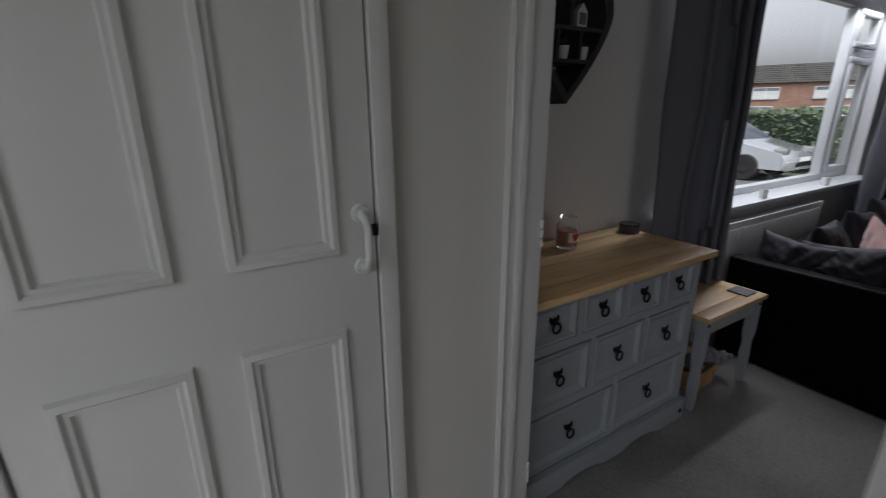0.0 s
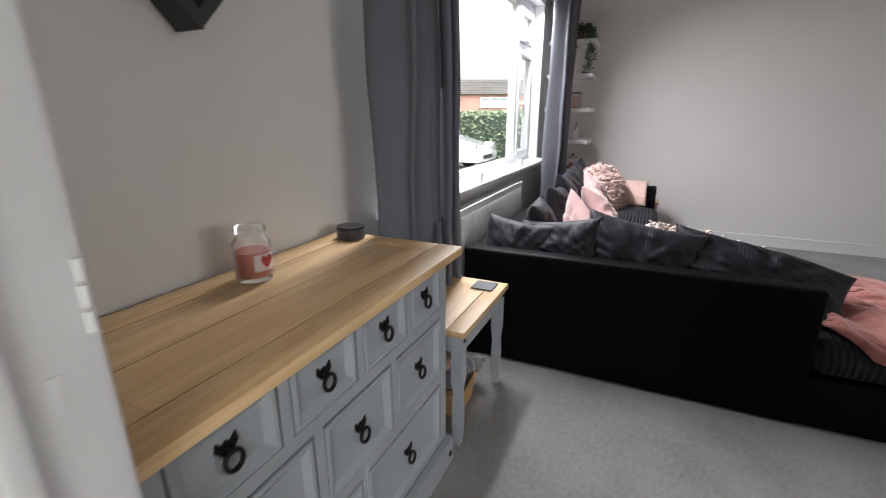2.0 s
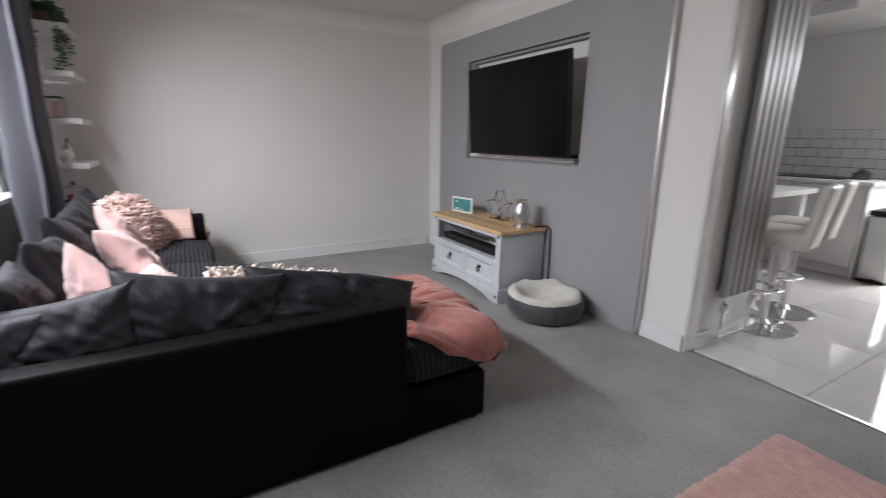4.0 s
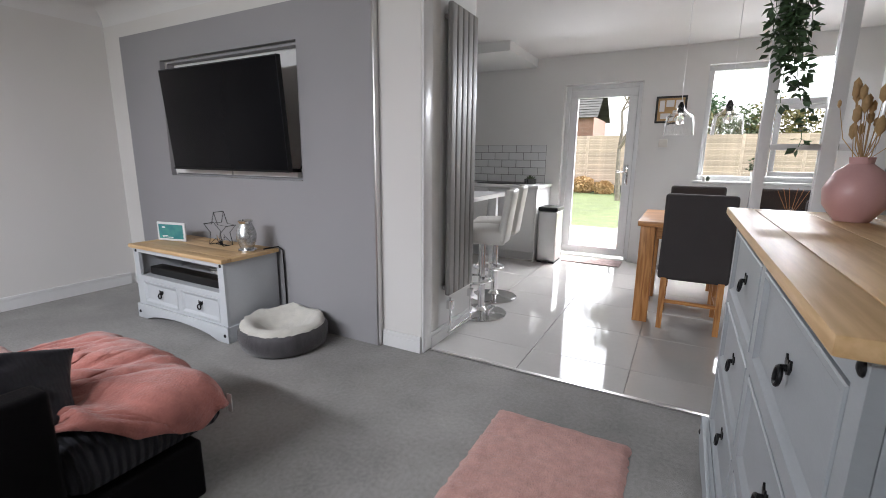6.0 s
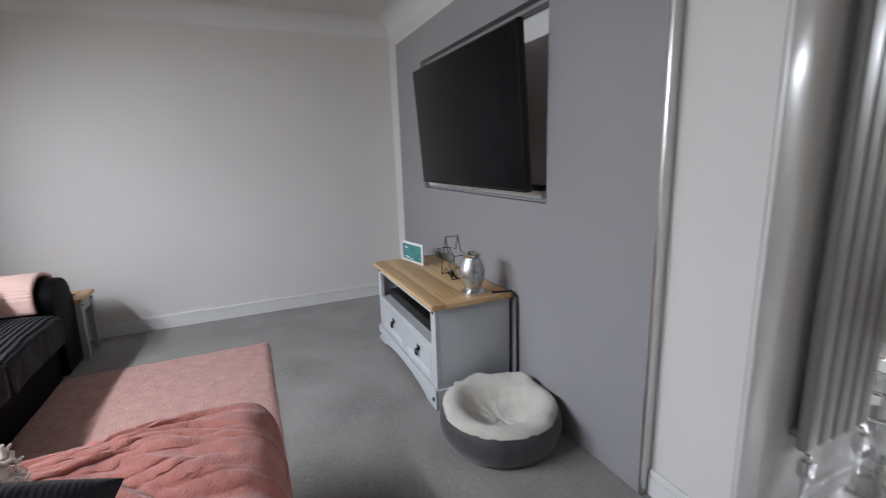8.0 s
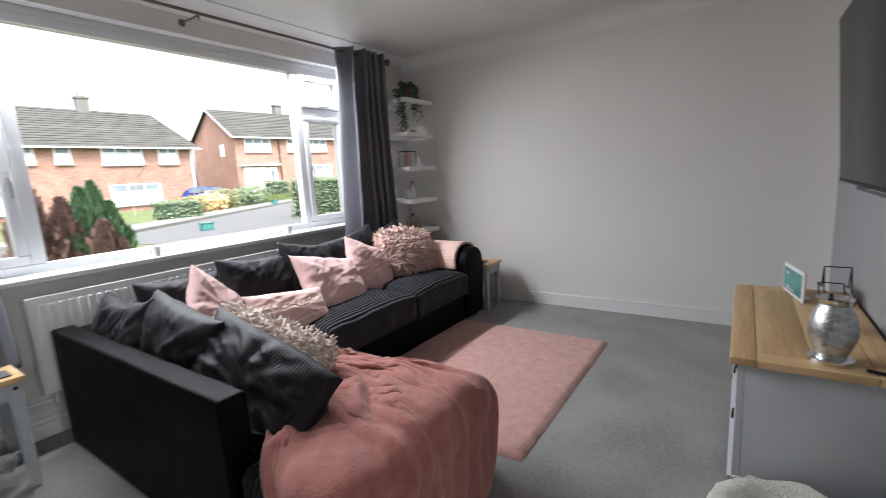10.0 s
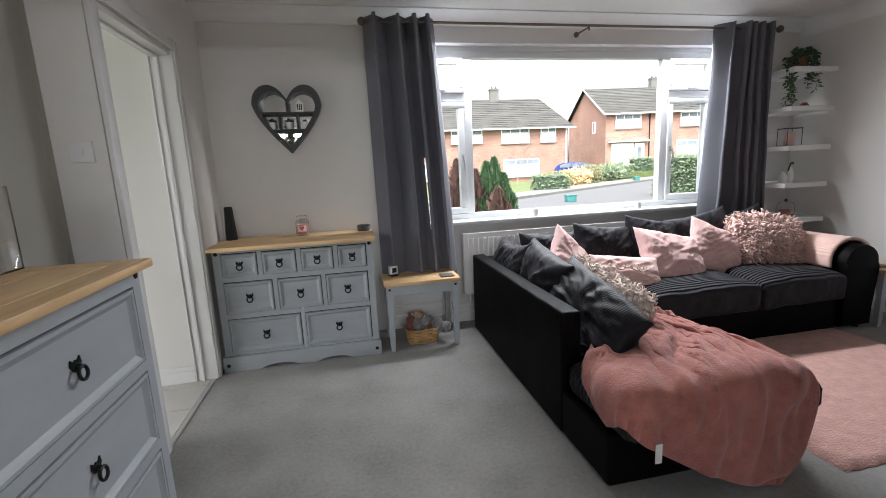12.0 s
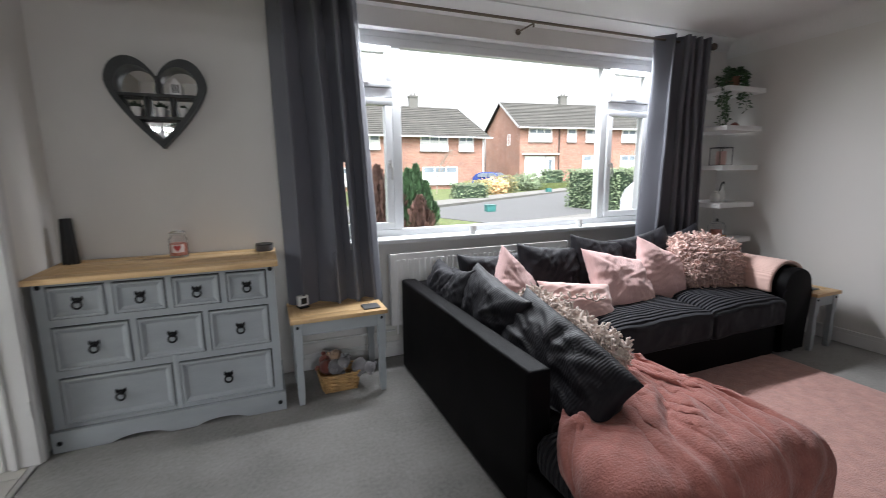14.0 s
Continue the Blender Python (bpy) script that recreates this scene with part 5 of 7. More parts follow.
part("foot", prism(bmesh.new(), [(-0.006, 0.012), (-0.055, 0.0), (-0.004, 0.0)], -0.07, 0.07, 0), WHITE_PLASTIC, sd)

star = thing("star_lantern", pose(4.28, -1.83, 0.575), "black wire star tealight holder on the television unit", "tealight holder")
five = []
for k in range(10):
    r = 0.135 if k % 2 == 0 else 0.058
    a = math.pi / 2 + k * math.pi / 5
    five.append((r * math.cos(a), 0.135 + r * math.sin(a)))
lowest = min(z for x, z in five)
for yy in (-0.04, 0.04):
    part("star_wire", tube(bmesh.new(), [(x, yy, z - lowest + 0.003) for x, z in five], 0.0025, 6, closed=True), IRON, star)
for k in (0, 2, 4, 6, 8):
    x, z = five[k]
    part("cross_wire", cyl(bmesh.new(), (x, -0.04, z - lowest + 0.003), (x, 0.04, z - lowest + 0.003), 0.0025, n=6), IRON, star)
part("cup", lathe(bmesh.new(), [(0.0, 0.03), (0.022, 0.03), (0.028, 0.075), (0.026, 0.075), (0.02, 0.034), (0.0, 0.034)], n=16), GLASS, star)
part("cup_stand", bx(cyl(bmesh.new(), (0, 0, 0.0), (0, 0, 0.03), 0.012, n=10), -0.06, 0.06, -0.004, 0.004, 0.0, 0.006), IRON, star)

ml = thing("oil_burner", pose(3.925, -1.78, 0.575), "silver mosaic glass oil burner lamp on the television unit", "lamp")
part("base", lathe(bmesh.new(), [(0.0, 0), (0.062, 0), (0.062, 0.012), (0.05, 0.02), (0.0, 0.02)], n=28), CHROME, ml, "chrome base")
part("body", lathe(bmesh.new(), [(0.042, 0.02), (0.05, 0.04), (0.066, 0.09), (0.067, 0.12), (0.058, 0.16), (0.042, 0.19), (0.040, 0.195)], n=32), MOSAIC, ml, "crackled mosaic body")
part("dish", lathe(bmesh.new(), [(0.0, 0.197), (0.040, 0.197), (0.050, 0.215), (0.047, 0.217), (0.036, 0.202), (0.0, 0.202)], n=28), CHROME, ml, "glass oil dish")
cb = tube(bmesh.new(), [(3.86, -1.86, 0.582), (3.815, -1.955, 0.588), (3.79, -1.972, 0.56), (3.788, -1.974, 0.3), (3.786, -1.974, 0.1), (3.77, -1.965, 0.012), (3.74, -1.95, 0.007), (3.76, -1.93, 0.007)], 0.006, 6)
solo("power_cable", cb, BLACK_PLASTIC, "black power cable hanging beside the television unit", "cable")
solo("soundbar", B(3.93, 4.80, -1.68, -1.58, 0.338, 0.40, 0.012, 3), BLACK_PLASTIC, "black soundbar on the open shelf", "soundbar")
cm = bmesh.new()
for k in range(7):
    rng = random.Random(k)
    tube(cm, [(3.98 + 0.25 * rng.random(), -1.76 + 0.1 * rng.random(), 0.345 + 0.09 * rng.random()) for _ in range(5)], 0.004, 5)
solo("cable_tangle", cm, CREAM_PLASTIC, "tangle of pale cables on the open shelf", "cables")

# pet bed
pb = thing("pet_bed", pose(3.525, -1.705, 0.0), "round dark grey pet bed lined with cream fleece", "pet bed")


def bed_ring(profile, seed, amp):
    bm = bmesh.new()
    n = 56
    rings = []
    for j, (r, z) in enumerate(profile):
        row = []
        for k in range(n):
            a = 2 * math.pi * k / n
            nn = noise.noise(Vector((math.cos(a) * 2.5 + seed, math.sin(a) * 2.5, j * 0.7)))
            n2 = noise.noise(Vector((math.cos(a) * 9 + seed, math.sin(a) * 9, j * 0.9)))
            rr = r * (1 + amp * (nn + 0.5 * n2))
            row.append(bm.verts.new((rr * math.cos(a), rr * math.sin(a), z + amp * 0.35 * (nn + 0.4 * n2) * (z > 0.02))))
        rings.append(row)
    for a, d in zip(rings, rings[1:]):
        for k in range(n):
            bm.faces.new((a[k], a[(k + 1) % n], d[(k + 1) % n], d[k]))
    return bm, rings


bm, rg = bed_ring([(0.235, 0.0), (0.268, 0.02), (0.285, 0.08), (0.28, 0.13), (0.265, 0.152)], 1, 0.02)
bm.faces.new(rg[0][::-1])
part("outer_wall", bm, GREY_CLOTH, pb, smooth=80)
bm, rg = bed_ring([(0.268, 0.148), (0.262, 0.172), (0.24, 0.186), (0.205, 0.178), (0.165, 0.145), (0.12, 0.105), (0.06, 0.085), (0.02, 0.082)], 5, 0.055)
bm.faces.new(rg[-1])
part("fleece_lining", bm, FLEECE, pb, "cream sherpa lining", smooth=80)

# heart shelf over the chest
hs = thing("heart_shelf", pose(1.394, YW, 1.70), "charcoal heart-shaped wall shelf with a mirrored back", "wall shelf")


def heart(s):
    out = []
    for k in range(72):
        a = 2 * math.pi * k / 72
        x = 16 * math.copysign(abs(math.sin(a)) ** 2.6, math.sin(a))
        z = 13 * math.cos(a) - 5 * math.cos(2 * a) - 2 * math.cos(3 * a) - math.cos(4 * a)
        z = max((z + 2.6) / 14.4 * 0.238, -0.236)
        x = x / 16 * 0.238
        if math.cos(a) < 0:
            x = math.copysign(max(0.006, 0.238 * (1 - max(0.0, (0.109 - z) / 0.345) ** 1.45)), x)
        out.append((x * s, z * s))
    return out


outer, inner = heart(1.0), heart(0.82)
bm = bmesh.new()
loops = []
for pts, y in ((outer, -0.004), (outer, -0.09), (inner, -0.09), (inner, -0.004)):
    loops.append([bm.verts.new((x, y, z)) for x, z in pts])
for a, d in zip(loops, loops[1:] + loops[:1]):
    for k in range(72):
        bm.faces.new((a[k], a[(k + 1) % 72], d[(k + 1) % 72], d[k]))
part("heart_frame", bm, CHARCOAL, hs, smooth=50)
bm = bmesh.new()
bm.faces.new([bm.verts.new((x, -0.006, z)) for x, z in heart(0.83)])
part("mirror", bm, MIRROR, hs, "mirrored back")
for z, hw in ((0.045, 0.198), (-0.075, 0.135)):
    part("shelf_board", B(-hw, hw, -0.088, -0.008, z - 0.008, z + 0.008, 0.002), CHARCOAL, hs)
for x in (-0.062, 0.062):
    part("divider", B(x - 0.007, x + 0.007, -0.088, -0.008, -0.066, 0.036, 0.002), CHARCOAL, hs)
part("divider", B(-0.009, 0.009, -0.088, -0.008, 0.054, 0.145, 0.002), CHARCOAL, hs)


def succulent(m, label, seed, spiky=True):
    ob = thing("succulent", m, label, "potted plant", "succulents on the heart shelf")
    part("pot", lathe(bmesh.new(), [(0.0, 0), (0.020, 0), (0.026, 0.05), (0.023, 0.05), (0.019, 0.006), (0.0, 0.006)], n=18), CERAMIC, ob, "white pot")
    rng = random.Random(seed)
    bm = bmesh.new()
    for k in range(26):
        a, t = rng.uniform(0, 6.28), rng.uniform(0.1, 1.1)
        d = Vector((math.sin(t) * math.cos(a), math.sin(t) * math.sin(a), math.cos(t)))
        ln = rng.uniform(0.025, 0.042) if spiky else rng.uniform(0.015, 0.025)
        tube(bm, [Vector((0, 0, 0.045)), Vector((0, 0, 0.045)) + d * ln * 0.6, Vector((0, 0, 0.047)) + d * ln], [0.004, 0.0045, 0.001], 5)
    part("leaves", bm, SUCCULENT, ob, "dark green leaves")
    return ob


for k, x in enumerate((-0.115, 0.0, 0.110)):
    succulent(pose(1.394 + x, YW - 0.05, 1.70 - 0.066), "small dark succulent in a white pot on the heart shelf", k, k < 2)
hb = thing("house_ornament", pose(1.394 + 0.085, YW - 0.05, 1.70 + 0.054), "small white house ornament with cut-out windows", "ornament")
part("house_body", prism(bmesh.new(), [(-0.026, 0), (0.026, 0), (0.026, 0.06), (0, 0.09), (-0.026, 0.06)], -0.015, 0.015, 1, 0.002), CERAMIC, hb)
# Cut-outs drawn as dark strips on the front, their shade in the colour.
for wx in (-0.013, 0.0, 0.013):
    part("window_slot", B(wx - 0.004, wx + 0.004, -0.0165, -0.0152, 0.012, 0.055), GAP_SHADE, hb)

# things on the nine-drawer chest
sp = thing("tower_speaker", pose(0.92, 1.42, 0.86), "tapered black plastic tower on the chest", "speaker")
part("body", lathe(bmesh.new(), [(0.0, 0), (0.040, 0), (0.041, 0.01), (0.029, 0.232), (0.026, 0.24), (0.0, 0.24)], n=8), BLACK_PLASTIC, sp)
part("base_ring", lathe(bmesh.new(), [(0.0, 0.001), (0.034, 0.001), (0.034, 0.012), (0.0, 0.012)], (0, -0.004, 0), n=20), CHROME, sp)
jar = thing("candle_jar", pose(1.42, 1.415, 0.86), "lidded glass jar candle with coral wax", "candle")
part("glass_jar", lathe(bmesh.new(), [(0.0, 0.0), (0.044, 0.0), (0.048, 0.01), (0.048, 0.10), (0.035, 0.118), (0.035, 0.125), (0.032, 0.125), (0.032, 0.118), (0.044, 0.098), (0.044, 0.012), (0.0, 0.008)], n=28), GLASS, jar)
part("wax", lathe(bmesh.new(), [(0.0, 0.009), (0.0435, 0.0125), (0.0435, 0.078), (0.0, 0.08)], n=28), WAX, jar, "coral wax")
part("lid", lathe(bmesh.new(), [(0.0, 0.126), (0.038, 0.126), (0.040, 0.134), (0.038, 0.142), (0.03, 0.148), (0.0, 0.15)], n=28), GLASS, jar, "glass lid")
lb = bmesh.new()
sheet(lb, 14, 4, lambda a, b: Vector((0.0486 * math.sin(-0.7 + 1.4 * a), -0.0486 * math.cos(-0.7 + 1.4 * a), 0.03 + 0.045 * b)))
lab = part("paper_label", lb, LABEL, jar, "pale paper label")
hp = bmesh.new()
hp.faces.new([hp.verts.new((x * 0.075, -0.0497, 0.053 + z * 0.075)) for x, z in heart(1.0)])
part("heart_print", hp, RED, lab, "red heart")
dot = thing("smart_speaker", pose(1.87, 1.43, 0.86), "round grey puck speaker on the chest", "speaker")
part("cloth_band", lathe(bmesh.new(), [(0.0, 0), (0.047, 0), (0.050, 0.006), (0.050, 0.036), (0.0, 0.037)], n=32), GREY_CLOTH, dot)
part("top", lathe(bmesh.new(), [(0.050, 0.036), (0.049, 0.043), (0.043, 0.043), (0.0, 0.040)], n=32), BLACK_PLASTIC, dot, "dark top")

# on the side tables
solo("slate_coaster", B(2.39, 2.49, 1.07, 1.17, 0.517, 0.525, 0.002), SLATE, "square slate coaster on the side table", "coaster")
solo("slate_coaster", B(5.55, 5.65, 0.44, 0.54, 0.435, 0.443, 0.002), SLATE, "square slate coaster on the side table", "coaster")
cm = thing("indoor_camera", pose(2.06, 1.28, 0.517, 0, 0, 20), "small white smart camera on the side table", "camera")
part("base", B(-0.03, 0.03, -0.03, 0.03, 0, 0.008, 0.003), BLACK_PLASTIC, cm)
part("body", B(-0.032, 0.032, -0.02, 0.02, 0.012, 0.075, 0.008, 3), WHITE_PLASTIC, cm)
part("face", B(-0.018, 0.018, -0.024, -0.0205, 0.026, 0.062, 0.002), BLACK_PLASTIC, cm)
part("stem", cyl(bmesh.new(), (0, 0, 0.006), (0, 0, 0.014), 0.008, n=8), WHITE_PLASTIC, cm)

# wicker basket of soft toys under the table
wb = thing("wicker_basket", pose(2.245, 1.205, 0.0), "small wicker basket full of soft toys under the table", "basket")
part("base", B(-0.10, 0.10, -0.07, 0.07, 0.0, 0.01, 0.003), WICKER, wb)
for k in range(9):
    z = 0.012 + k * 0.0125
    g = 1 + 0.025 * k
    pts = [(0.105 * g * (abs(math.cos(a)) ** 0.5) * math.copysign(1, math.cos(a)), 0.075 * g * (abs(math.sin(a)) ** 0.5) * math.copysign(1, math.sin(a)), z + 0.003 * math.sin(8 * a + k * 3.14)) for a in [2 * math.pi * (i + 0.5) / 32 for i in range(32)]]
    part("weave", tube(bmesh.new(), pts, 0.0072, 6, closed=True), WICKER, wb)


def soft_toy(m, material, label, seed, s=1.0):
    bm = bmesh.new()
    rng = random.Random(seed)
    for c, r in (((0, 0, 0.045), 0.05), ((0.0, -0.03, 0.105), 0.038), ((0.035, -0.04, 0.035), 0.022), ((-0.035, -0.04, 0.035), 0.022), ((0.028, -0.02, 0.138), 0.014), ((-0.028, -0.02, 0.138), 0.014), ((0, -0.062, 0.098), 0.016)):
        bmesh.ops.create_icosphere(bm, subdivisions=2, radius=r * s, matrix=Matrix.Translation(Vector(c) * s))
    for v in bm.verts:
        v.co += noise.noise_vector(v.co * 40 + Vector((seed, 0, 0))) * 0.006
    return solo("soft_toy", bm, material, label, "soft toy", "soft toys in the basket", m=m, smooth=80)


soft_toy(pose(2.20, 1.20, 0.10, 20, 30, 30), TEDDY, "grey plush soft toy in the wicker basket", 1)
soft_toy(pose(2.27, 1.22, 0.095, -30, 20, 120), TEDDY_TAN, "tan plush soft toy in the wicker basket", 2)
soft_toy(pose(2.33, 1.20, 0.11, 70, 10, 60), TEDDY, "grey plush soft toy in the wicker basket", 3)
soft_toy(pose(2.17, 1.24, 0.085, 40, -40, 200), TEDDY_RED, "rust plush soft toy in the wicker basket", 4)

# radiator below the window
rd = thing("radiator", pose(0, 0, 0), "white panel radiator under the front window", "radiator")
bm = B(2.66, 4.10, 1.47 - 0.065, 1.47 - 0.05, 0.27, 0.775, 0.004)
part("front_panel", bm, GLOSS, rd)
fin = mesh_of("fin", B(0, 0.024, -0.007, 0.0, 0.31, 0.735, 0.003, 1), GLOSS)
for k in range(34):
    f = new("fin", fin)
    f.parent = rd
    f.matrix_basis = pose(2.69 + k * 0.0415, 1.47 - 0.0645, 0)
gr = B(2.664, 4.096, 1.47 - 0.049, 1.47 - 0.012, 0.765, 0.772)
for k in range(60):
    bx(gr, 2.68 + k * 0.0235, 2.69 + k * 0.0235, 1.47 - 0.047, 1.47 - 0.014, 0.7722, 0.776)
for x0 in (2.95, 3.8):
    part("bracket", B(x0, x0 + 0.04, 1.46, YW, 0.32, 0.72), GLOSS, rd)
part("top_grille", gr, GLOSS, rd)
for x0 in (2.648, 4.101):
    part("end_panel", B(x0, x0 + 0.011, 1.47 - 0.07, 1.47 - 0.01, 0.27, 0.776, 0.003), GLOSS, rd)
part("vent_plug", cyl(bmesh.new(), (2.644, 1.47 - 0.04, 0.735), (2.649, 1.47 - 0.04, 0.735), 0.008, n=10), STEEL, rd)
part("pipe", cyl(bmesh.new(), (2.70, 1.47 - 0.035, 0.2), (2.70, 1.47 - 0.035, 0.275), 0.008, n=10), GLOSS, rd)

# small pots on the window board
for k, x in enumerate((3.30, 4.27)):
    cp = thing("candle_holder", pose(x, 1.47, 0.87), "small white tealight holder on the window board", "tealight holder", "tealight holders")
    part("cup", lathe(bmesh.new(), [(0.0, 0), (0.022, 0), (0.027, 0.06), (0.024, 0.06), (0.02, 0.006), (0.0, 0.006)], n=18), CERAMIC, cp)

# white floating shelves in the corner
SH = (1.965, 1.655, 1.335, 1.02, 0.715)
for z in SH:
    solo("floating_shelf", B(5.40, 5.84, 1.10, YW - 0.001, z - 0.02, z + 0.02, 0.003), SATIN, "white floating shelf in the corner by the window", "shelf", "column of corner shelves")


def vine(bm, start, steps, rng, drop, sway, leaf, side=(0, -1, 0)):
    """A hanging stem with leaves: returns its points."""
    p, pts = Vector(start), []
    for k in range(steps):
        pts.append(p.copy())
        p = p + Vector((rng.uniform(-sway, sway), rng.uniform(-sway, sway) * 0.6, -drop * rng.uniform(0.7, 1.2)))
    tube(bm, pts, 0.0016, 4)
    for q in pts:
        for _ in range(3):
            d = Vector((rng.uniform(-1, 1), rng.uniform(-1, 0.6), rng.uniform(-0.9, 0.4))).normalized()
            s = d.cross(Vector((rng.uniform(-1, 1), rng.uniform(-1, 1), 1))).normalized()
            ln = leaf * rng.uniform(0.6, 1.2)
            up = s.cross(d) * ln * 0.12
            c = q + d * 0.008
            a, b, e, f = bm.verts.new(c), bm.verts.new(c + d * ln * 0.5 + s * ln * 0.32 + up), bm.verts.new(c + d * ln), bm.verts.new(c + d * ln * 0.5 - s * ln * 0.32 + up)
            bm.faces.new((a, b, e))
            bm.faces.new((a, e, f))


tp = thing("trailing_plant", pose(0, 0, 0), "trailing green plant in a terracotta pot on the top shelf", "potted plant")
part("pot", lathe(bmesh.new(), [(0.0, 0), (0.045, 0), (0.058, 0.10), (0.052, 0.10), (0.043, 0.01), (0.0, 0.01)], (5.63, 1.25, SH[0] + 0.02), n=24), TERRACOTTA, tp, "terracotta pot")
bm = bmesh.new()
rng = random.Random(4)
for k in range(16):
    a = rng.uniform(0, 6.28)
    d = Vector((math.cos(a), math.sin(a) * 0.8, 0))
    c = Vector((5.63, 1.25, SH[0] + 0.12))
    pts = [c, c + d * 0.06 + Vector((0, 0, 0.05)), c + d * 0.12 + Vector((0, 0, 0.02))]
    vine(bm, pts[1], 3, rng, 0.0, 0.02, 0.045)
    vine(bm, pts[2], rng.randint(4, 13) if d.x < 0.3 else rng.randint(3, 7), rng, 0.026, 0.014, 0.034)
for k in range(4):
    vine(bm, (5.40 + 0.02 * k, 1.16, SH[0] + 0.06), 14, rng, 0.026, 0.012, 0.034)
for k in range(9):
    for _ in range(2):
        vine(bm, (5.60 - 0.024 * k, 1.22 - 0.006 * k + rng.uniform(-0.01, 0.01), SH[0] + 0.165 - 0.0022 * k * k), 2, rng, 0.012, 0.014, 0.036)
part("foliage", bm, LEAF, tp, "trailing green leaves", smooth=0)


solo("ornament", lathe(bmesh.new(), [(0.0, 0), (0.02, 0), (0.033, 0.03), (0.02, 0.055), (0.026, 0.085), (0.0, 0.1)], n=16), CERAMIC, "small pale ornament on the second shelf", "ornament", m=pose(5.55, 1.25, SH[1] + 0.02))
solo("ornament", lathe(bmesh.new(), [(0.0, 0), (0.03, 0), (0.035, 0.02), (0.02, 0.04), (0.0, 0.045)], n=16), TEDDY_RED, "small brown ornament on the second shelf", "ornament", m=pose(5.69, 1.24, SH[1] + 0.02))
lt = thing("lantern", pose(5.60, 1.27, SH[2] + 0.02), "pink candle in a dark wire lantern on the shelf", "lantern")
part("candle", cyl(bmesh.new(), (0, 0, 0.006), (0, 0, 0.12), 0.04, n=24), PINK_SOFT, lt, "pink candle")
part("plate", B(-0.08, 0.08, -0.05, 0.05, 0, 0.006), CHARCOAL, lt)
for x in (-0.077, 0.077):
    for y in (-0.047, 0.047):
        part("post", cyl(bmesh.new(), (x, y, 0.005), (x, y, 0.15), 0.003, n=6), CHARCOAL, lt)
part("rim", frame_ring(bmesh.new(), -0.08, 0.08, 0.146, 0.153, -0.05, 0.05, 0.003, 0), CHARCOAL, lt)
for k, (dx, hh) in enumerate(((-0.035, 0.10), (0.03, 0.145))):
    solo("ornament", lathe(bmesh.new(), [(0.0, 0), (0.030, 0), (0.038, hh * 0.3), (0.033, hh * 0.62), (0.018, hh * 0.82), (0.020, hh * 0.92), (0.0, hh)], n=22), CERAMIC, "white glazed bird-shaped ornament on the corner shelf", "ornament", "pair of white ornaments", m=pose(5.58 + dx, 1.25, SH[3] + 0.02))
neck = tube(bmesh.new(), [(5.585, 1.245, SH[3] + 0.11), (5.59, 1.24, SH[3] + 0.15), (5.605, 1.24, SH[3] + 0.185), (5.625, 1.24, SH[3] + 0.19), (5.632, 1.24, SH[3] + 0.175)], [0.006, 0.006, 0.007, 0.009, 0.005], 8)
solo("hook_ornament", neck, CHARCOAL, "small dark curled metal ornament beside the white ones", "ornament")
gc = thing("glass_cloche", pose(5.60, 1.25, SH[4] + 0.02), "glass cloche over a coral candle on a wooden base", "cloche")
part("base", lathe(bmesh.new(), [(0.0, 0), (0.078, 0), (0.080, 0.008), (0.074, 0.016), (0.0, 0.016)], n=30), OAK_X, gc, "round wooden base")
part("candle", lathe(bmesh.new(), [(0.0, 0.017), (0.045, 0.017), (0.047, 0.06), (0.0, 0.063)], n=26), WAX, gc, "coral wax candle")
part("dome", lathe(bmesh.new(), [(0.068, 0.0165), (0.069, 0.09), (0.058, 0.118), (0.030, 0.132), (0.012, 0.135), (0.012, 0.133), (0.029, 0.129), (0.056, 0.115), (0.0665, 0.089), (0.0655, 0.0165)], n=30), GLASS, gc, "clear glass dome")
part("knob", lathe(bmesh.new(), [(0.0, 0.134), (0.010, 0.136), (0.013, 0.148), (0.008, 0.158), (0.0, 0.160)], n=16), CHARCOAL, gc, "dark knob")

# on the wide chest: glass hurricane, pink vase of dried stems
gv = thing("hurricane_vase", pose(0.70, -0.455, 1.045), "square clear glass candle vase on the wide chest", "vase")
bm = bmesh.new()
for a, c, e, f in ((-0.06, 0.06, -0.06, -0.055), (-0.06, 0.06, 0.055, 0.06), (-0.06, -0.055, -0.0545, 0.0545), (0.055, 0.06, -0.0545, 0.0545)):
    bx(bm, a, c, e, f, 0.006, 0.26, 0.001)
bx(bm, -0.06, 0.06, -0.06, 0.06, 0, 0.0055)
part("glass_box", bm, GLASS, gv)
part("candle", cyl(bmesh.new(), (0, 0, 0.006), (0, 0, 0.12), 0.03, n=20), STRAW, gv, "cream pillar candle")
pv = thing("pink_vase", pose(0.80, -1.62, 1.045), "round pink ceramic vase of dried stems on the wide chest", "vase")
part("vase_body", lathe(bmesh.new(), [(0.0, 0), (0.045, 0), (0.08, 0.05), (0.085, 0.10), (0.06, 0.155), (0.03, 0.18), (0.032, 0.20), (0.024, 0.20), (0.0, 0.17)], n=30), PINK_CERAMIC, pv)
bm = bmesh.new()
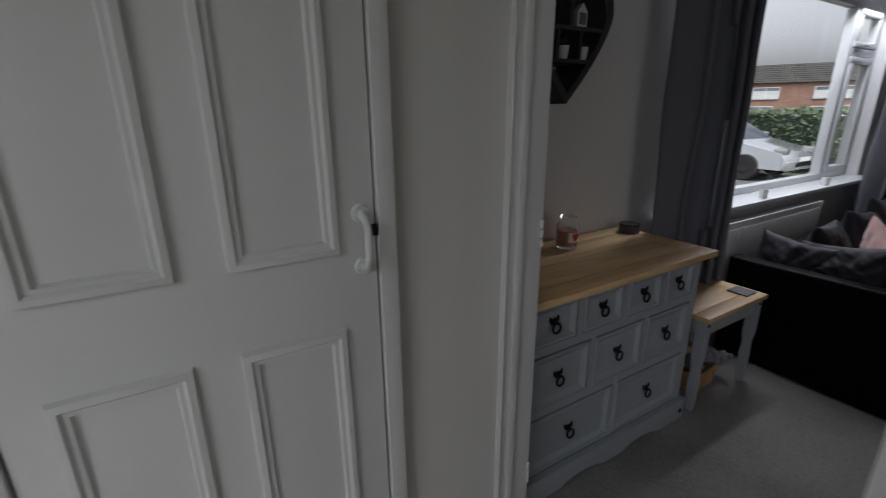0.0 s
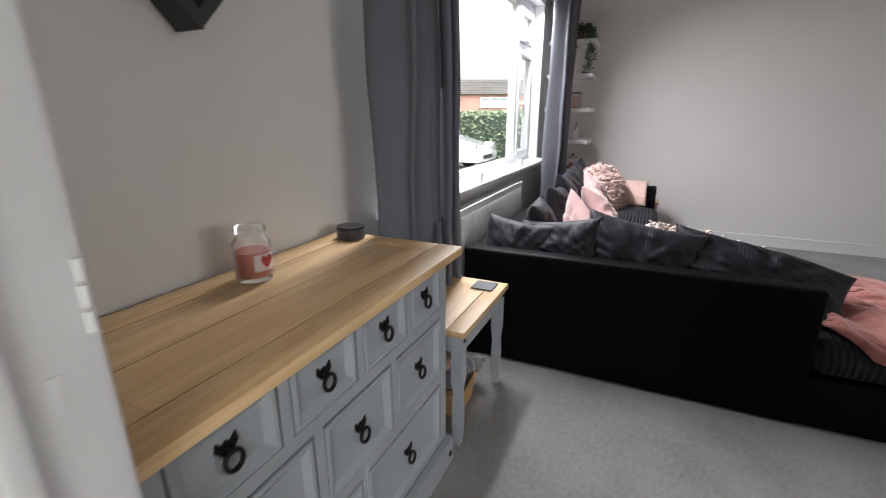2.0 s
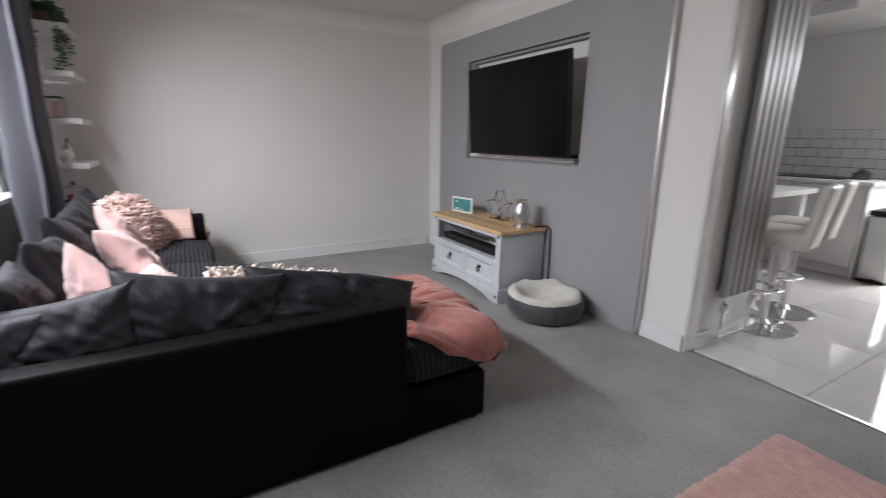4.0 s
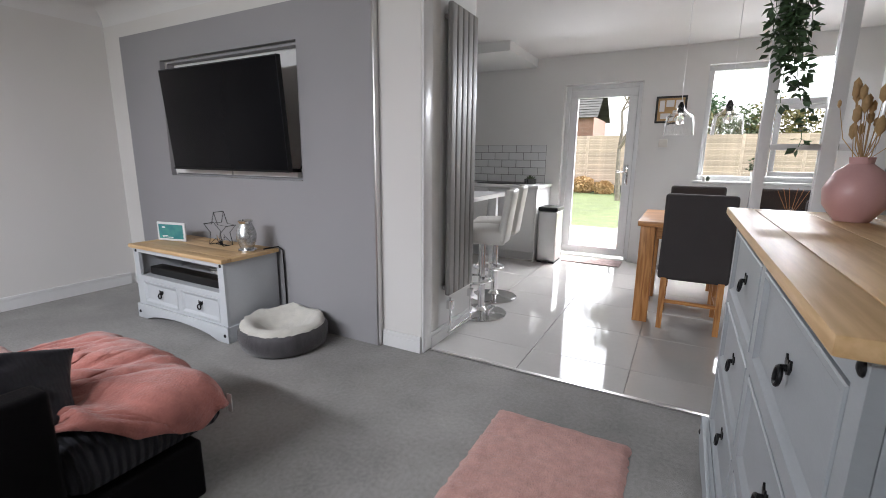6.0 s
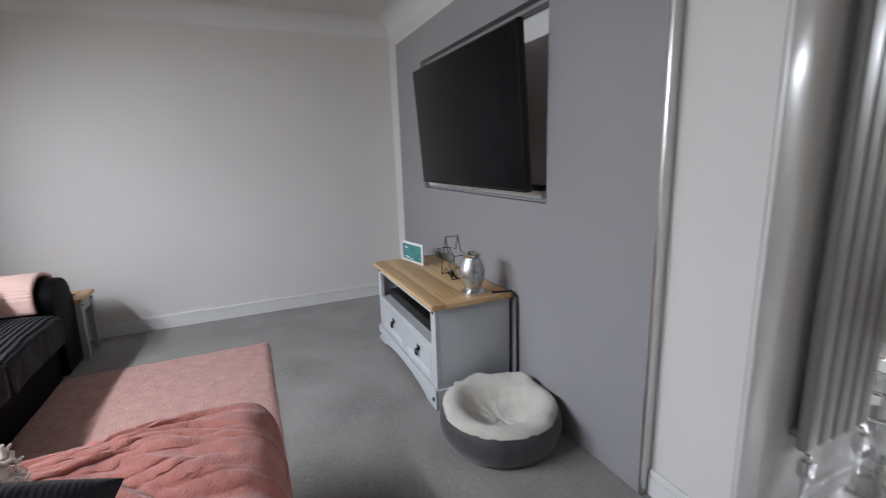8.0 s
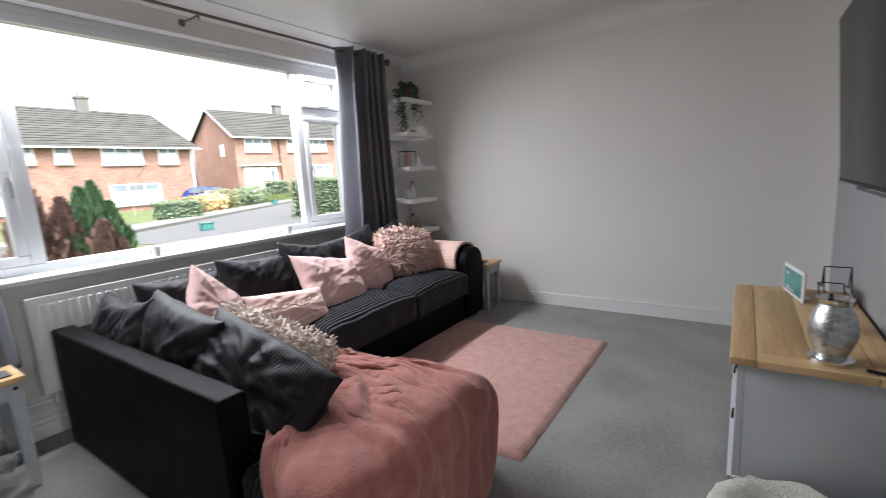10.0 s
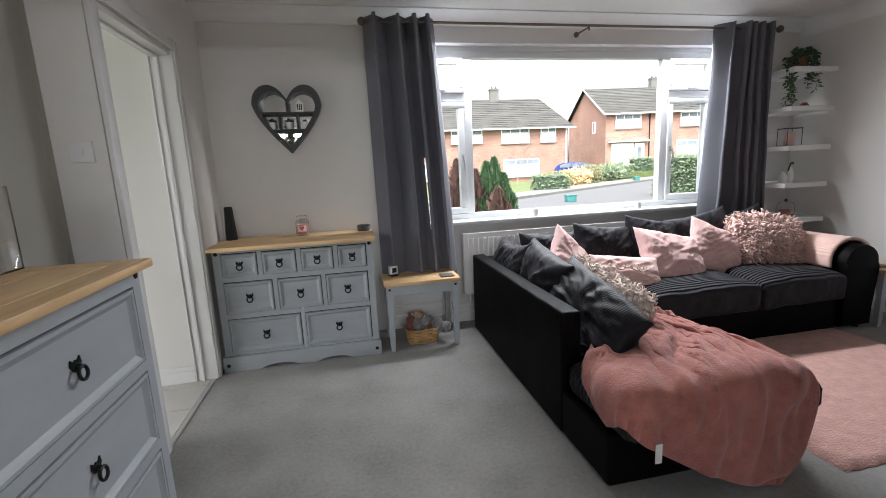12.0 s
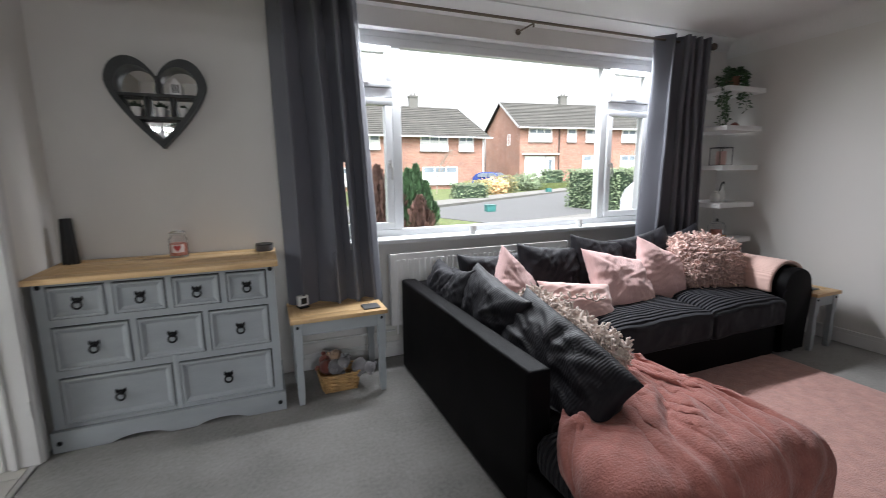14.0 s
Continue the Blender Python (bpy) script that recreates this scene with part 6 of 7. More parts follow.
for k in range(22):
    a = rng.uniform(0, 6.28)
    e = Vector((0.11 * math.cos(a) * rng.random(), 0.11 * math.sin(a) * rng.random(), rng.uniform(0.28, 0.42)))
    tube(bm, [Vector((0, 0, 0.18)), e * 0.7, e], [0.0015, 0.0015, 0.001], 4)
    bmesh.ops.create_icosphere(bm, subdivisions=1, radius=rng.uniform(0.008, 0.02), matrix=Matrix.Translation(e) @ Matrix.Diagonal((0.7, 0.7, 1.6, 1)))
part("dried_stems", bm, STRAW, pv, "dried cream and green stems")
gl = thing("ivy_garland", pose(0, 0, 0), "long trailing ivy garland hung on the glazed screen", "garland")
bm = bmesh.new()
rng = random.Random(11)
for k in range(13):
    vine(bm, (0.90 + 0.13 * rng.random(), -2.02 + 0.03 * rng.random(), 2.12 - 0.12 * rng.random()), rng.randint(12, 25), rng, 0.032, 0.013, 0.042)
vine(bm, (1.04, -2.0, 1.95), 9, rng, 0.03, 0.02, 0.05)
part("foliage", bm, LEAF, gl, "dark green ivy leaves", smooth=0)


# ---- kitchen ----
vr = thing("vertical_radiator", pose(0, 0, 0), "tall pale grey vertical column radiator", "radiator")
RGREY = mat("taupe_radiator_paint", (0.27, 0.26, 0.248), rough=0.42, var=0.02, bump=0)
for k in range(5):
    y = -2.28 - k * 0.076
    part("column", B(2.588, 2.624, y - 0.072, y, 0.32, 2.14, 0.016, 4), RGREY, vr)
for z in (0.37, 2.06):
    part("header", B(2.6245, 2.648, -2.64, -2.29, z - 0.015, z + 0.015, 0.006), RGREY, vr)
for y in (-2.32, -2.65):
    part("valve", bx(cyl(bmesh.new(), (2.60, y, 0.12), (2.60, y, 0.30), 0.009, n=12), 2.58, 2.62, y - 0.02, y + 0.02, 0.22, 0.28, 0.006), CHROME, vr, "chrome valve")
solo("heating_pipe", tube(bmesh.new(), [(2.60, -2.32, 0.122), (2.60, -2.32, 0.05), (2.62, -2.33, 0.04), (2.62, -2.65, 0.04), (2.60, -2.65, 0.05), (2.60, -2.65, 0.122)], 0.008, 10), CHROME, "chrome heating pipe along the skirting", "pipe")


def bar_stool(m):
    ob = thing("bar_stool", m, "white faux leather bar stool on a chrome pedestal", "bar stool", "bar stools")
    part("base", lathe(bmesh.new(), [(0.0, 0), (0.205, 0), (0.208, 0.008), (0.15, 0.02), (0.05, 0.035), (0.03, 0.06), (0.0, 0.06)], n=40), CHROME, ob)
    part("stem", cyl(bmesh.new(), (0, 0, 0.05), (0, 0, 0.60), 0.028, 0.026, 20), CHROME, ob)
    part("foot_ring", tube(bmesh.new(), [(0.13 * math.cos(a), 0.13 * math.sin(a) + 0.05, 0.28) for a in [2 * math.pi * k / 20 for k in range(20)]], 0.010, 8, closed=True), CHROME, ob)
    part("seat", soft_box(-0.20, 0.20, -0.19, 0.20, 0.60, 0.70, 0.035, 0.02, 3, wob=0.003), WHITE_LEATHER, ob, smooth=70)
    bm = bmesh.new()
    sheet(bm, 14, 18, lambda a, b: Vector(((a - 0.5) * (0.40 - 0.05 * b), -0.185 - 0.055 * b + 0.03 * (2 * a - 1) ** 2, 0.62 + 0.38 * b + 0.003 * math.sin(b * 20))))
    back = part("backrest", bm, WHITE_LEATHER, ob, smooth=80)
    s = back.modifiers.new("padding", "SOLIDIFY")
    s.thickness, s.offset = 0.05, 0.0
    return ob


st = bar_stool(pose(2.625, -2.91, 0, 0, 0, -75))
copy_thing(st, pose(2.70, -3.37, 0, 0, 0, -75))
bar = thing("breakfast_bar", pose(0, 0, 0), "white breakfast bar with a pale worktop", "breakfast bar")
part("worktop", B(2.84, 3.55, -3.95, -2.76, 0.86, 0.90, 0.005), GLOSS, bar)
part("panel", B(3.2, 3.24, -3.9, -2.78, 0.0, 0.859), SATIN, bar)
part("leg", B(2.90, 2.96, -3.92, -3.86, 0, 0.859, 0.004), SATIN, bar)
for k, x0 in enumerate((2.82, 3.42, 4.02, 4.62)):
    cu = thing("kitchen_cabinet", pose(x0, -4.90, 0), "white handleless kitchen base cabinet", "cabinet", "kitchen base cabinets")
    part("body", B(0, 0.598, -0.59, -0.022, 0.10, 0.875), SATIN, cu)
    part("door", B(0.003, 0.595, -0.02, 0.0, 0.11, 0.865, 0.003), SATIN, cu)
    part("kickboard", B(0.0, 0.598, -0.08, -0.06, 0, 0.098), SATIN, cu)
solo("end_panel", B(2.80, 2.818, -5.49, -4.895, 0, 0.875, 0.002), SATIN, "white end panel of the kitchen run", "end panel")
solo("worktop", B(2.78, 5.2, -5.498, -4.87, 0.878, 0.918, 0.006), GLOSS, "pale gloss worktop along the kitchen wall", "worktop")
solo("hob", B(3.05, 3.6, -5.35, -4.95, 0.919, 0.925, 0.002), SCREEN, "black glass hob in the worktop", "hob")
fp = thing("small_plant", pose(2.98, -5.20, 0.918), "small green plant in a square glass pot", "potted plant")
part("pot", B(-0.06, 0.06, -0.06, 0.06, 0, 0.065, 0.004), SMOKED, fp)
bm = bmesh.new()
rng = random.Random(8)
for k in range(60):
    a, t = rng.uniform(0, 6.28), rng.uniform(0, 1.3)
    d = Vector((math.sin(t) * math.cos(a), math.sin(t) * math.sin(a), math.cos(t) * 0.7)) * rng.uniform(0.04, 0.08)
    tube(bm, [Vector((d.x * 0.4, d.y * 0.4, 0.06)), Vector((d.x, d.y, 0.06 + d.z))], [0.006, 0.001], 4)
part("leaves", bm, HEDGE, fp)
bn = thing("pedal_bin", pose(2.66, -5.06, 0, 0, 0, 0), "steel pedal bin with a black lid", "bin")
part("body", B(-0.11, 0.11, -0.15, 0.15, 0.02, 0.62, 0.02, 3), STEEL, bn)
part("lid", B(-0.115, 0.115, -0.155, 0.155, 0.622, 0.67, 0.015, 3), BLACK_PLASTIC, bn, "black lid")
part("base", B(-0.105, 0.105, -0.145, 0.145, 0.0, 0.019), BLACK_PLASTIC, bn)
part("pedal", B(-0.04, 0.04, 0.151, 0.20, 0.01, 0.022, 0.004), BLACK_PLASTIC, bn)
solo("door_mat", B(1.85, 2.52, -5.44, -5.12, 0.0, 0.012, 0.004), MAT_CLOTH, "faded patterned mat inside the garden door", "door mat")

# table and chairs
dt = thing("dining_table", pose(0, 0, 0), "chunky honey oak dining table", "dining table")
part("tabletop", B(-0.05, 1.555, -4.23, -3.33, 0.745, 0.785, 0.006), OAK_X, dt)
for a, c, e, f in ((0.08, 1.42, -3.40, -3.375), (0.08, 1.42, -4.185, -4.16)):
    part("apron", B(a, c, e, f, 0.655, 0.744), OAK_X, dt)
for x in (-0.03, 1.43):
    for y in (-4.21, -3.46):
        part("leg", B(x, x + 0.105, y, y + 0.105, 0, 0.744, 0.006), OAK, dt)


def dining_chair(m):
    ob = thing("dining_chair", m, "charcoal upholstered high-back dining chair with oak legs", "dining chair", "chairs round the dining table")
    part("backrest", soft_box(-0.225, 0.225, 0.17, 0.245, 0.37, 0.995, 0.03, 0.0, 5, wob=0.003), CHARCOAL_CLOTH, ob, smooth=70)
    part("seat", soft_box(-0.225, 0.225, -0.24, 0.168, 0.40, 0.49, 0.03, 0.02, 6, wob=0.003), CHARCOAL_CLOTH, ob, smooth=70)
    for x in (-0.20, 0.165):
        for y in (-0.22, 0.20):
            bm = bmesh.new()
            k = 0.035 if y > 0 else 0.0
            lo = [(x + a * 0.035, y + b * 0.035 + k, 0) for a, b in ((0, 0), (1, 0), (1, 1), (0, 1))]
            hi = [(x + a * 0.04 - 0.002, y + b * 0.04 - 0.002, 0.41) for a, b in ((0, 0), (1, 0), (1, 1), (0, 1))]
            va, vb = [bm.verts.new(p) for p in lo], [bm.verts.new(p) for p in hi]
            for i in range(4):
                bm.faces.new((va[i], va[(i + 1) % 4], vb[(i + 1) % 4], vb[i]))
            bm.faces.new(va[::-1])
            bm.faces.new(vb)
            part("leg", bm, OAK, ob, smooth=20)
    part("stretcher", B(-0.17, 0.17, 0.215, 0.235, 0.19, 0.215), OAK_X, ob)
    for x in (-0.19, 0.172):
        part("stretcher", B(x, x + 0.02, -0.19, 0.21, 0.15, 0.175), OAK_X, ob)
    return ob


ch = dining_chair(pose(1.16, -3.55, 0))
copy_thing(ch, pose(0.38, -3.52, 0, 0, 0, 4))
copy_thing(ch, pose(1.16, -4.32, 0, 0, 0, 180))
copy_thing(ch, pose(0.55, -4.30, 0, 0, 0, 178))
solo("place_mat", B(0.95, 1.3, -3.78, -3.5, 0.785, 0.788), BIN_GREEN, "dark teal place mat on the dining table", "place mat")

rdf = thing("reed_diffuser", pose(0.52, -4.15, 0.785), "glass reed diffuser with brown reeds on the dining table", "diffuser")
part("bottle", lathe(bmesh.new(), [(0.0, 0), (0.035, 0), (0.037, 0.05), (0.015, 0.07), (0.015, 0.09), (0.012, 0.09), (0.012, 0.07), (0.033, 0.048), (0.031, 0.004), (0.0, 0.004)], n=22), GLASS, rdf)
for k in range(6):
    a = -0.5 + 0.2 * k
    part("reed", tube(bmesh.new(), [(0.01 * a, 0.004 * (k % 3 - 1), 0.006), (0.24 * math.sin(a * 0.9), 0.03 * (k % 3 - 1), 0.24 * math.cos(a * 0.9))], 0.002, 5), OAK, rdf)

# pendants over the table
for x in (1.36, 1.055):
    pl = thing("pendant_light", pose(x, -3.60, 0), "clear glass bell pendant over the dining table", "pendant light", "pendants over the table")
    part("flex", cyl(bmesh.new(), (0, 0, 1.64), (0, 0, CEIL), 0.002, n=6), WHITE_PLASTIC, pl)
    part("ceiling_rose", lathe(bmesh.new(), [(0.0, CEIL - 0.025), (0.04, CEIL - 0.025), (0.045, CEIL), (0.0, CEIL)], n=20), CHROME, pl)
    part("lamp_holder", lathe(bmesh.new(), [(0.0, 1.57), (0.02, 1.57), (0.022, 1.62), (0.01, 1.65), (0.0, 1.65)], n=16), BLACK_PLASTIC, pl, "black lamp holder")
    part("shade", lathe(bmesh.new(), [(0.022, 1.625), (0.027, 1.60), (0.05, 1.575), (0.09, 1.545), (0.098, 1.50), (0.102, 1.41), (0.099, 1.41), (0.095, 1.50), (0.087, 1.542), (0.048, 1.572), (0.024, 1.598), (0.019, 1.625)], n=36), GLASS, pl, "clear glass bell shade")
    part("bulb", lathe(bmesh.new(), [(0.012, 1.57), (0.018, 1.55), (0.03, 1.52), (0.026, 1.495), (0.0, 1.485)], n=18), GLASS, pl)
pic = thing("picture_frame", pose(1.50, -5.5, 1.78), "dark-framed multi-photo picture on the kitchen wall", "picture")
part("frame", frame_ring(bmesh.new(), -0.155, 0.155, -0.145, 0.145, 0.001, 0.022, 0.022, 0.003), CHARCOAL, pic)
part("board", B(-0.134, 0.134, 0.001, 0.012, -0.124, 0.124), STRAW, pic)
for a, b, c, d in ((-0.115, -0.045, 0.01, 0.10), (-0.03, 0.05, 0.03, 0.10), (0.065, 0.115, -0.02, 0.10), (-0.115, -0.02, -0.10, -0.01), (0.0, 0.10, -0.10, -0.04)):
    part("photo", B(a, b, 0.0125, 0.0145, c, d), CERAMIC, pic)
sp2 = thing("window_plant", pose(0.62, -5.50, 1.008), "small leafy plant in a grey pot on the kitchen window board", "potted plant")
part("pot", lathe(bmesh.new(), [(0.0, 0), (0.05, 0), (0.06, 0.11), (0.054, 0.11), (0.045, 0.01), (0.0, 0.01)], n=22), STEEL, sp2)
bm = bmesh.new()
for k in range(14):
    vine(bm, (0.62 - 0.62 + rng.uniform(-0.06, 0.06), rng.uniform(-0.04, 0.04), rng.uniform(0.14, 0.24)), 3, rng, 0.02, 0.02, 0.05)
for k in range(8):
    tube(bm, [(0, 0, 0.09), (rng.uniform(-0.05, 0.05), rng.uniform(-0.03, 0.03), 0.22)], 0.002, 4)
part("leaves", bm, HEDGE, sp2, smooth=0)
for k, x in enumerate((1.10, 1.06)):
    solo("ornament", lathe(bmesh.new(), [(0.0, 0), (0.015, 0), (0.02, 0.03), (0.012, 0.05), (0.0, 0.055)], n=14), (CERAMIC, SUCCULENT)[k], "tiny ornament on the kitchen window board", "ornament", m=pose(x, -5.48, 1.008))


# ---- outdoors: one ground, road, houses, hedges ----
GZ = -0.22
gbm = bmesh.new()
for x0, x1, y0, y1 in ((-300, 300, 1.72, 400), (-300, 300, -400, -5.78), (-300, -1.46, -5.78, 1.72), (6.12, 300, -5.78, 1.72)):
    gbm.faces.new([gbm.verts.new(p) for p in ((x0, y0, GZ), (x1, y0, GZ), (x1, y1, GZ), (x0, y1, GZ))])
setting("ground", gbm, GRASS, "damp grass and verges round the houses", smooth=0)


def slab(name, pts, z0, z1, material, label):
    bm = prism(bmesh.new(), pts, z0, z1, 2)
    return setting(name, bm, material, label, smooth=0)


slab("road", [(-60, 9.5), (7.6, 12.9), (8.3, 10.4), (14.6, 12.2), (60, 25), (60, 52), (25.4, 28.3), (8.9, 16.8), (-60, 12.4)], GZ - 0.1, GZ + 0.02, ASPHALT, "grey asphalt residential road")
slab("pavement", [(-60, 12.5), (8.9, 16.9), (25.4, 28.4), (60, 52.2), (60, 55), (24.6, 30.2), (8.2, 18.9), (-60, 14.4)], GZ - 0.1, GZ + 0.13, PAVING, "concrete pavement with a raised kerb")
slab("pavement_driveway", [(9.6, 2.0), (13.9, 2.0), (14.2, 13.6), (9.2, 13.0)], GZ - 0.1, GZ + 0.015, PAVING, "concrete driveway beside the house")
slab("pavement_forecourt", [(1.0, 1.75), (7.6, 1.75), (7.6, 3.4), (1.0, 3.4)], GZ - 0.1, GZ + 0.015, PAVING, "concrete path below the window")


def foliage(bm, rng, centre, radii, n, leaf, squash=1.0, shell=0.55):
    """Many small leaf clumps scattered through a rounded volume with gaps."""
    c, r = Vector(centre), Vector(radii)
    for _ in range(n):
        d = Vector((rng.gauss(0, 1), rng.gauss(0, 1), rng.gauss(0, 1))).normalized()
        k = shell + (1 - shell) * rng.random()
        p = c + Vector((d.x * r.x, d.y * r.y, d.z * r.z)) * k * (1 + 0.16 * noise.noise(d * 3 + c))
        s = Vector((rng.uniform(-1, 1), rng.uniform(-1, 1), rng.uniform(-1, 1))).normalized()
        t = s.orthogonal().normalized()
        ln = leaf * rng.uniform(0.6, 1.4)
        v = [bm.verts.new(p + s * ln), bm.verts.new(p + t * ln * 0.6), bm.verts.new(p - s * ln), bm.verts.new(p - t * ln * 0.6)]
        bm.faces.new(v)


def hedge(x0, x1, y0, y1, z1, material, label, seed, leaf=0.05, density=260):
    ob = thing("hedge", pose(0, 0, 0), label, "hedge")
    rng = random.Random(seed)
    inset = min(0.12, (x1 - x0) / 4, (y1 - y0) / 4)
    # Solid box added inside; its dark green stands for shade between the leaves.
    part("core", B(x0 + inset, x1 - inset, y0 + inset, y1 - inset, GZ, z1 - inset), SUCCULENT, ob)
    bm = bmesh.new()
    w, d, h = x1 - x0, y1 - y0, z1 - GZ
    areas = ((w * d, 2), (w * h, 1), (w * h, -1), (d * h, 0), (d * h, -3))
    for area, side in areas:
        for _ in range(int(area * density)):
            a, b, k = rng.random(), rng.random(), rng.uniform(-0.12, 0.03)
            p = {2: (x0 + a * w, y0 + b * d, z1 + k), 1: (x0 + a * w, y0 - k, GZ + b * h), -1: (x0 + a * w, y1 + k, GZ + b * h), 0: (x0 - k, y0 + a * d, GZ + b * h), -3: (x1 + k, y0 + a * d, GZ + b * h)}[side]
            p = Vector(p) + Vector((0, 0, 0.1 * noise.noise(Vector(p) * 0.9)))
            s = Vector((rng.uniform(-1, 1), rng.uniform(-1, 1), rng.uniform(-1, 1))).normalized()
            t = s.orthogonal().normalized()
            ln = leaf * rng.uniform(0.6, 1.5)
            bm.faces.new([bm.verts.new(p + s * ln), bm.verts.new(p + t * ln * 0.6), bm.verts.new(p - s * ln), bm.verts.new(p - t * ln * 0.6)])
    tagged(part("leaves", bm, material, ob, smooth=0), kind="stuff")
    return ob


def shrub(centre, radii, material, label, seed, n=1600, leaf=0.06, cat="shrub", stem=True):
    ob = thing("shrub", pose(centre[0], centre[1], GZ), label, cat)
    rng = random.Random(seed)
    bm = bmesh.new()
    foliage(bm, rng, (0, 0, centre[2] - GZ), radii, n, leaf, shell=0.35)
    tagged(part("crown", bm, material, ob, smooth=0), kind="stuff")
    part("stem", tube(bmesh.new(), [(0, 0, -0.02), (0.03, 0, max(0.1, centre[2] - GZ - radii[2] * 0.4))], [0.06, 0.03], 7), BARK, ob)
    return ob


def conifer(x, y, h, r, material, label, seed, n=2600):
    ob = thing("conifer", pose(x, y, GZ), label, "conifer", "conifers by the road")
    rng = random.Random(seed)
    bm = bmesh.new()
    for _ in range(n):
        k = rng.random() ** 1.3
        a = rng.uniform(0, 6.28)
        rr = r * (1 - k) ** 0.7 * rng.uniform(0.4, 1.2) * (1 + 0.25 * math.sin(3 * a + 9 * k))
        p = Vector((rr * math.cos(a), rr * math.sin(a), 0.12 + k * h))
        s = Vector((math.cos(a) * 0.6, math.sin(a) * 0.6, 1.0)).normalized()
        t = s.cross(Vector((math.sin(a * 7), math.cos(a * 5), 0.3))).normalized()
        ln = 0.10 * rng.uniform(0.6, 1.5)
        bm.faces.new([bm.verts.new(p + s * ln), bm.verts.new(p + t * ln * 0.5), bm.verts.new(p - s * ln), bm.verts.new(p - t * ln * 0.5)])
    tagged(part("crown", bm, material, ob, smooth=0), kind="stuff")
    part("trunk", tube(bmesh.new(), [(0, 0, -0.02), (0, 0, h * 0.9)], [0.07, 0.015], 7), BARK, ob)
    return ob


hedge(14.3, 15.6, 3.2, 14.7, 1.42, HEDGE, "tall clipped green hedge beside the driveway", 1)
for k, (x, y, h, r, mt) in enumerate(((4.75, 10.2, 1.6, 0.42, RUST_LEAF), (5.35, 10.5, 1.3, 0.36, RUST_LEAF), (5.7, 10.5, 1.5, 0.38, CONIFER), (6.0, 10.7, 1.62, 0.36, CONIFER), (6.35, 10.9, 1.15, 0.34, CONIFER), (5.9, 10.1, 0.75, 0.32, RUST_LEAF))):
    conifer(x, y, h, r, mt, ("russet" if mt is RUST_LEAF else "dark green") + " columnar conifer at the garden edge", 20 + k)
hedge(11.9, 14.0, 21.3, 22.1, 0.75, HEDGE, "low dark green hedge in front of the brick houses", 2, 0.06, 150)
for k, (x, y, z, rx, rz, mt) in enumerate(((15.5, 26, 0.25, 1.4, 0.7, YELLOW_LEAF), (17.5, 27.2, 0.3, 1.3, 0.8, STRAW), (19.2, 28.5, 0.35, 1.2, 0.9, YELLOW_LEAF), (22.5, 31, 0.5, 1.6, 0.9, HEDGE), (24.2, 32.5, 0.55, 1.5, 0.9, HEDGE))):
    shrub((x, y, z), (rx, rx * 0.7, rz), mt, "loose garden shrub in front of the brick houses", 40 + k, 1100, 0.10)
hedge(26.3, 28.4, 33.2, 34.2, 1.55, HEDGE, "clipped hedge in front of the brick house", 3, 0.08, 90)


def house_window(parent, x, z, w, h, y, lights=2):
    win = part("window", frame_ring(bmesh.new(), x, x + w, z, z + h, y - 0.05, y + 0.02, 0.09, 0), UPVC, parent, "white framed window")
    part("glass", B(x + 0.09, x + w - 0.09, y - 0.01, y + 0.01, z + 0.09, z + h - 0.09), WIN_DARK, win)
    part("net_curtain", B(x + 0.12, x + w - 0.12, y - 0.018, y - 0.012, z + 0.12, z + h - 0.09 - 0.25 * h), NET, win)
    for k in range(1, lights):
        part("mullion", B(x + w * k / lights - 0.04, x + w * k / lights + 0.04, y - 0.045, y - 0.02, z + 0.09, z + h - 0.09), UPVC, win)
    part("sill", B(x - 0.05, x + w + 0.05, y - 0.12, y, z - 0.07, z - 0.001), PAVING, win)


def roof_rows(bm, a0, a1, b0, b1, rows, lift=0.05):
    """Overlapping courses of tiles between an eave (a0-a1) and a ridge (b0-b1)."""
    a0, a1, b0, b1 = map(Vector, (a0, a1, b0, b1))
    nrm = (a1 - a0).cross(b0 - a0).normalized()
    if nrm.z < 0:
        nrm = -nrm
    for k in range(rows):
        t0, t1 = k / rows, (k + 1.15) / rows
        p = [a0.lerp(b0, t0) + nrm * lift, a1.lerp(b1, t0) + nrm * lift, a1.lerp(b1, min(t1, 1)) + nrm * 0.01, a0.lerp(b0, min(t1, 1)) + nrm * 0.01]
        q = [v + nrm * -0.06 for v in p[:2]]
        v = [bm.verts.new(c) for c in p]
        w = [bm.verts.new(c) for c in q]
        bm.faces.new(v)
        bm.faces.new((w[0], w[1], v[1], v[0]))


def chimney(parent, x, y, z):
    bm = B(x - 0.45, x + 0.45, y - 0.35, y + 0.35, z - 1.2, z + 0.7)
    bx(bm, x - 0.52, x + 0.52, y - 0.42, y + 0.42, z + 0.70, z + 0.85)
    for k in (-0.2, 0.2):
        cyl(bm, (x + k, y, z + 0.85), (x + k, y, z + 1.15), 0.12, 0.10, 10)
    part("chimney", bm, PAVING, parent, "buff brick chimney stack")


# pair of brick houses with a hipped roof
H1Y = 40.0
h1 = thing("house", pose(0, 0, GZ), "orange brick two-storey house with a grey hipped roof", "house")
part("wall", B(3.0, 23.5, H1Y, H1Y + 8, -0.3, 5.15), BRICK, h1)
rf = bmesh.new()
E0, R0 = 5.1, 8.45
roof_rows(rf, (2.5, H1Y - 0.5, E0), (24.0, H1Y - 0.5, E0), (6.5, H1Y + 4, R0), (22.2, H1Y + 4, R0), 16)
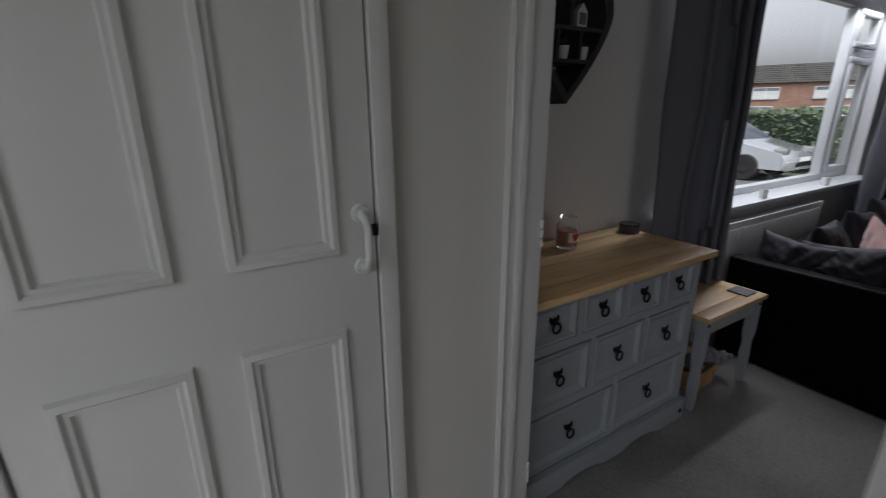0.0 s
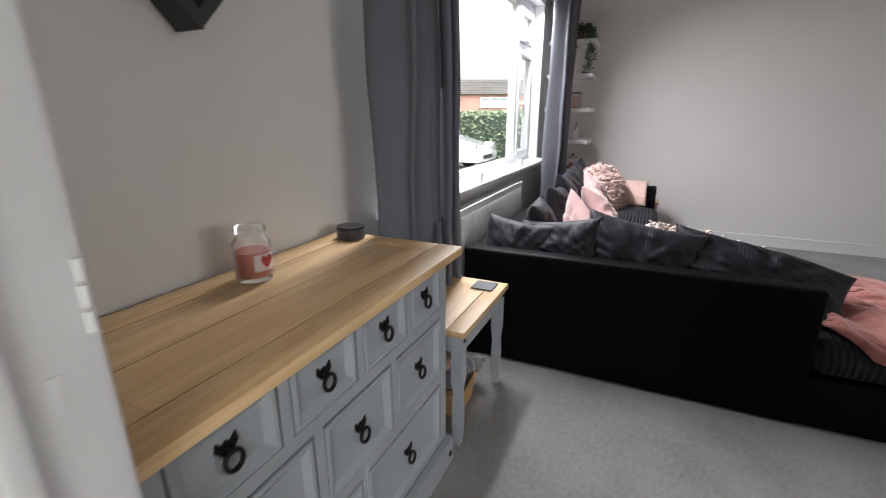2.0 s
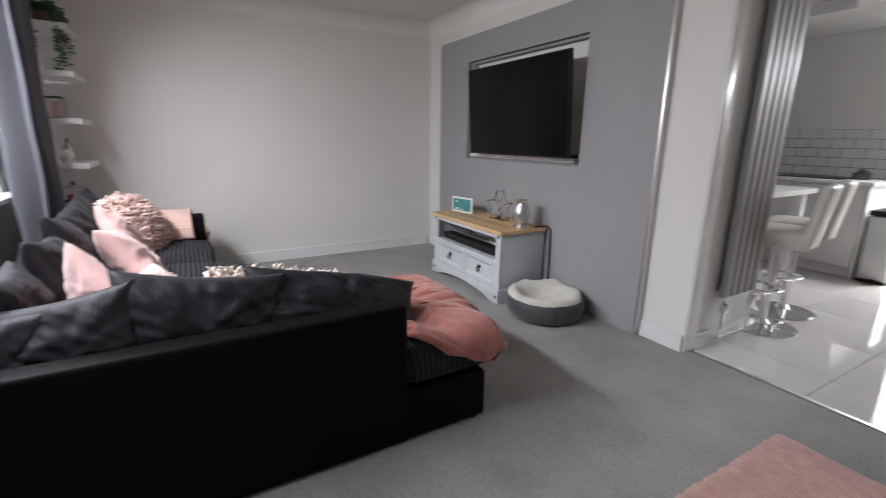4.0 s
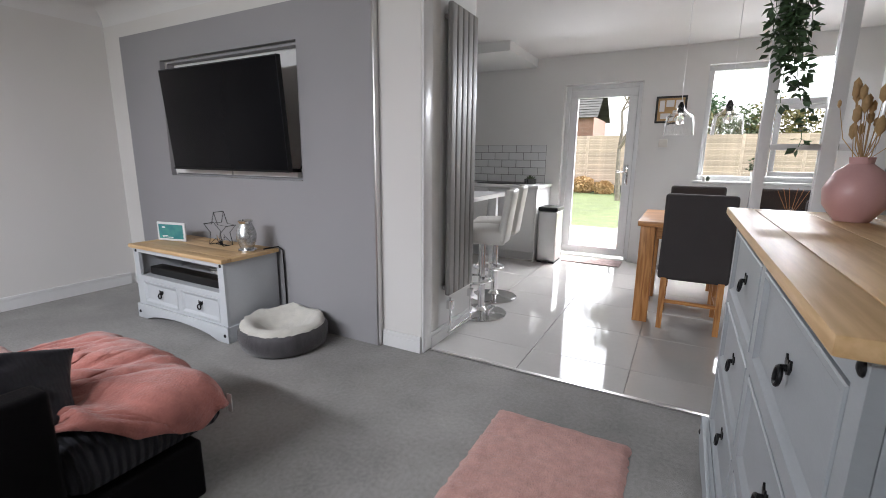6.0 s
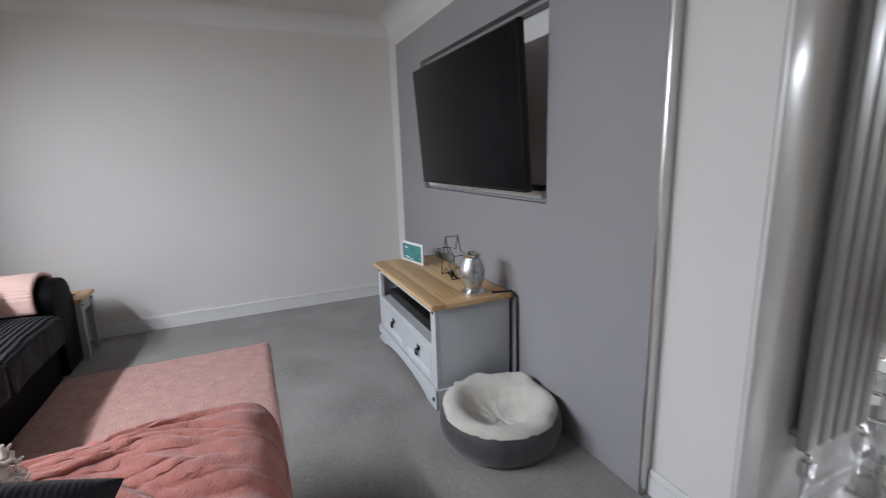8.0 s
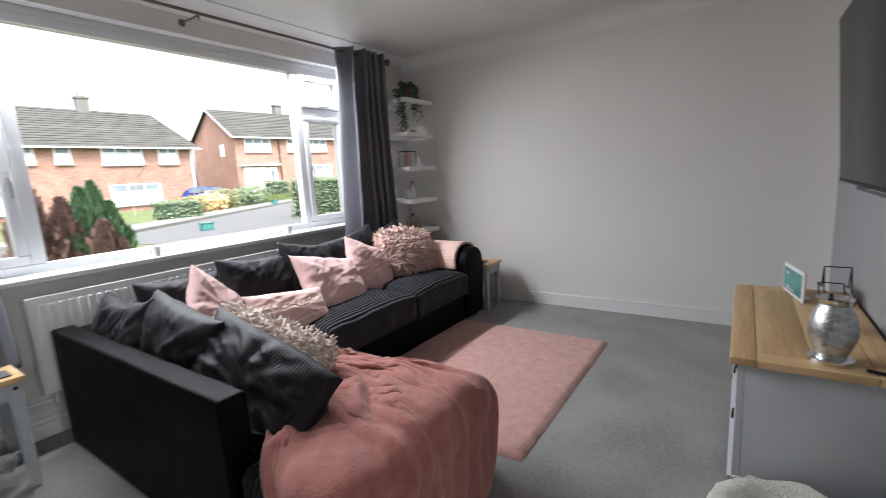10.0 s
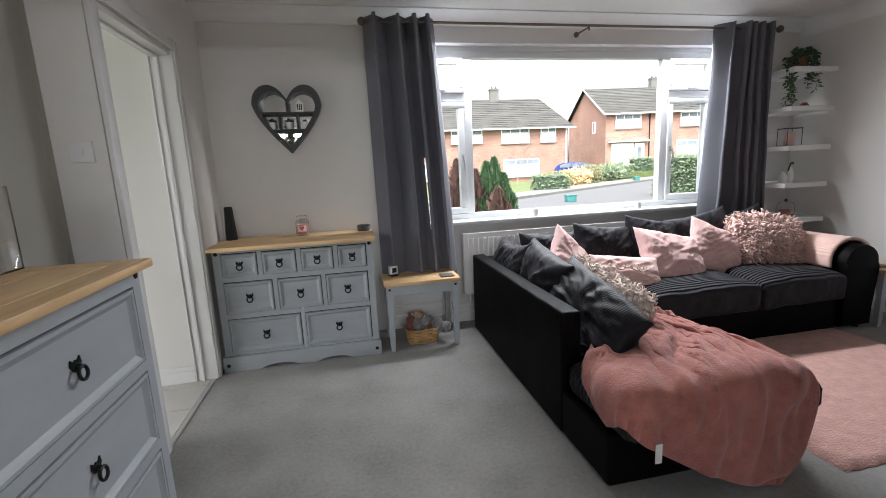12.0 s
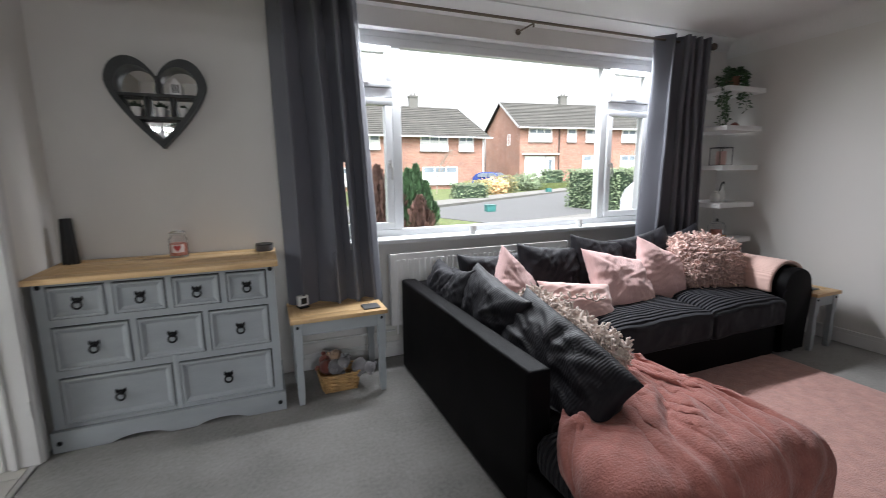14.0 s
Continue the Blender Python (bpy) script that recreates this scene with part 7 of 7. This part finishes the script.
roof_rows(rf, (24.0, H1Y - 0.5, E0), (24.0, H1Y + 8.5, E0), (22.2, H1Y + 3.99, R0), (22.2, H1Y + 4.01, R0), 16)
roof_rows(rf, (24.0, H1Y + 8.5, E0), (2.5, H1Y + 8.5, E0), (22.2, H1Y + 4, R0), (6.5, H1Y + 4, R0), 16)
roof_rows(rf, (2.5, H1Y + 8.5, E0), (2.5, H1Y - 0.5, E0), (6.5, H1Y + 4.01, R0), (6.5, H1Y + 3.99, R0), 16)
part("roof", rf, ROOF, h1, "mossy grey roof tiles", smooth=0)
part("gutter", B(2.4, 24.1, H1Y - 0.62, H1Y - 0.5, 5.0, 5.12), UPVC, h1)
part("downpipe", cyl(bmesh.new(), (23.3, H1Y - 0.08, 0), (23.3, H1Y - 0.08, 5.0), 0.06, n=8), UPVC, h1)
for x, z, w, h, n in ((16.5, 3.5, 2.9, 1.5, 3), (20.6, 3.5, 1.6, 1.5, 2), (16.7, 0.25, 3.7, 1.75, 3), (11.5, 3.6, 1.0, 1.3, 1), (13.6, 3.6, 1.0, 1.3, 1), (8.0, 3.5, 2.4, 1.5, 3), (8.0, 0.25, 3.0, 1.7, 3)):
    house_window(h1, x, z + 0.2, w, h, H1Y - 0.02, n)
chimney(h1, 17.2, H1Y + 4, R0 + 0.2)

# gabled brick house standing higher and turned
h2 = thing("house", pose(27.7, 40.0, 0.75, 0, 0, -7), "orange brick gabled house with white windows and a garage", "house")
part("wall", B(0, 17, 0, 10.2, -1.2, 5.35), BRICK, h2)
gb = bmesh.new()
prism(gb, [(0.0, 5.35), (10.2, 5.35), (5.1, 8.5)], 0.0, 0.25, 0)
part("gable", gb, BRICK, h2)
rf = bmesh.new()
roof_rows(rf, (-0.35, -0.45, 5.3), (17.3, -0.45, 5.3), (-0.35, 5.1, 8.6), (17.3, 5.1, 8.6), 16)
roof_rows(rf, (17.3, 10.65, 5.3), (-0.35, 10.65, 5.3), (17.3, 5.1, 8.6), (-0.35, 5.1, 8.6), 16)
part("roof", rf, ROOF, h2, "grey roof tiles", smooth=0)
for y0, y1 in ((-0.5, 5.1), (10.7, 5.1)):
    vb = bmesh.new()
    vb.faces.new([vb.verts.new(p) for p in ((-0.40, y0, 5.1), (-0.40, y1, 8.45), (-0.40, y1, 8.7), (-0.40, y0, 5.4))])
    bmesh.ops.solidify(vb, geom=vb.faces[:], thickness=0.06)
    part("bargeboard", vb, UPVC, h2, "white bargeboard")
part("gutter", B(-0.3, 17.3, -0.58, -0.46, 5.18, 5.3), UPVC, h2)
part("downpipe", cyl(bmesh.new(), (4.6, -0.08, 0), (4.6, -0.08, 5.2), 0.06, n=8), IRON, h2)
for x, z, w, h, n in ((1.0, 3.7, 2.7, 1.4, 3), (5.6, 3.7, 1.1, 1.4, 1), (7.9, 3.7, 2.7, 1.4, 3), (7.6, 0.6, 3.4, 1.7, 3), (12.5, 3.7, 2.7, 1.4, 3), (12.5, 0.6, 3.2, 1.7, 3)):
    house_window(h2, x, z + 0.1, w, h, -0.02, n)
dr = part("garage_door", B(0.6, 3.0, -0.06, -0.001, -0.1, 2.35), UPVC, h2, "white garage door")
for k in range(5):
    part("door_rib", B(0.7 + k * 0.45, 0.74 + k * 0.45, -0.075, -0.061, 0.0, 2.25), UPVC, dr)
fd = part("front_door", B(3.1, 4.1, -0.08, -0.002, -0.1, 2.3), UPVC, h2, "white front door with a dark glazed strip")
part("door_glass", B(3.4, 3.8, -0.09, -0.081, 0.6, 1.9), WIN_DARK, fd)
part("porch_roof", B(0.3, 4.4, -0.5, -0.002, 2.45, 2.6), UPVC, h2)
part("garden_wall", B(4.6, 15, -5.5, -5.2, -1.2, 0.1), BRICK, h2, "low brick garden wall")
sw_ = part("window", frame_ring(bmesh.new(), 0, 0.7, 0, 1.2, -0.04, 0.02, 0.08, 0), UPVC, h2, "small white gable window")
sw_.matrix_basis = pose(-0.03, 3.2, 3.6, 0, 0, -90)
chimney(h2, 7.8, 5.1, 8.7)
slab("ground_bank", [(24.4, 33.0), (50, 33.0), (50, 39.2), (24.4, 40.5)], GZ, 0.35, GRASS, "raised grass bank before the gabled house")

# terrace far beyond the hedge
fh = thing("terrace", pose(78, 14, GZ, 0, 0, -62), "distant brick and white terrace of houses", "house")
part("wall", B(-32, 32, 0, 7, 0, 4.9), BRICK, fh)
rf = bmesh.new()
roof_rows(rf, (-32.4, -0.4, 4.9), (32.4, -0.4, 4.9), (-32.4, 3.5, 7.4), (32.4, 3.5, 7.4), 9)
roof_rows(rf, (32.4, 7.4, 4.9), (-32.4, 7.4, 4.9), (32.4, 3.5, 7.4), (-32.4, 3.5, 7.4), 9)
part("roof", rf, ROOF, fh, smooth=0)
for k in range(8):
    house_window(fh, -30 + k * 8, 2.9, 4.4, 1.5, -0.02, 3)
    house_window(fh, -30 + k * 8, 0.4, 4.0, 1.6, -0.02, 3)
    if k % 2:
        chimney(fh, -30 + k * 8, 3.5, 7.5)


def bare_tree(m, h, label, seed, leaf_mat=None, leaves=0, spread=1.0, trunk=0.12):
    ob = thing("tree", m, label, "tree")
    rng = random.Random(seed)
    bm, tips = bmesh.new(), []

    def grow(p, d, ln, r, depth):
        q = p + d * ln * 0.5 + Vector((rng.uniform(-1, 1), rng.uniform(-1, 1), 0.3)) * ln * 0.08
        e = p + d * ln
        tube(bm, [p, q, e], [r, r * 0.85, r * 0.65], 6)
        if depth == 0:
            tips.append(e)
            return
        for _ in range(rng.randint(2, 3)):
            nd = (d + Vector((rng.uniform(-1, 1), rng.uniform(-1, 1), rng.uniform(-0.3, 0.7))) * 0.75 * spread).normalized()
            grow(e, nd, ln * rng.uniform(0.6, 0.85), r * 0.6, depth - 1)
    grow(Vector((0, 0, -0.05)), Vector((0.05, 0, 1)).normalized(), h * 0.36, trunk, 4)
    part("trunk", bm, BARK, ob, "bare trunk and limbs")
    if leaves:
        lb = bmesh.new()
        for _ in range(leaves):
            foliage(lb, rng, rng.choice(tips) + Vector((rng.uniform(-0.2, 0.2), rng.uniform(-0.2, 0.2), rng.uniform(-0.2, 0.2))), (0.12, 0.12, 0.12), 1, 0.05)
        tagged(part("crown", lb, leaf_mat, ob, "sparse leaves", smooth=0), kind="stuff")
    return ob


bare_tree(pose(36, 19.0, GZ), 8.0, "bare winter tree beyond the hedge", 5, spread=0.9)
bare_tree(pose(14.6, 31, GZ), 3.6, "small bare garden tree before the brick house", 6, trunk=0.05)
for k, (x, y) in enumerate(((10.3, 14.2), (21.5, 26.0))):
    bo = thing("recycling_box", pose(x, y, GZ + (0.02 if k == 0 else 0.13)), "green recycling box at the kerb", "recycling box", "recycling boxes")
    part("body", B(-0.19, 0.19, -0.15, 0.15, 0, 0.24, 0.03), BIN_GREEN, bo)
    part("rim", frame_ring(bmesh.new(), -0.21, 0.21, 0.241, 0.27, -0.17, 0.17, 0.02, 0), BIN_GREEN, bo)


def car(m, paint, label, glass_col=None):
    """A five-door hatchback, nose along -y, standing on z = 0."""
    ob = thing("car", m, label, "car")
    side = [(-2.05, 0.30), (-2.08, 0.55), (-2.0, 0.70), (-1.25, 0.88), (-1.05, 0.93), (-0.35, 1.36), (0.1, 1.45), (1.1, 1.43), (1.7, 1.25), (1.98, 0.98), (2.05, 0.72), (2.05, 0.32)]
    bm = bmesh.new()
    rows = []
    for t, k in ((-0.86, 0.93), (-0.80, 1.0), (0.80, 1.0), (0.86, 0.93)):
        rows.append([bm.verts.new((t * (1 - 0.22 * max(0, (z - 0.9) / 0.55)), y * (1.0 if k == 1 else 0.985), 0.3 + (z - 0.3) * k)) for y, z in side])
    for a, c in zip(rows, rows[1:]):
        for i in range(len(side)):
            j = (i + 1) % len(side)
            bm.faces.new((a[i], a[j], c[j], c[i]))
    bm.faces.new(rows[0][::-1])
    bm.faces.new(rows[-1])
    part("body", bm, paint, ob, smooth=35)
    for sx in (-1, 1):
        for pts in ([(-0.88, 0.98), (-0.32, 1.31), (0.25, 1.36), (0.25, 0.98)], [(0.32, 0.98), (0.32, 1.36), (1.05, 1.34), (1.45, 1.18), (1.4, 0.98)]):
            gb = bmesh.new()
            vs = [gb.verts.new((sx * (0.862 - 0.19 * max(0, (z - 0.9) / 0.55)), y, z)) for y, z in pts]
            gb.faces.new(vs)
            bmesh.ops.solidify(gb, geom=gb.faces[:], thickness=0.01)
            part("side_window", gb, WIN_DARK, ob)
        part("headlight", B(sx * 0.72 - 0.13, sx * 0.72 + 0.13, -2.05, -1.80, 0.64, 0.78, 0.04), LAMP_GLASS, ob)
        part("mirror", B(sx * 0.93 - 0.08, sx * 0.93 + 0.08, -0.86, -0.74, 0.95, 1.08, 0.03), paint, ob)
        part("side_strip", B(min(sx * 0.865, sx * 0.88), max(sx * 0.865, sx * 0.88), -1.1, 1.2, 0.56, 0.61), BLACK_PLASTIC, ob)
    gb = bmesh.new()
    gb.faces.new([gb.verts.new(p) for p in ((-0.72, -1.02, 0.965), (0.72, -1.02, 0.965), (0.62, -0.38, 1.365), (-0.62, -0.38, 1.365))])
    bmesh.ops.solidify(gb, geom=gb.faces[:], thickness=0.012)
    part("windscreen", gb, WIN_DARK, ob)
    part("bumper", B(-0.82, 0.82, -2.12, -2.0, 0.28, 0.5, 0.05), paint, ob)
    part("grille", B(-0.4, 0.4, -2.125, -2.05, 0.36, 0.46, 0.01), BLACK_PLASTIC, ob)
    part("number_plate", B(-0.26, 0.26, -2.14, -2.126, 0.48, 0.58), CERAMIC, ob)
    for sx in (-1, 1):
        for y in (-1.25, 1.25):
            wh = part("wheel", lathe(bmesh.new(), [(0.19, -0.09), (0.29, -0.10), (0.31, -0.07), (0.31, 0.07), (0.29, 0.10), (0.19, 0.09)], n=28), RUBBER, ob, "black tyre")
            wh.matrix_basis = pose(sx * 0.80, y, 0.31, 0, 90, 0)
            part("rim", lathe(bmesh.new(), [(0.0, sx * 0.075), (0.05, sx * 0.085), (0.18, sx * 0.07), (0.19, sx * 0.09), (0.19, -sx * 0.09), (0.0, -sx * 0.09)], n=28), STEEL, wh, "silver wheel trim")
            # Holes drawn as dark discs on the trim, with shade as their colour.
            ab_ = bmesh.new()
            for k in range(10):
                a = 2 * math.pi * k / 10
                cyl(ab_, (0.12 * math.cos(a), 0.12 * math.sin(a), sx * 0.07), (0.12 * math.cos(a), 0.12 * math.sin(a), sx * 0.09), 0.022, n=8)
            part("trim_hole", ab_, GAP_SHADE, wh)
    return ob


c1 = car(pose(12.6, 6.75, GZ + 0.015), CAR_SILVER, "silver hatchback parked on the driveway")
car(pose(22.5, 36.0, GZ + 0.2, 0, 0, 30), CAR_BLUE, "dark blue car parked beside the brick house")

# back garden
slab("pavement_patio", [(-2.0, -5.8), (6.0, -5.8), (6.0, -9.3), (-2.0, -9.0)], GZ - 0.1, -0.13, PAVING, "bed of the slate patio")
rng = random.Random(31)
patio = thing("patio", pose(0, 0, 0), "grey slate patio outside the garden door", "patio")
pm = mesh_of("slab", B(-0.29, 0.29, -0.21, 0.21, 0, 0.03, 0.006), PATIO)
for i in range(9):
    for j in range(7):
        s = new("slab", pm)
        s.parent = patio
        s.matrix_basis = pose(-0.6 + i * 0.6 + 0.3 * (j % 2), -6.05 - j * 0.44, -0.13 + rng.uniform(-0.004, 0.004), 0, 0, rng.uniform(-1, 1))
gz = GZ
fence = thing("fence", pose(0, -20.5, GZ), "pale larch lap fence panels at the garden end", "fence")
slat_m = mesh_of("slat", B(-0.91, 0.91, -0.012, 0.012, 0, 0.125, 0.004), FENCE)
for i in range(9):
    x = -6.3 + i * 1.92
    part("post", B(x - 0.05, x + 0.05, -0.05, 0.05, 0, 2.45, 0.008), FENCE, fence)
    for k in range(19):
        s = new("slat", slat_m)
        s.parent = fence
        s.matrix_basis = pose(x + 0.96, 0.02 + 0.012 * (k % 2), 0.35 + k * 0.108, -6, 0, 0)
    part("top_rail", B(x + 0.05, x + 1.87, -0.03, 0.05, 2.41, 2.45), FENCE, fence)
part("gravel_board", B(-6.3, 11.0, -0.03, 0.03, 0, 0.34), PAVING, fence)
bare_tree(pose(3.35, -16.8, GZ), 5.2, "old garden tree with bare spreading limbs", 17, YELLOW_LEAF, 2200, 1.8, 0.10)
for k, (x, y, z, r, mt) in enumerate(((1.6, -23.5, 2.9, 1.5, YELLOW_LEAF), (-0.4, -24, 2.6, 1.4, HEDGE), (0.9, -28, 3.9, 1.2, CONIFER), (-2.2, -24, 2.8, 1.6, YELLOW_LEAF), (5.2, -20.0, 0.1, 0.5, STRAW), (4.3, -19.8, 0.0, 0.4, STRAW))):
    shrub((x, y, z), (r, r * 0.7, r * 0.75), mt, "garden shrub beyond the lawn", 60 + k, 1500, 0.09)
bh = thing("house", pose(10.5, -52, GZ), "red brick house behind the garden", "house")
part("wall", B(-1, 9, 0, 7, 0, 5.4), BRICK, bh)
rf = bmesh.new()
roof_rows(rf, (9.4, 7.4, 5.3), (-1.4, 7.4, 5.3), (9.4, 3.5, 8.6), (-1.4, 3.5, 8.6), 12)
roof_rows(rf, (-1.4, -0.4, 5.3), (9.4, -0.4, 5.3), (-1.4, 3.5, 8.6), (9.4, 3.5, 8.6), 12)
part("roof", rf, ROOF, bh, smooth=0)


# ---- separate tiles, last ----
tm = mesh_of("tile", B(-0.2985, 0.2985, -0.2985, 0.2985, -0.010, 0.0, 0.0015, 1), TILE)
for i in range(9):
    for j in range(6):
        x, y = -0.05 + i * 0.6, -5.14 + j * 0.6
        w0, w1, v0, v1 = max(x - 0.3, -0.35), min(x + 0.3, 5.2), max(y - 0.3, -5.5), min(y + 0.3, -2.118)
        t = new("tile", tm)
        t.parent = kitchen_floor
        t.matrix_basis = Matrix.LocRotScale(((w0 + w1) / 2, (v0 + v1) / 2, 0.0), None, ((w1 - w0) / 0.6, (v1 - v0) / 0.6, 1))
splash = setting("wall_splashback", B(2.88, 5.19, -5.4995, -5.494, 0.919, 1.40), GROUT_DARK, "white metro tile splashback")
mm = mesh_of("tile", B(-0.0970, 0.0970, 0.0, 0.007, -0.0455, 0.0455, 0.003, 1), METRO)
for r in range(5):
    for c in range(12):
        x = 2.98 + c * 0.2 + (0.1 if r % 2 else 0.0)
        x0, x1 = max(x - 0.1, 2.88), min(x + 0.1, 5.19)
        if r % 2 and c == 0:
            t = new("tile", mm)
            t.parent = splash
            t.matrix_basis = Matrix.LocRotScale((2.93, -5.494, 0.968 + r * 0.096), None, (0.5, 1, 1))
        t = new("tile", mm)
        t.parent = splash
        t.matrix_basis = Matrix.LocRotScale(((x0 + x1) / 2, -5.494, 0.968 + r * 0.096), None, ((x1 - x0) / 0.2, 1, 1))
ht = mesh_of("tile", B(-0.2985, 0.2985, -0.1485, 0.1485, -0.010, 0.0, 0.0015, 1), HALL_FLOOR)
for i in range(4):
    for j in range(8):
        x0, x1, y0, y1 = -1.35 + i * 0.6, min(-0.75 + i * 0.6, 0.798), -1.2 + j * 0.3, min(-0.9 + j * 0.3, 0.99)
        t = new("tile", ht)
        t.parent = hall_floor
        t.matrix_basis = Matrix.LocRotScale(((x0 + x1) / 2, (y0 + y1) / 2, -0.001), None, ((x1 - x0) / 0.6, (y1 - y0) / 0.3, 1))
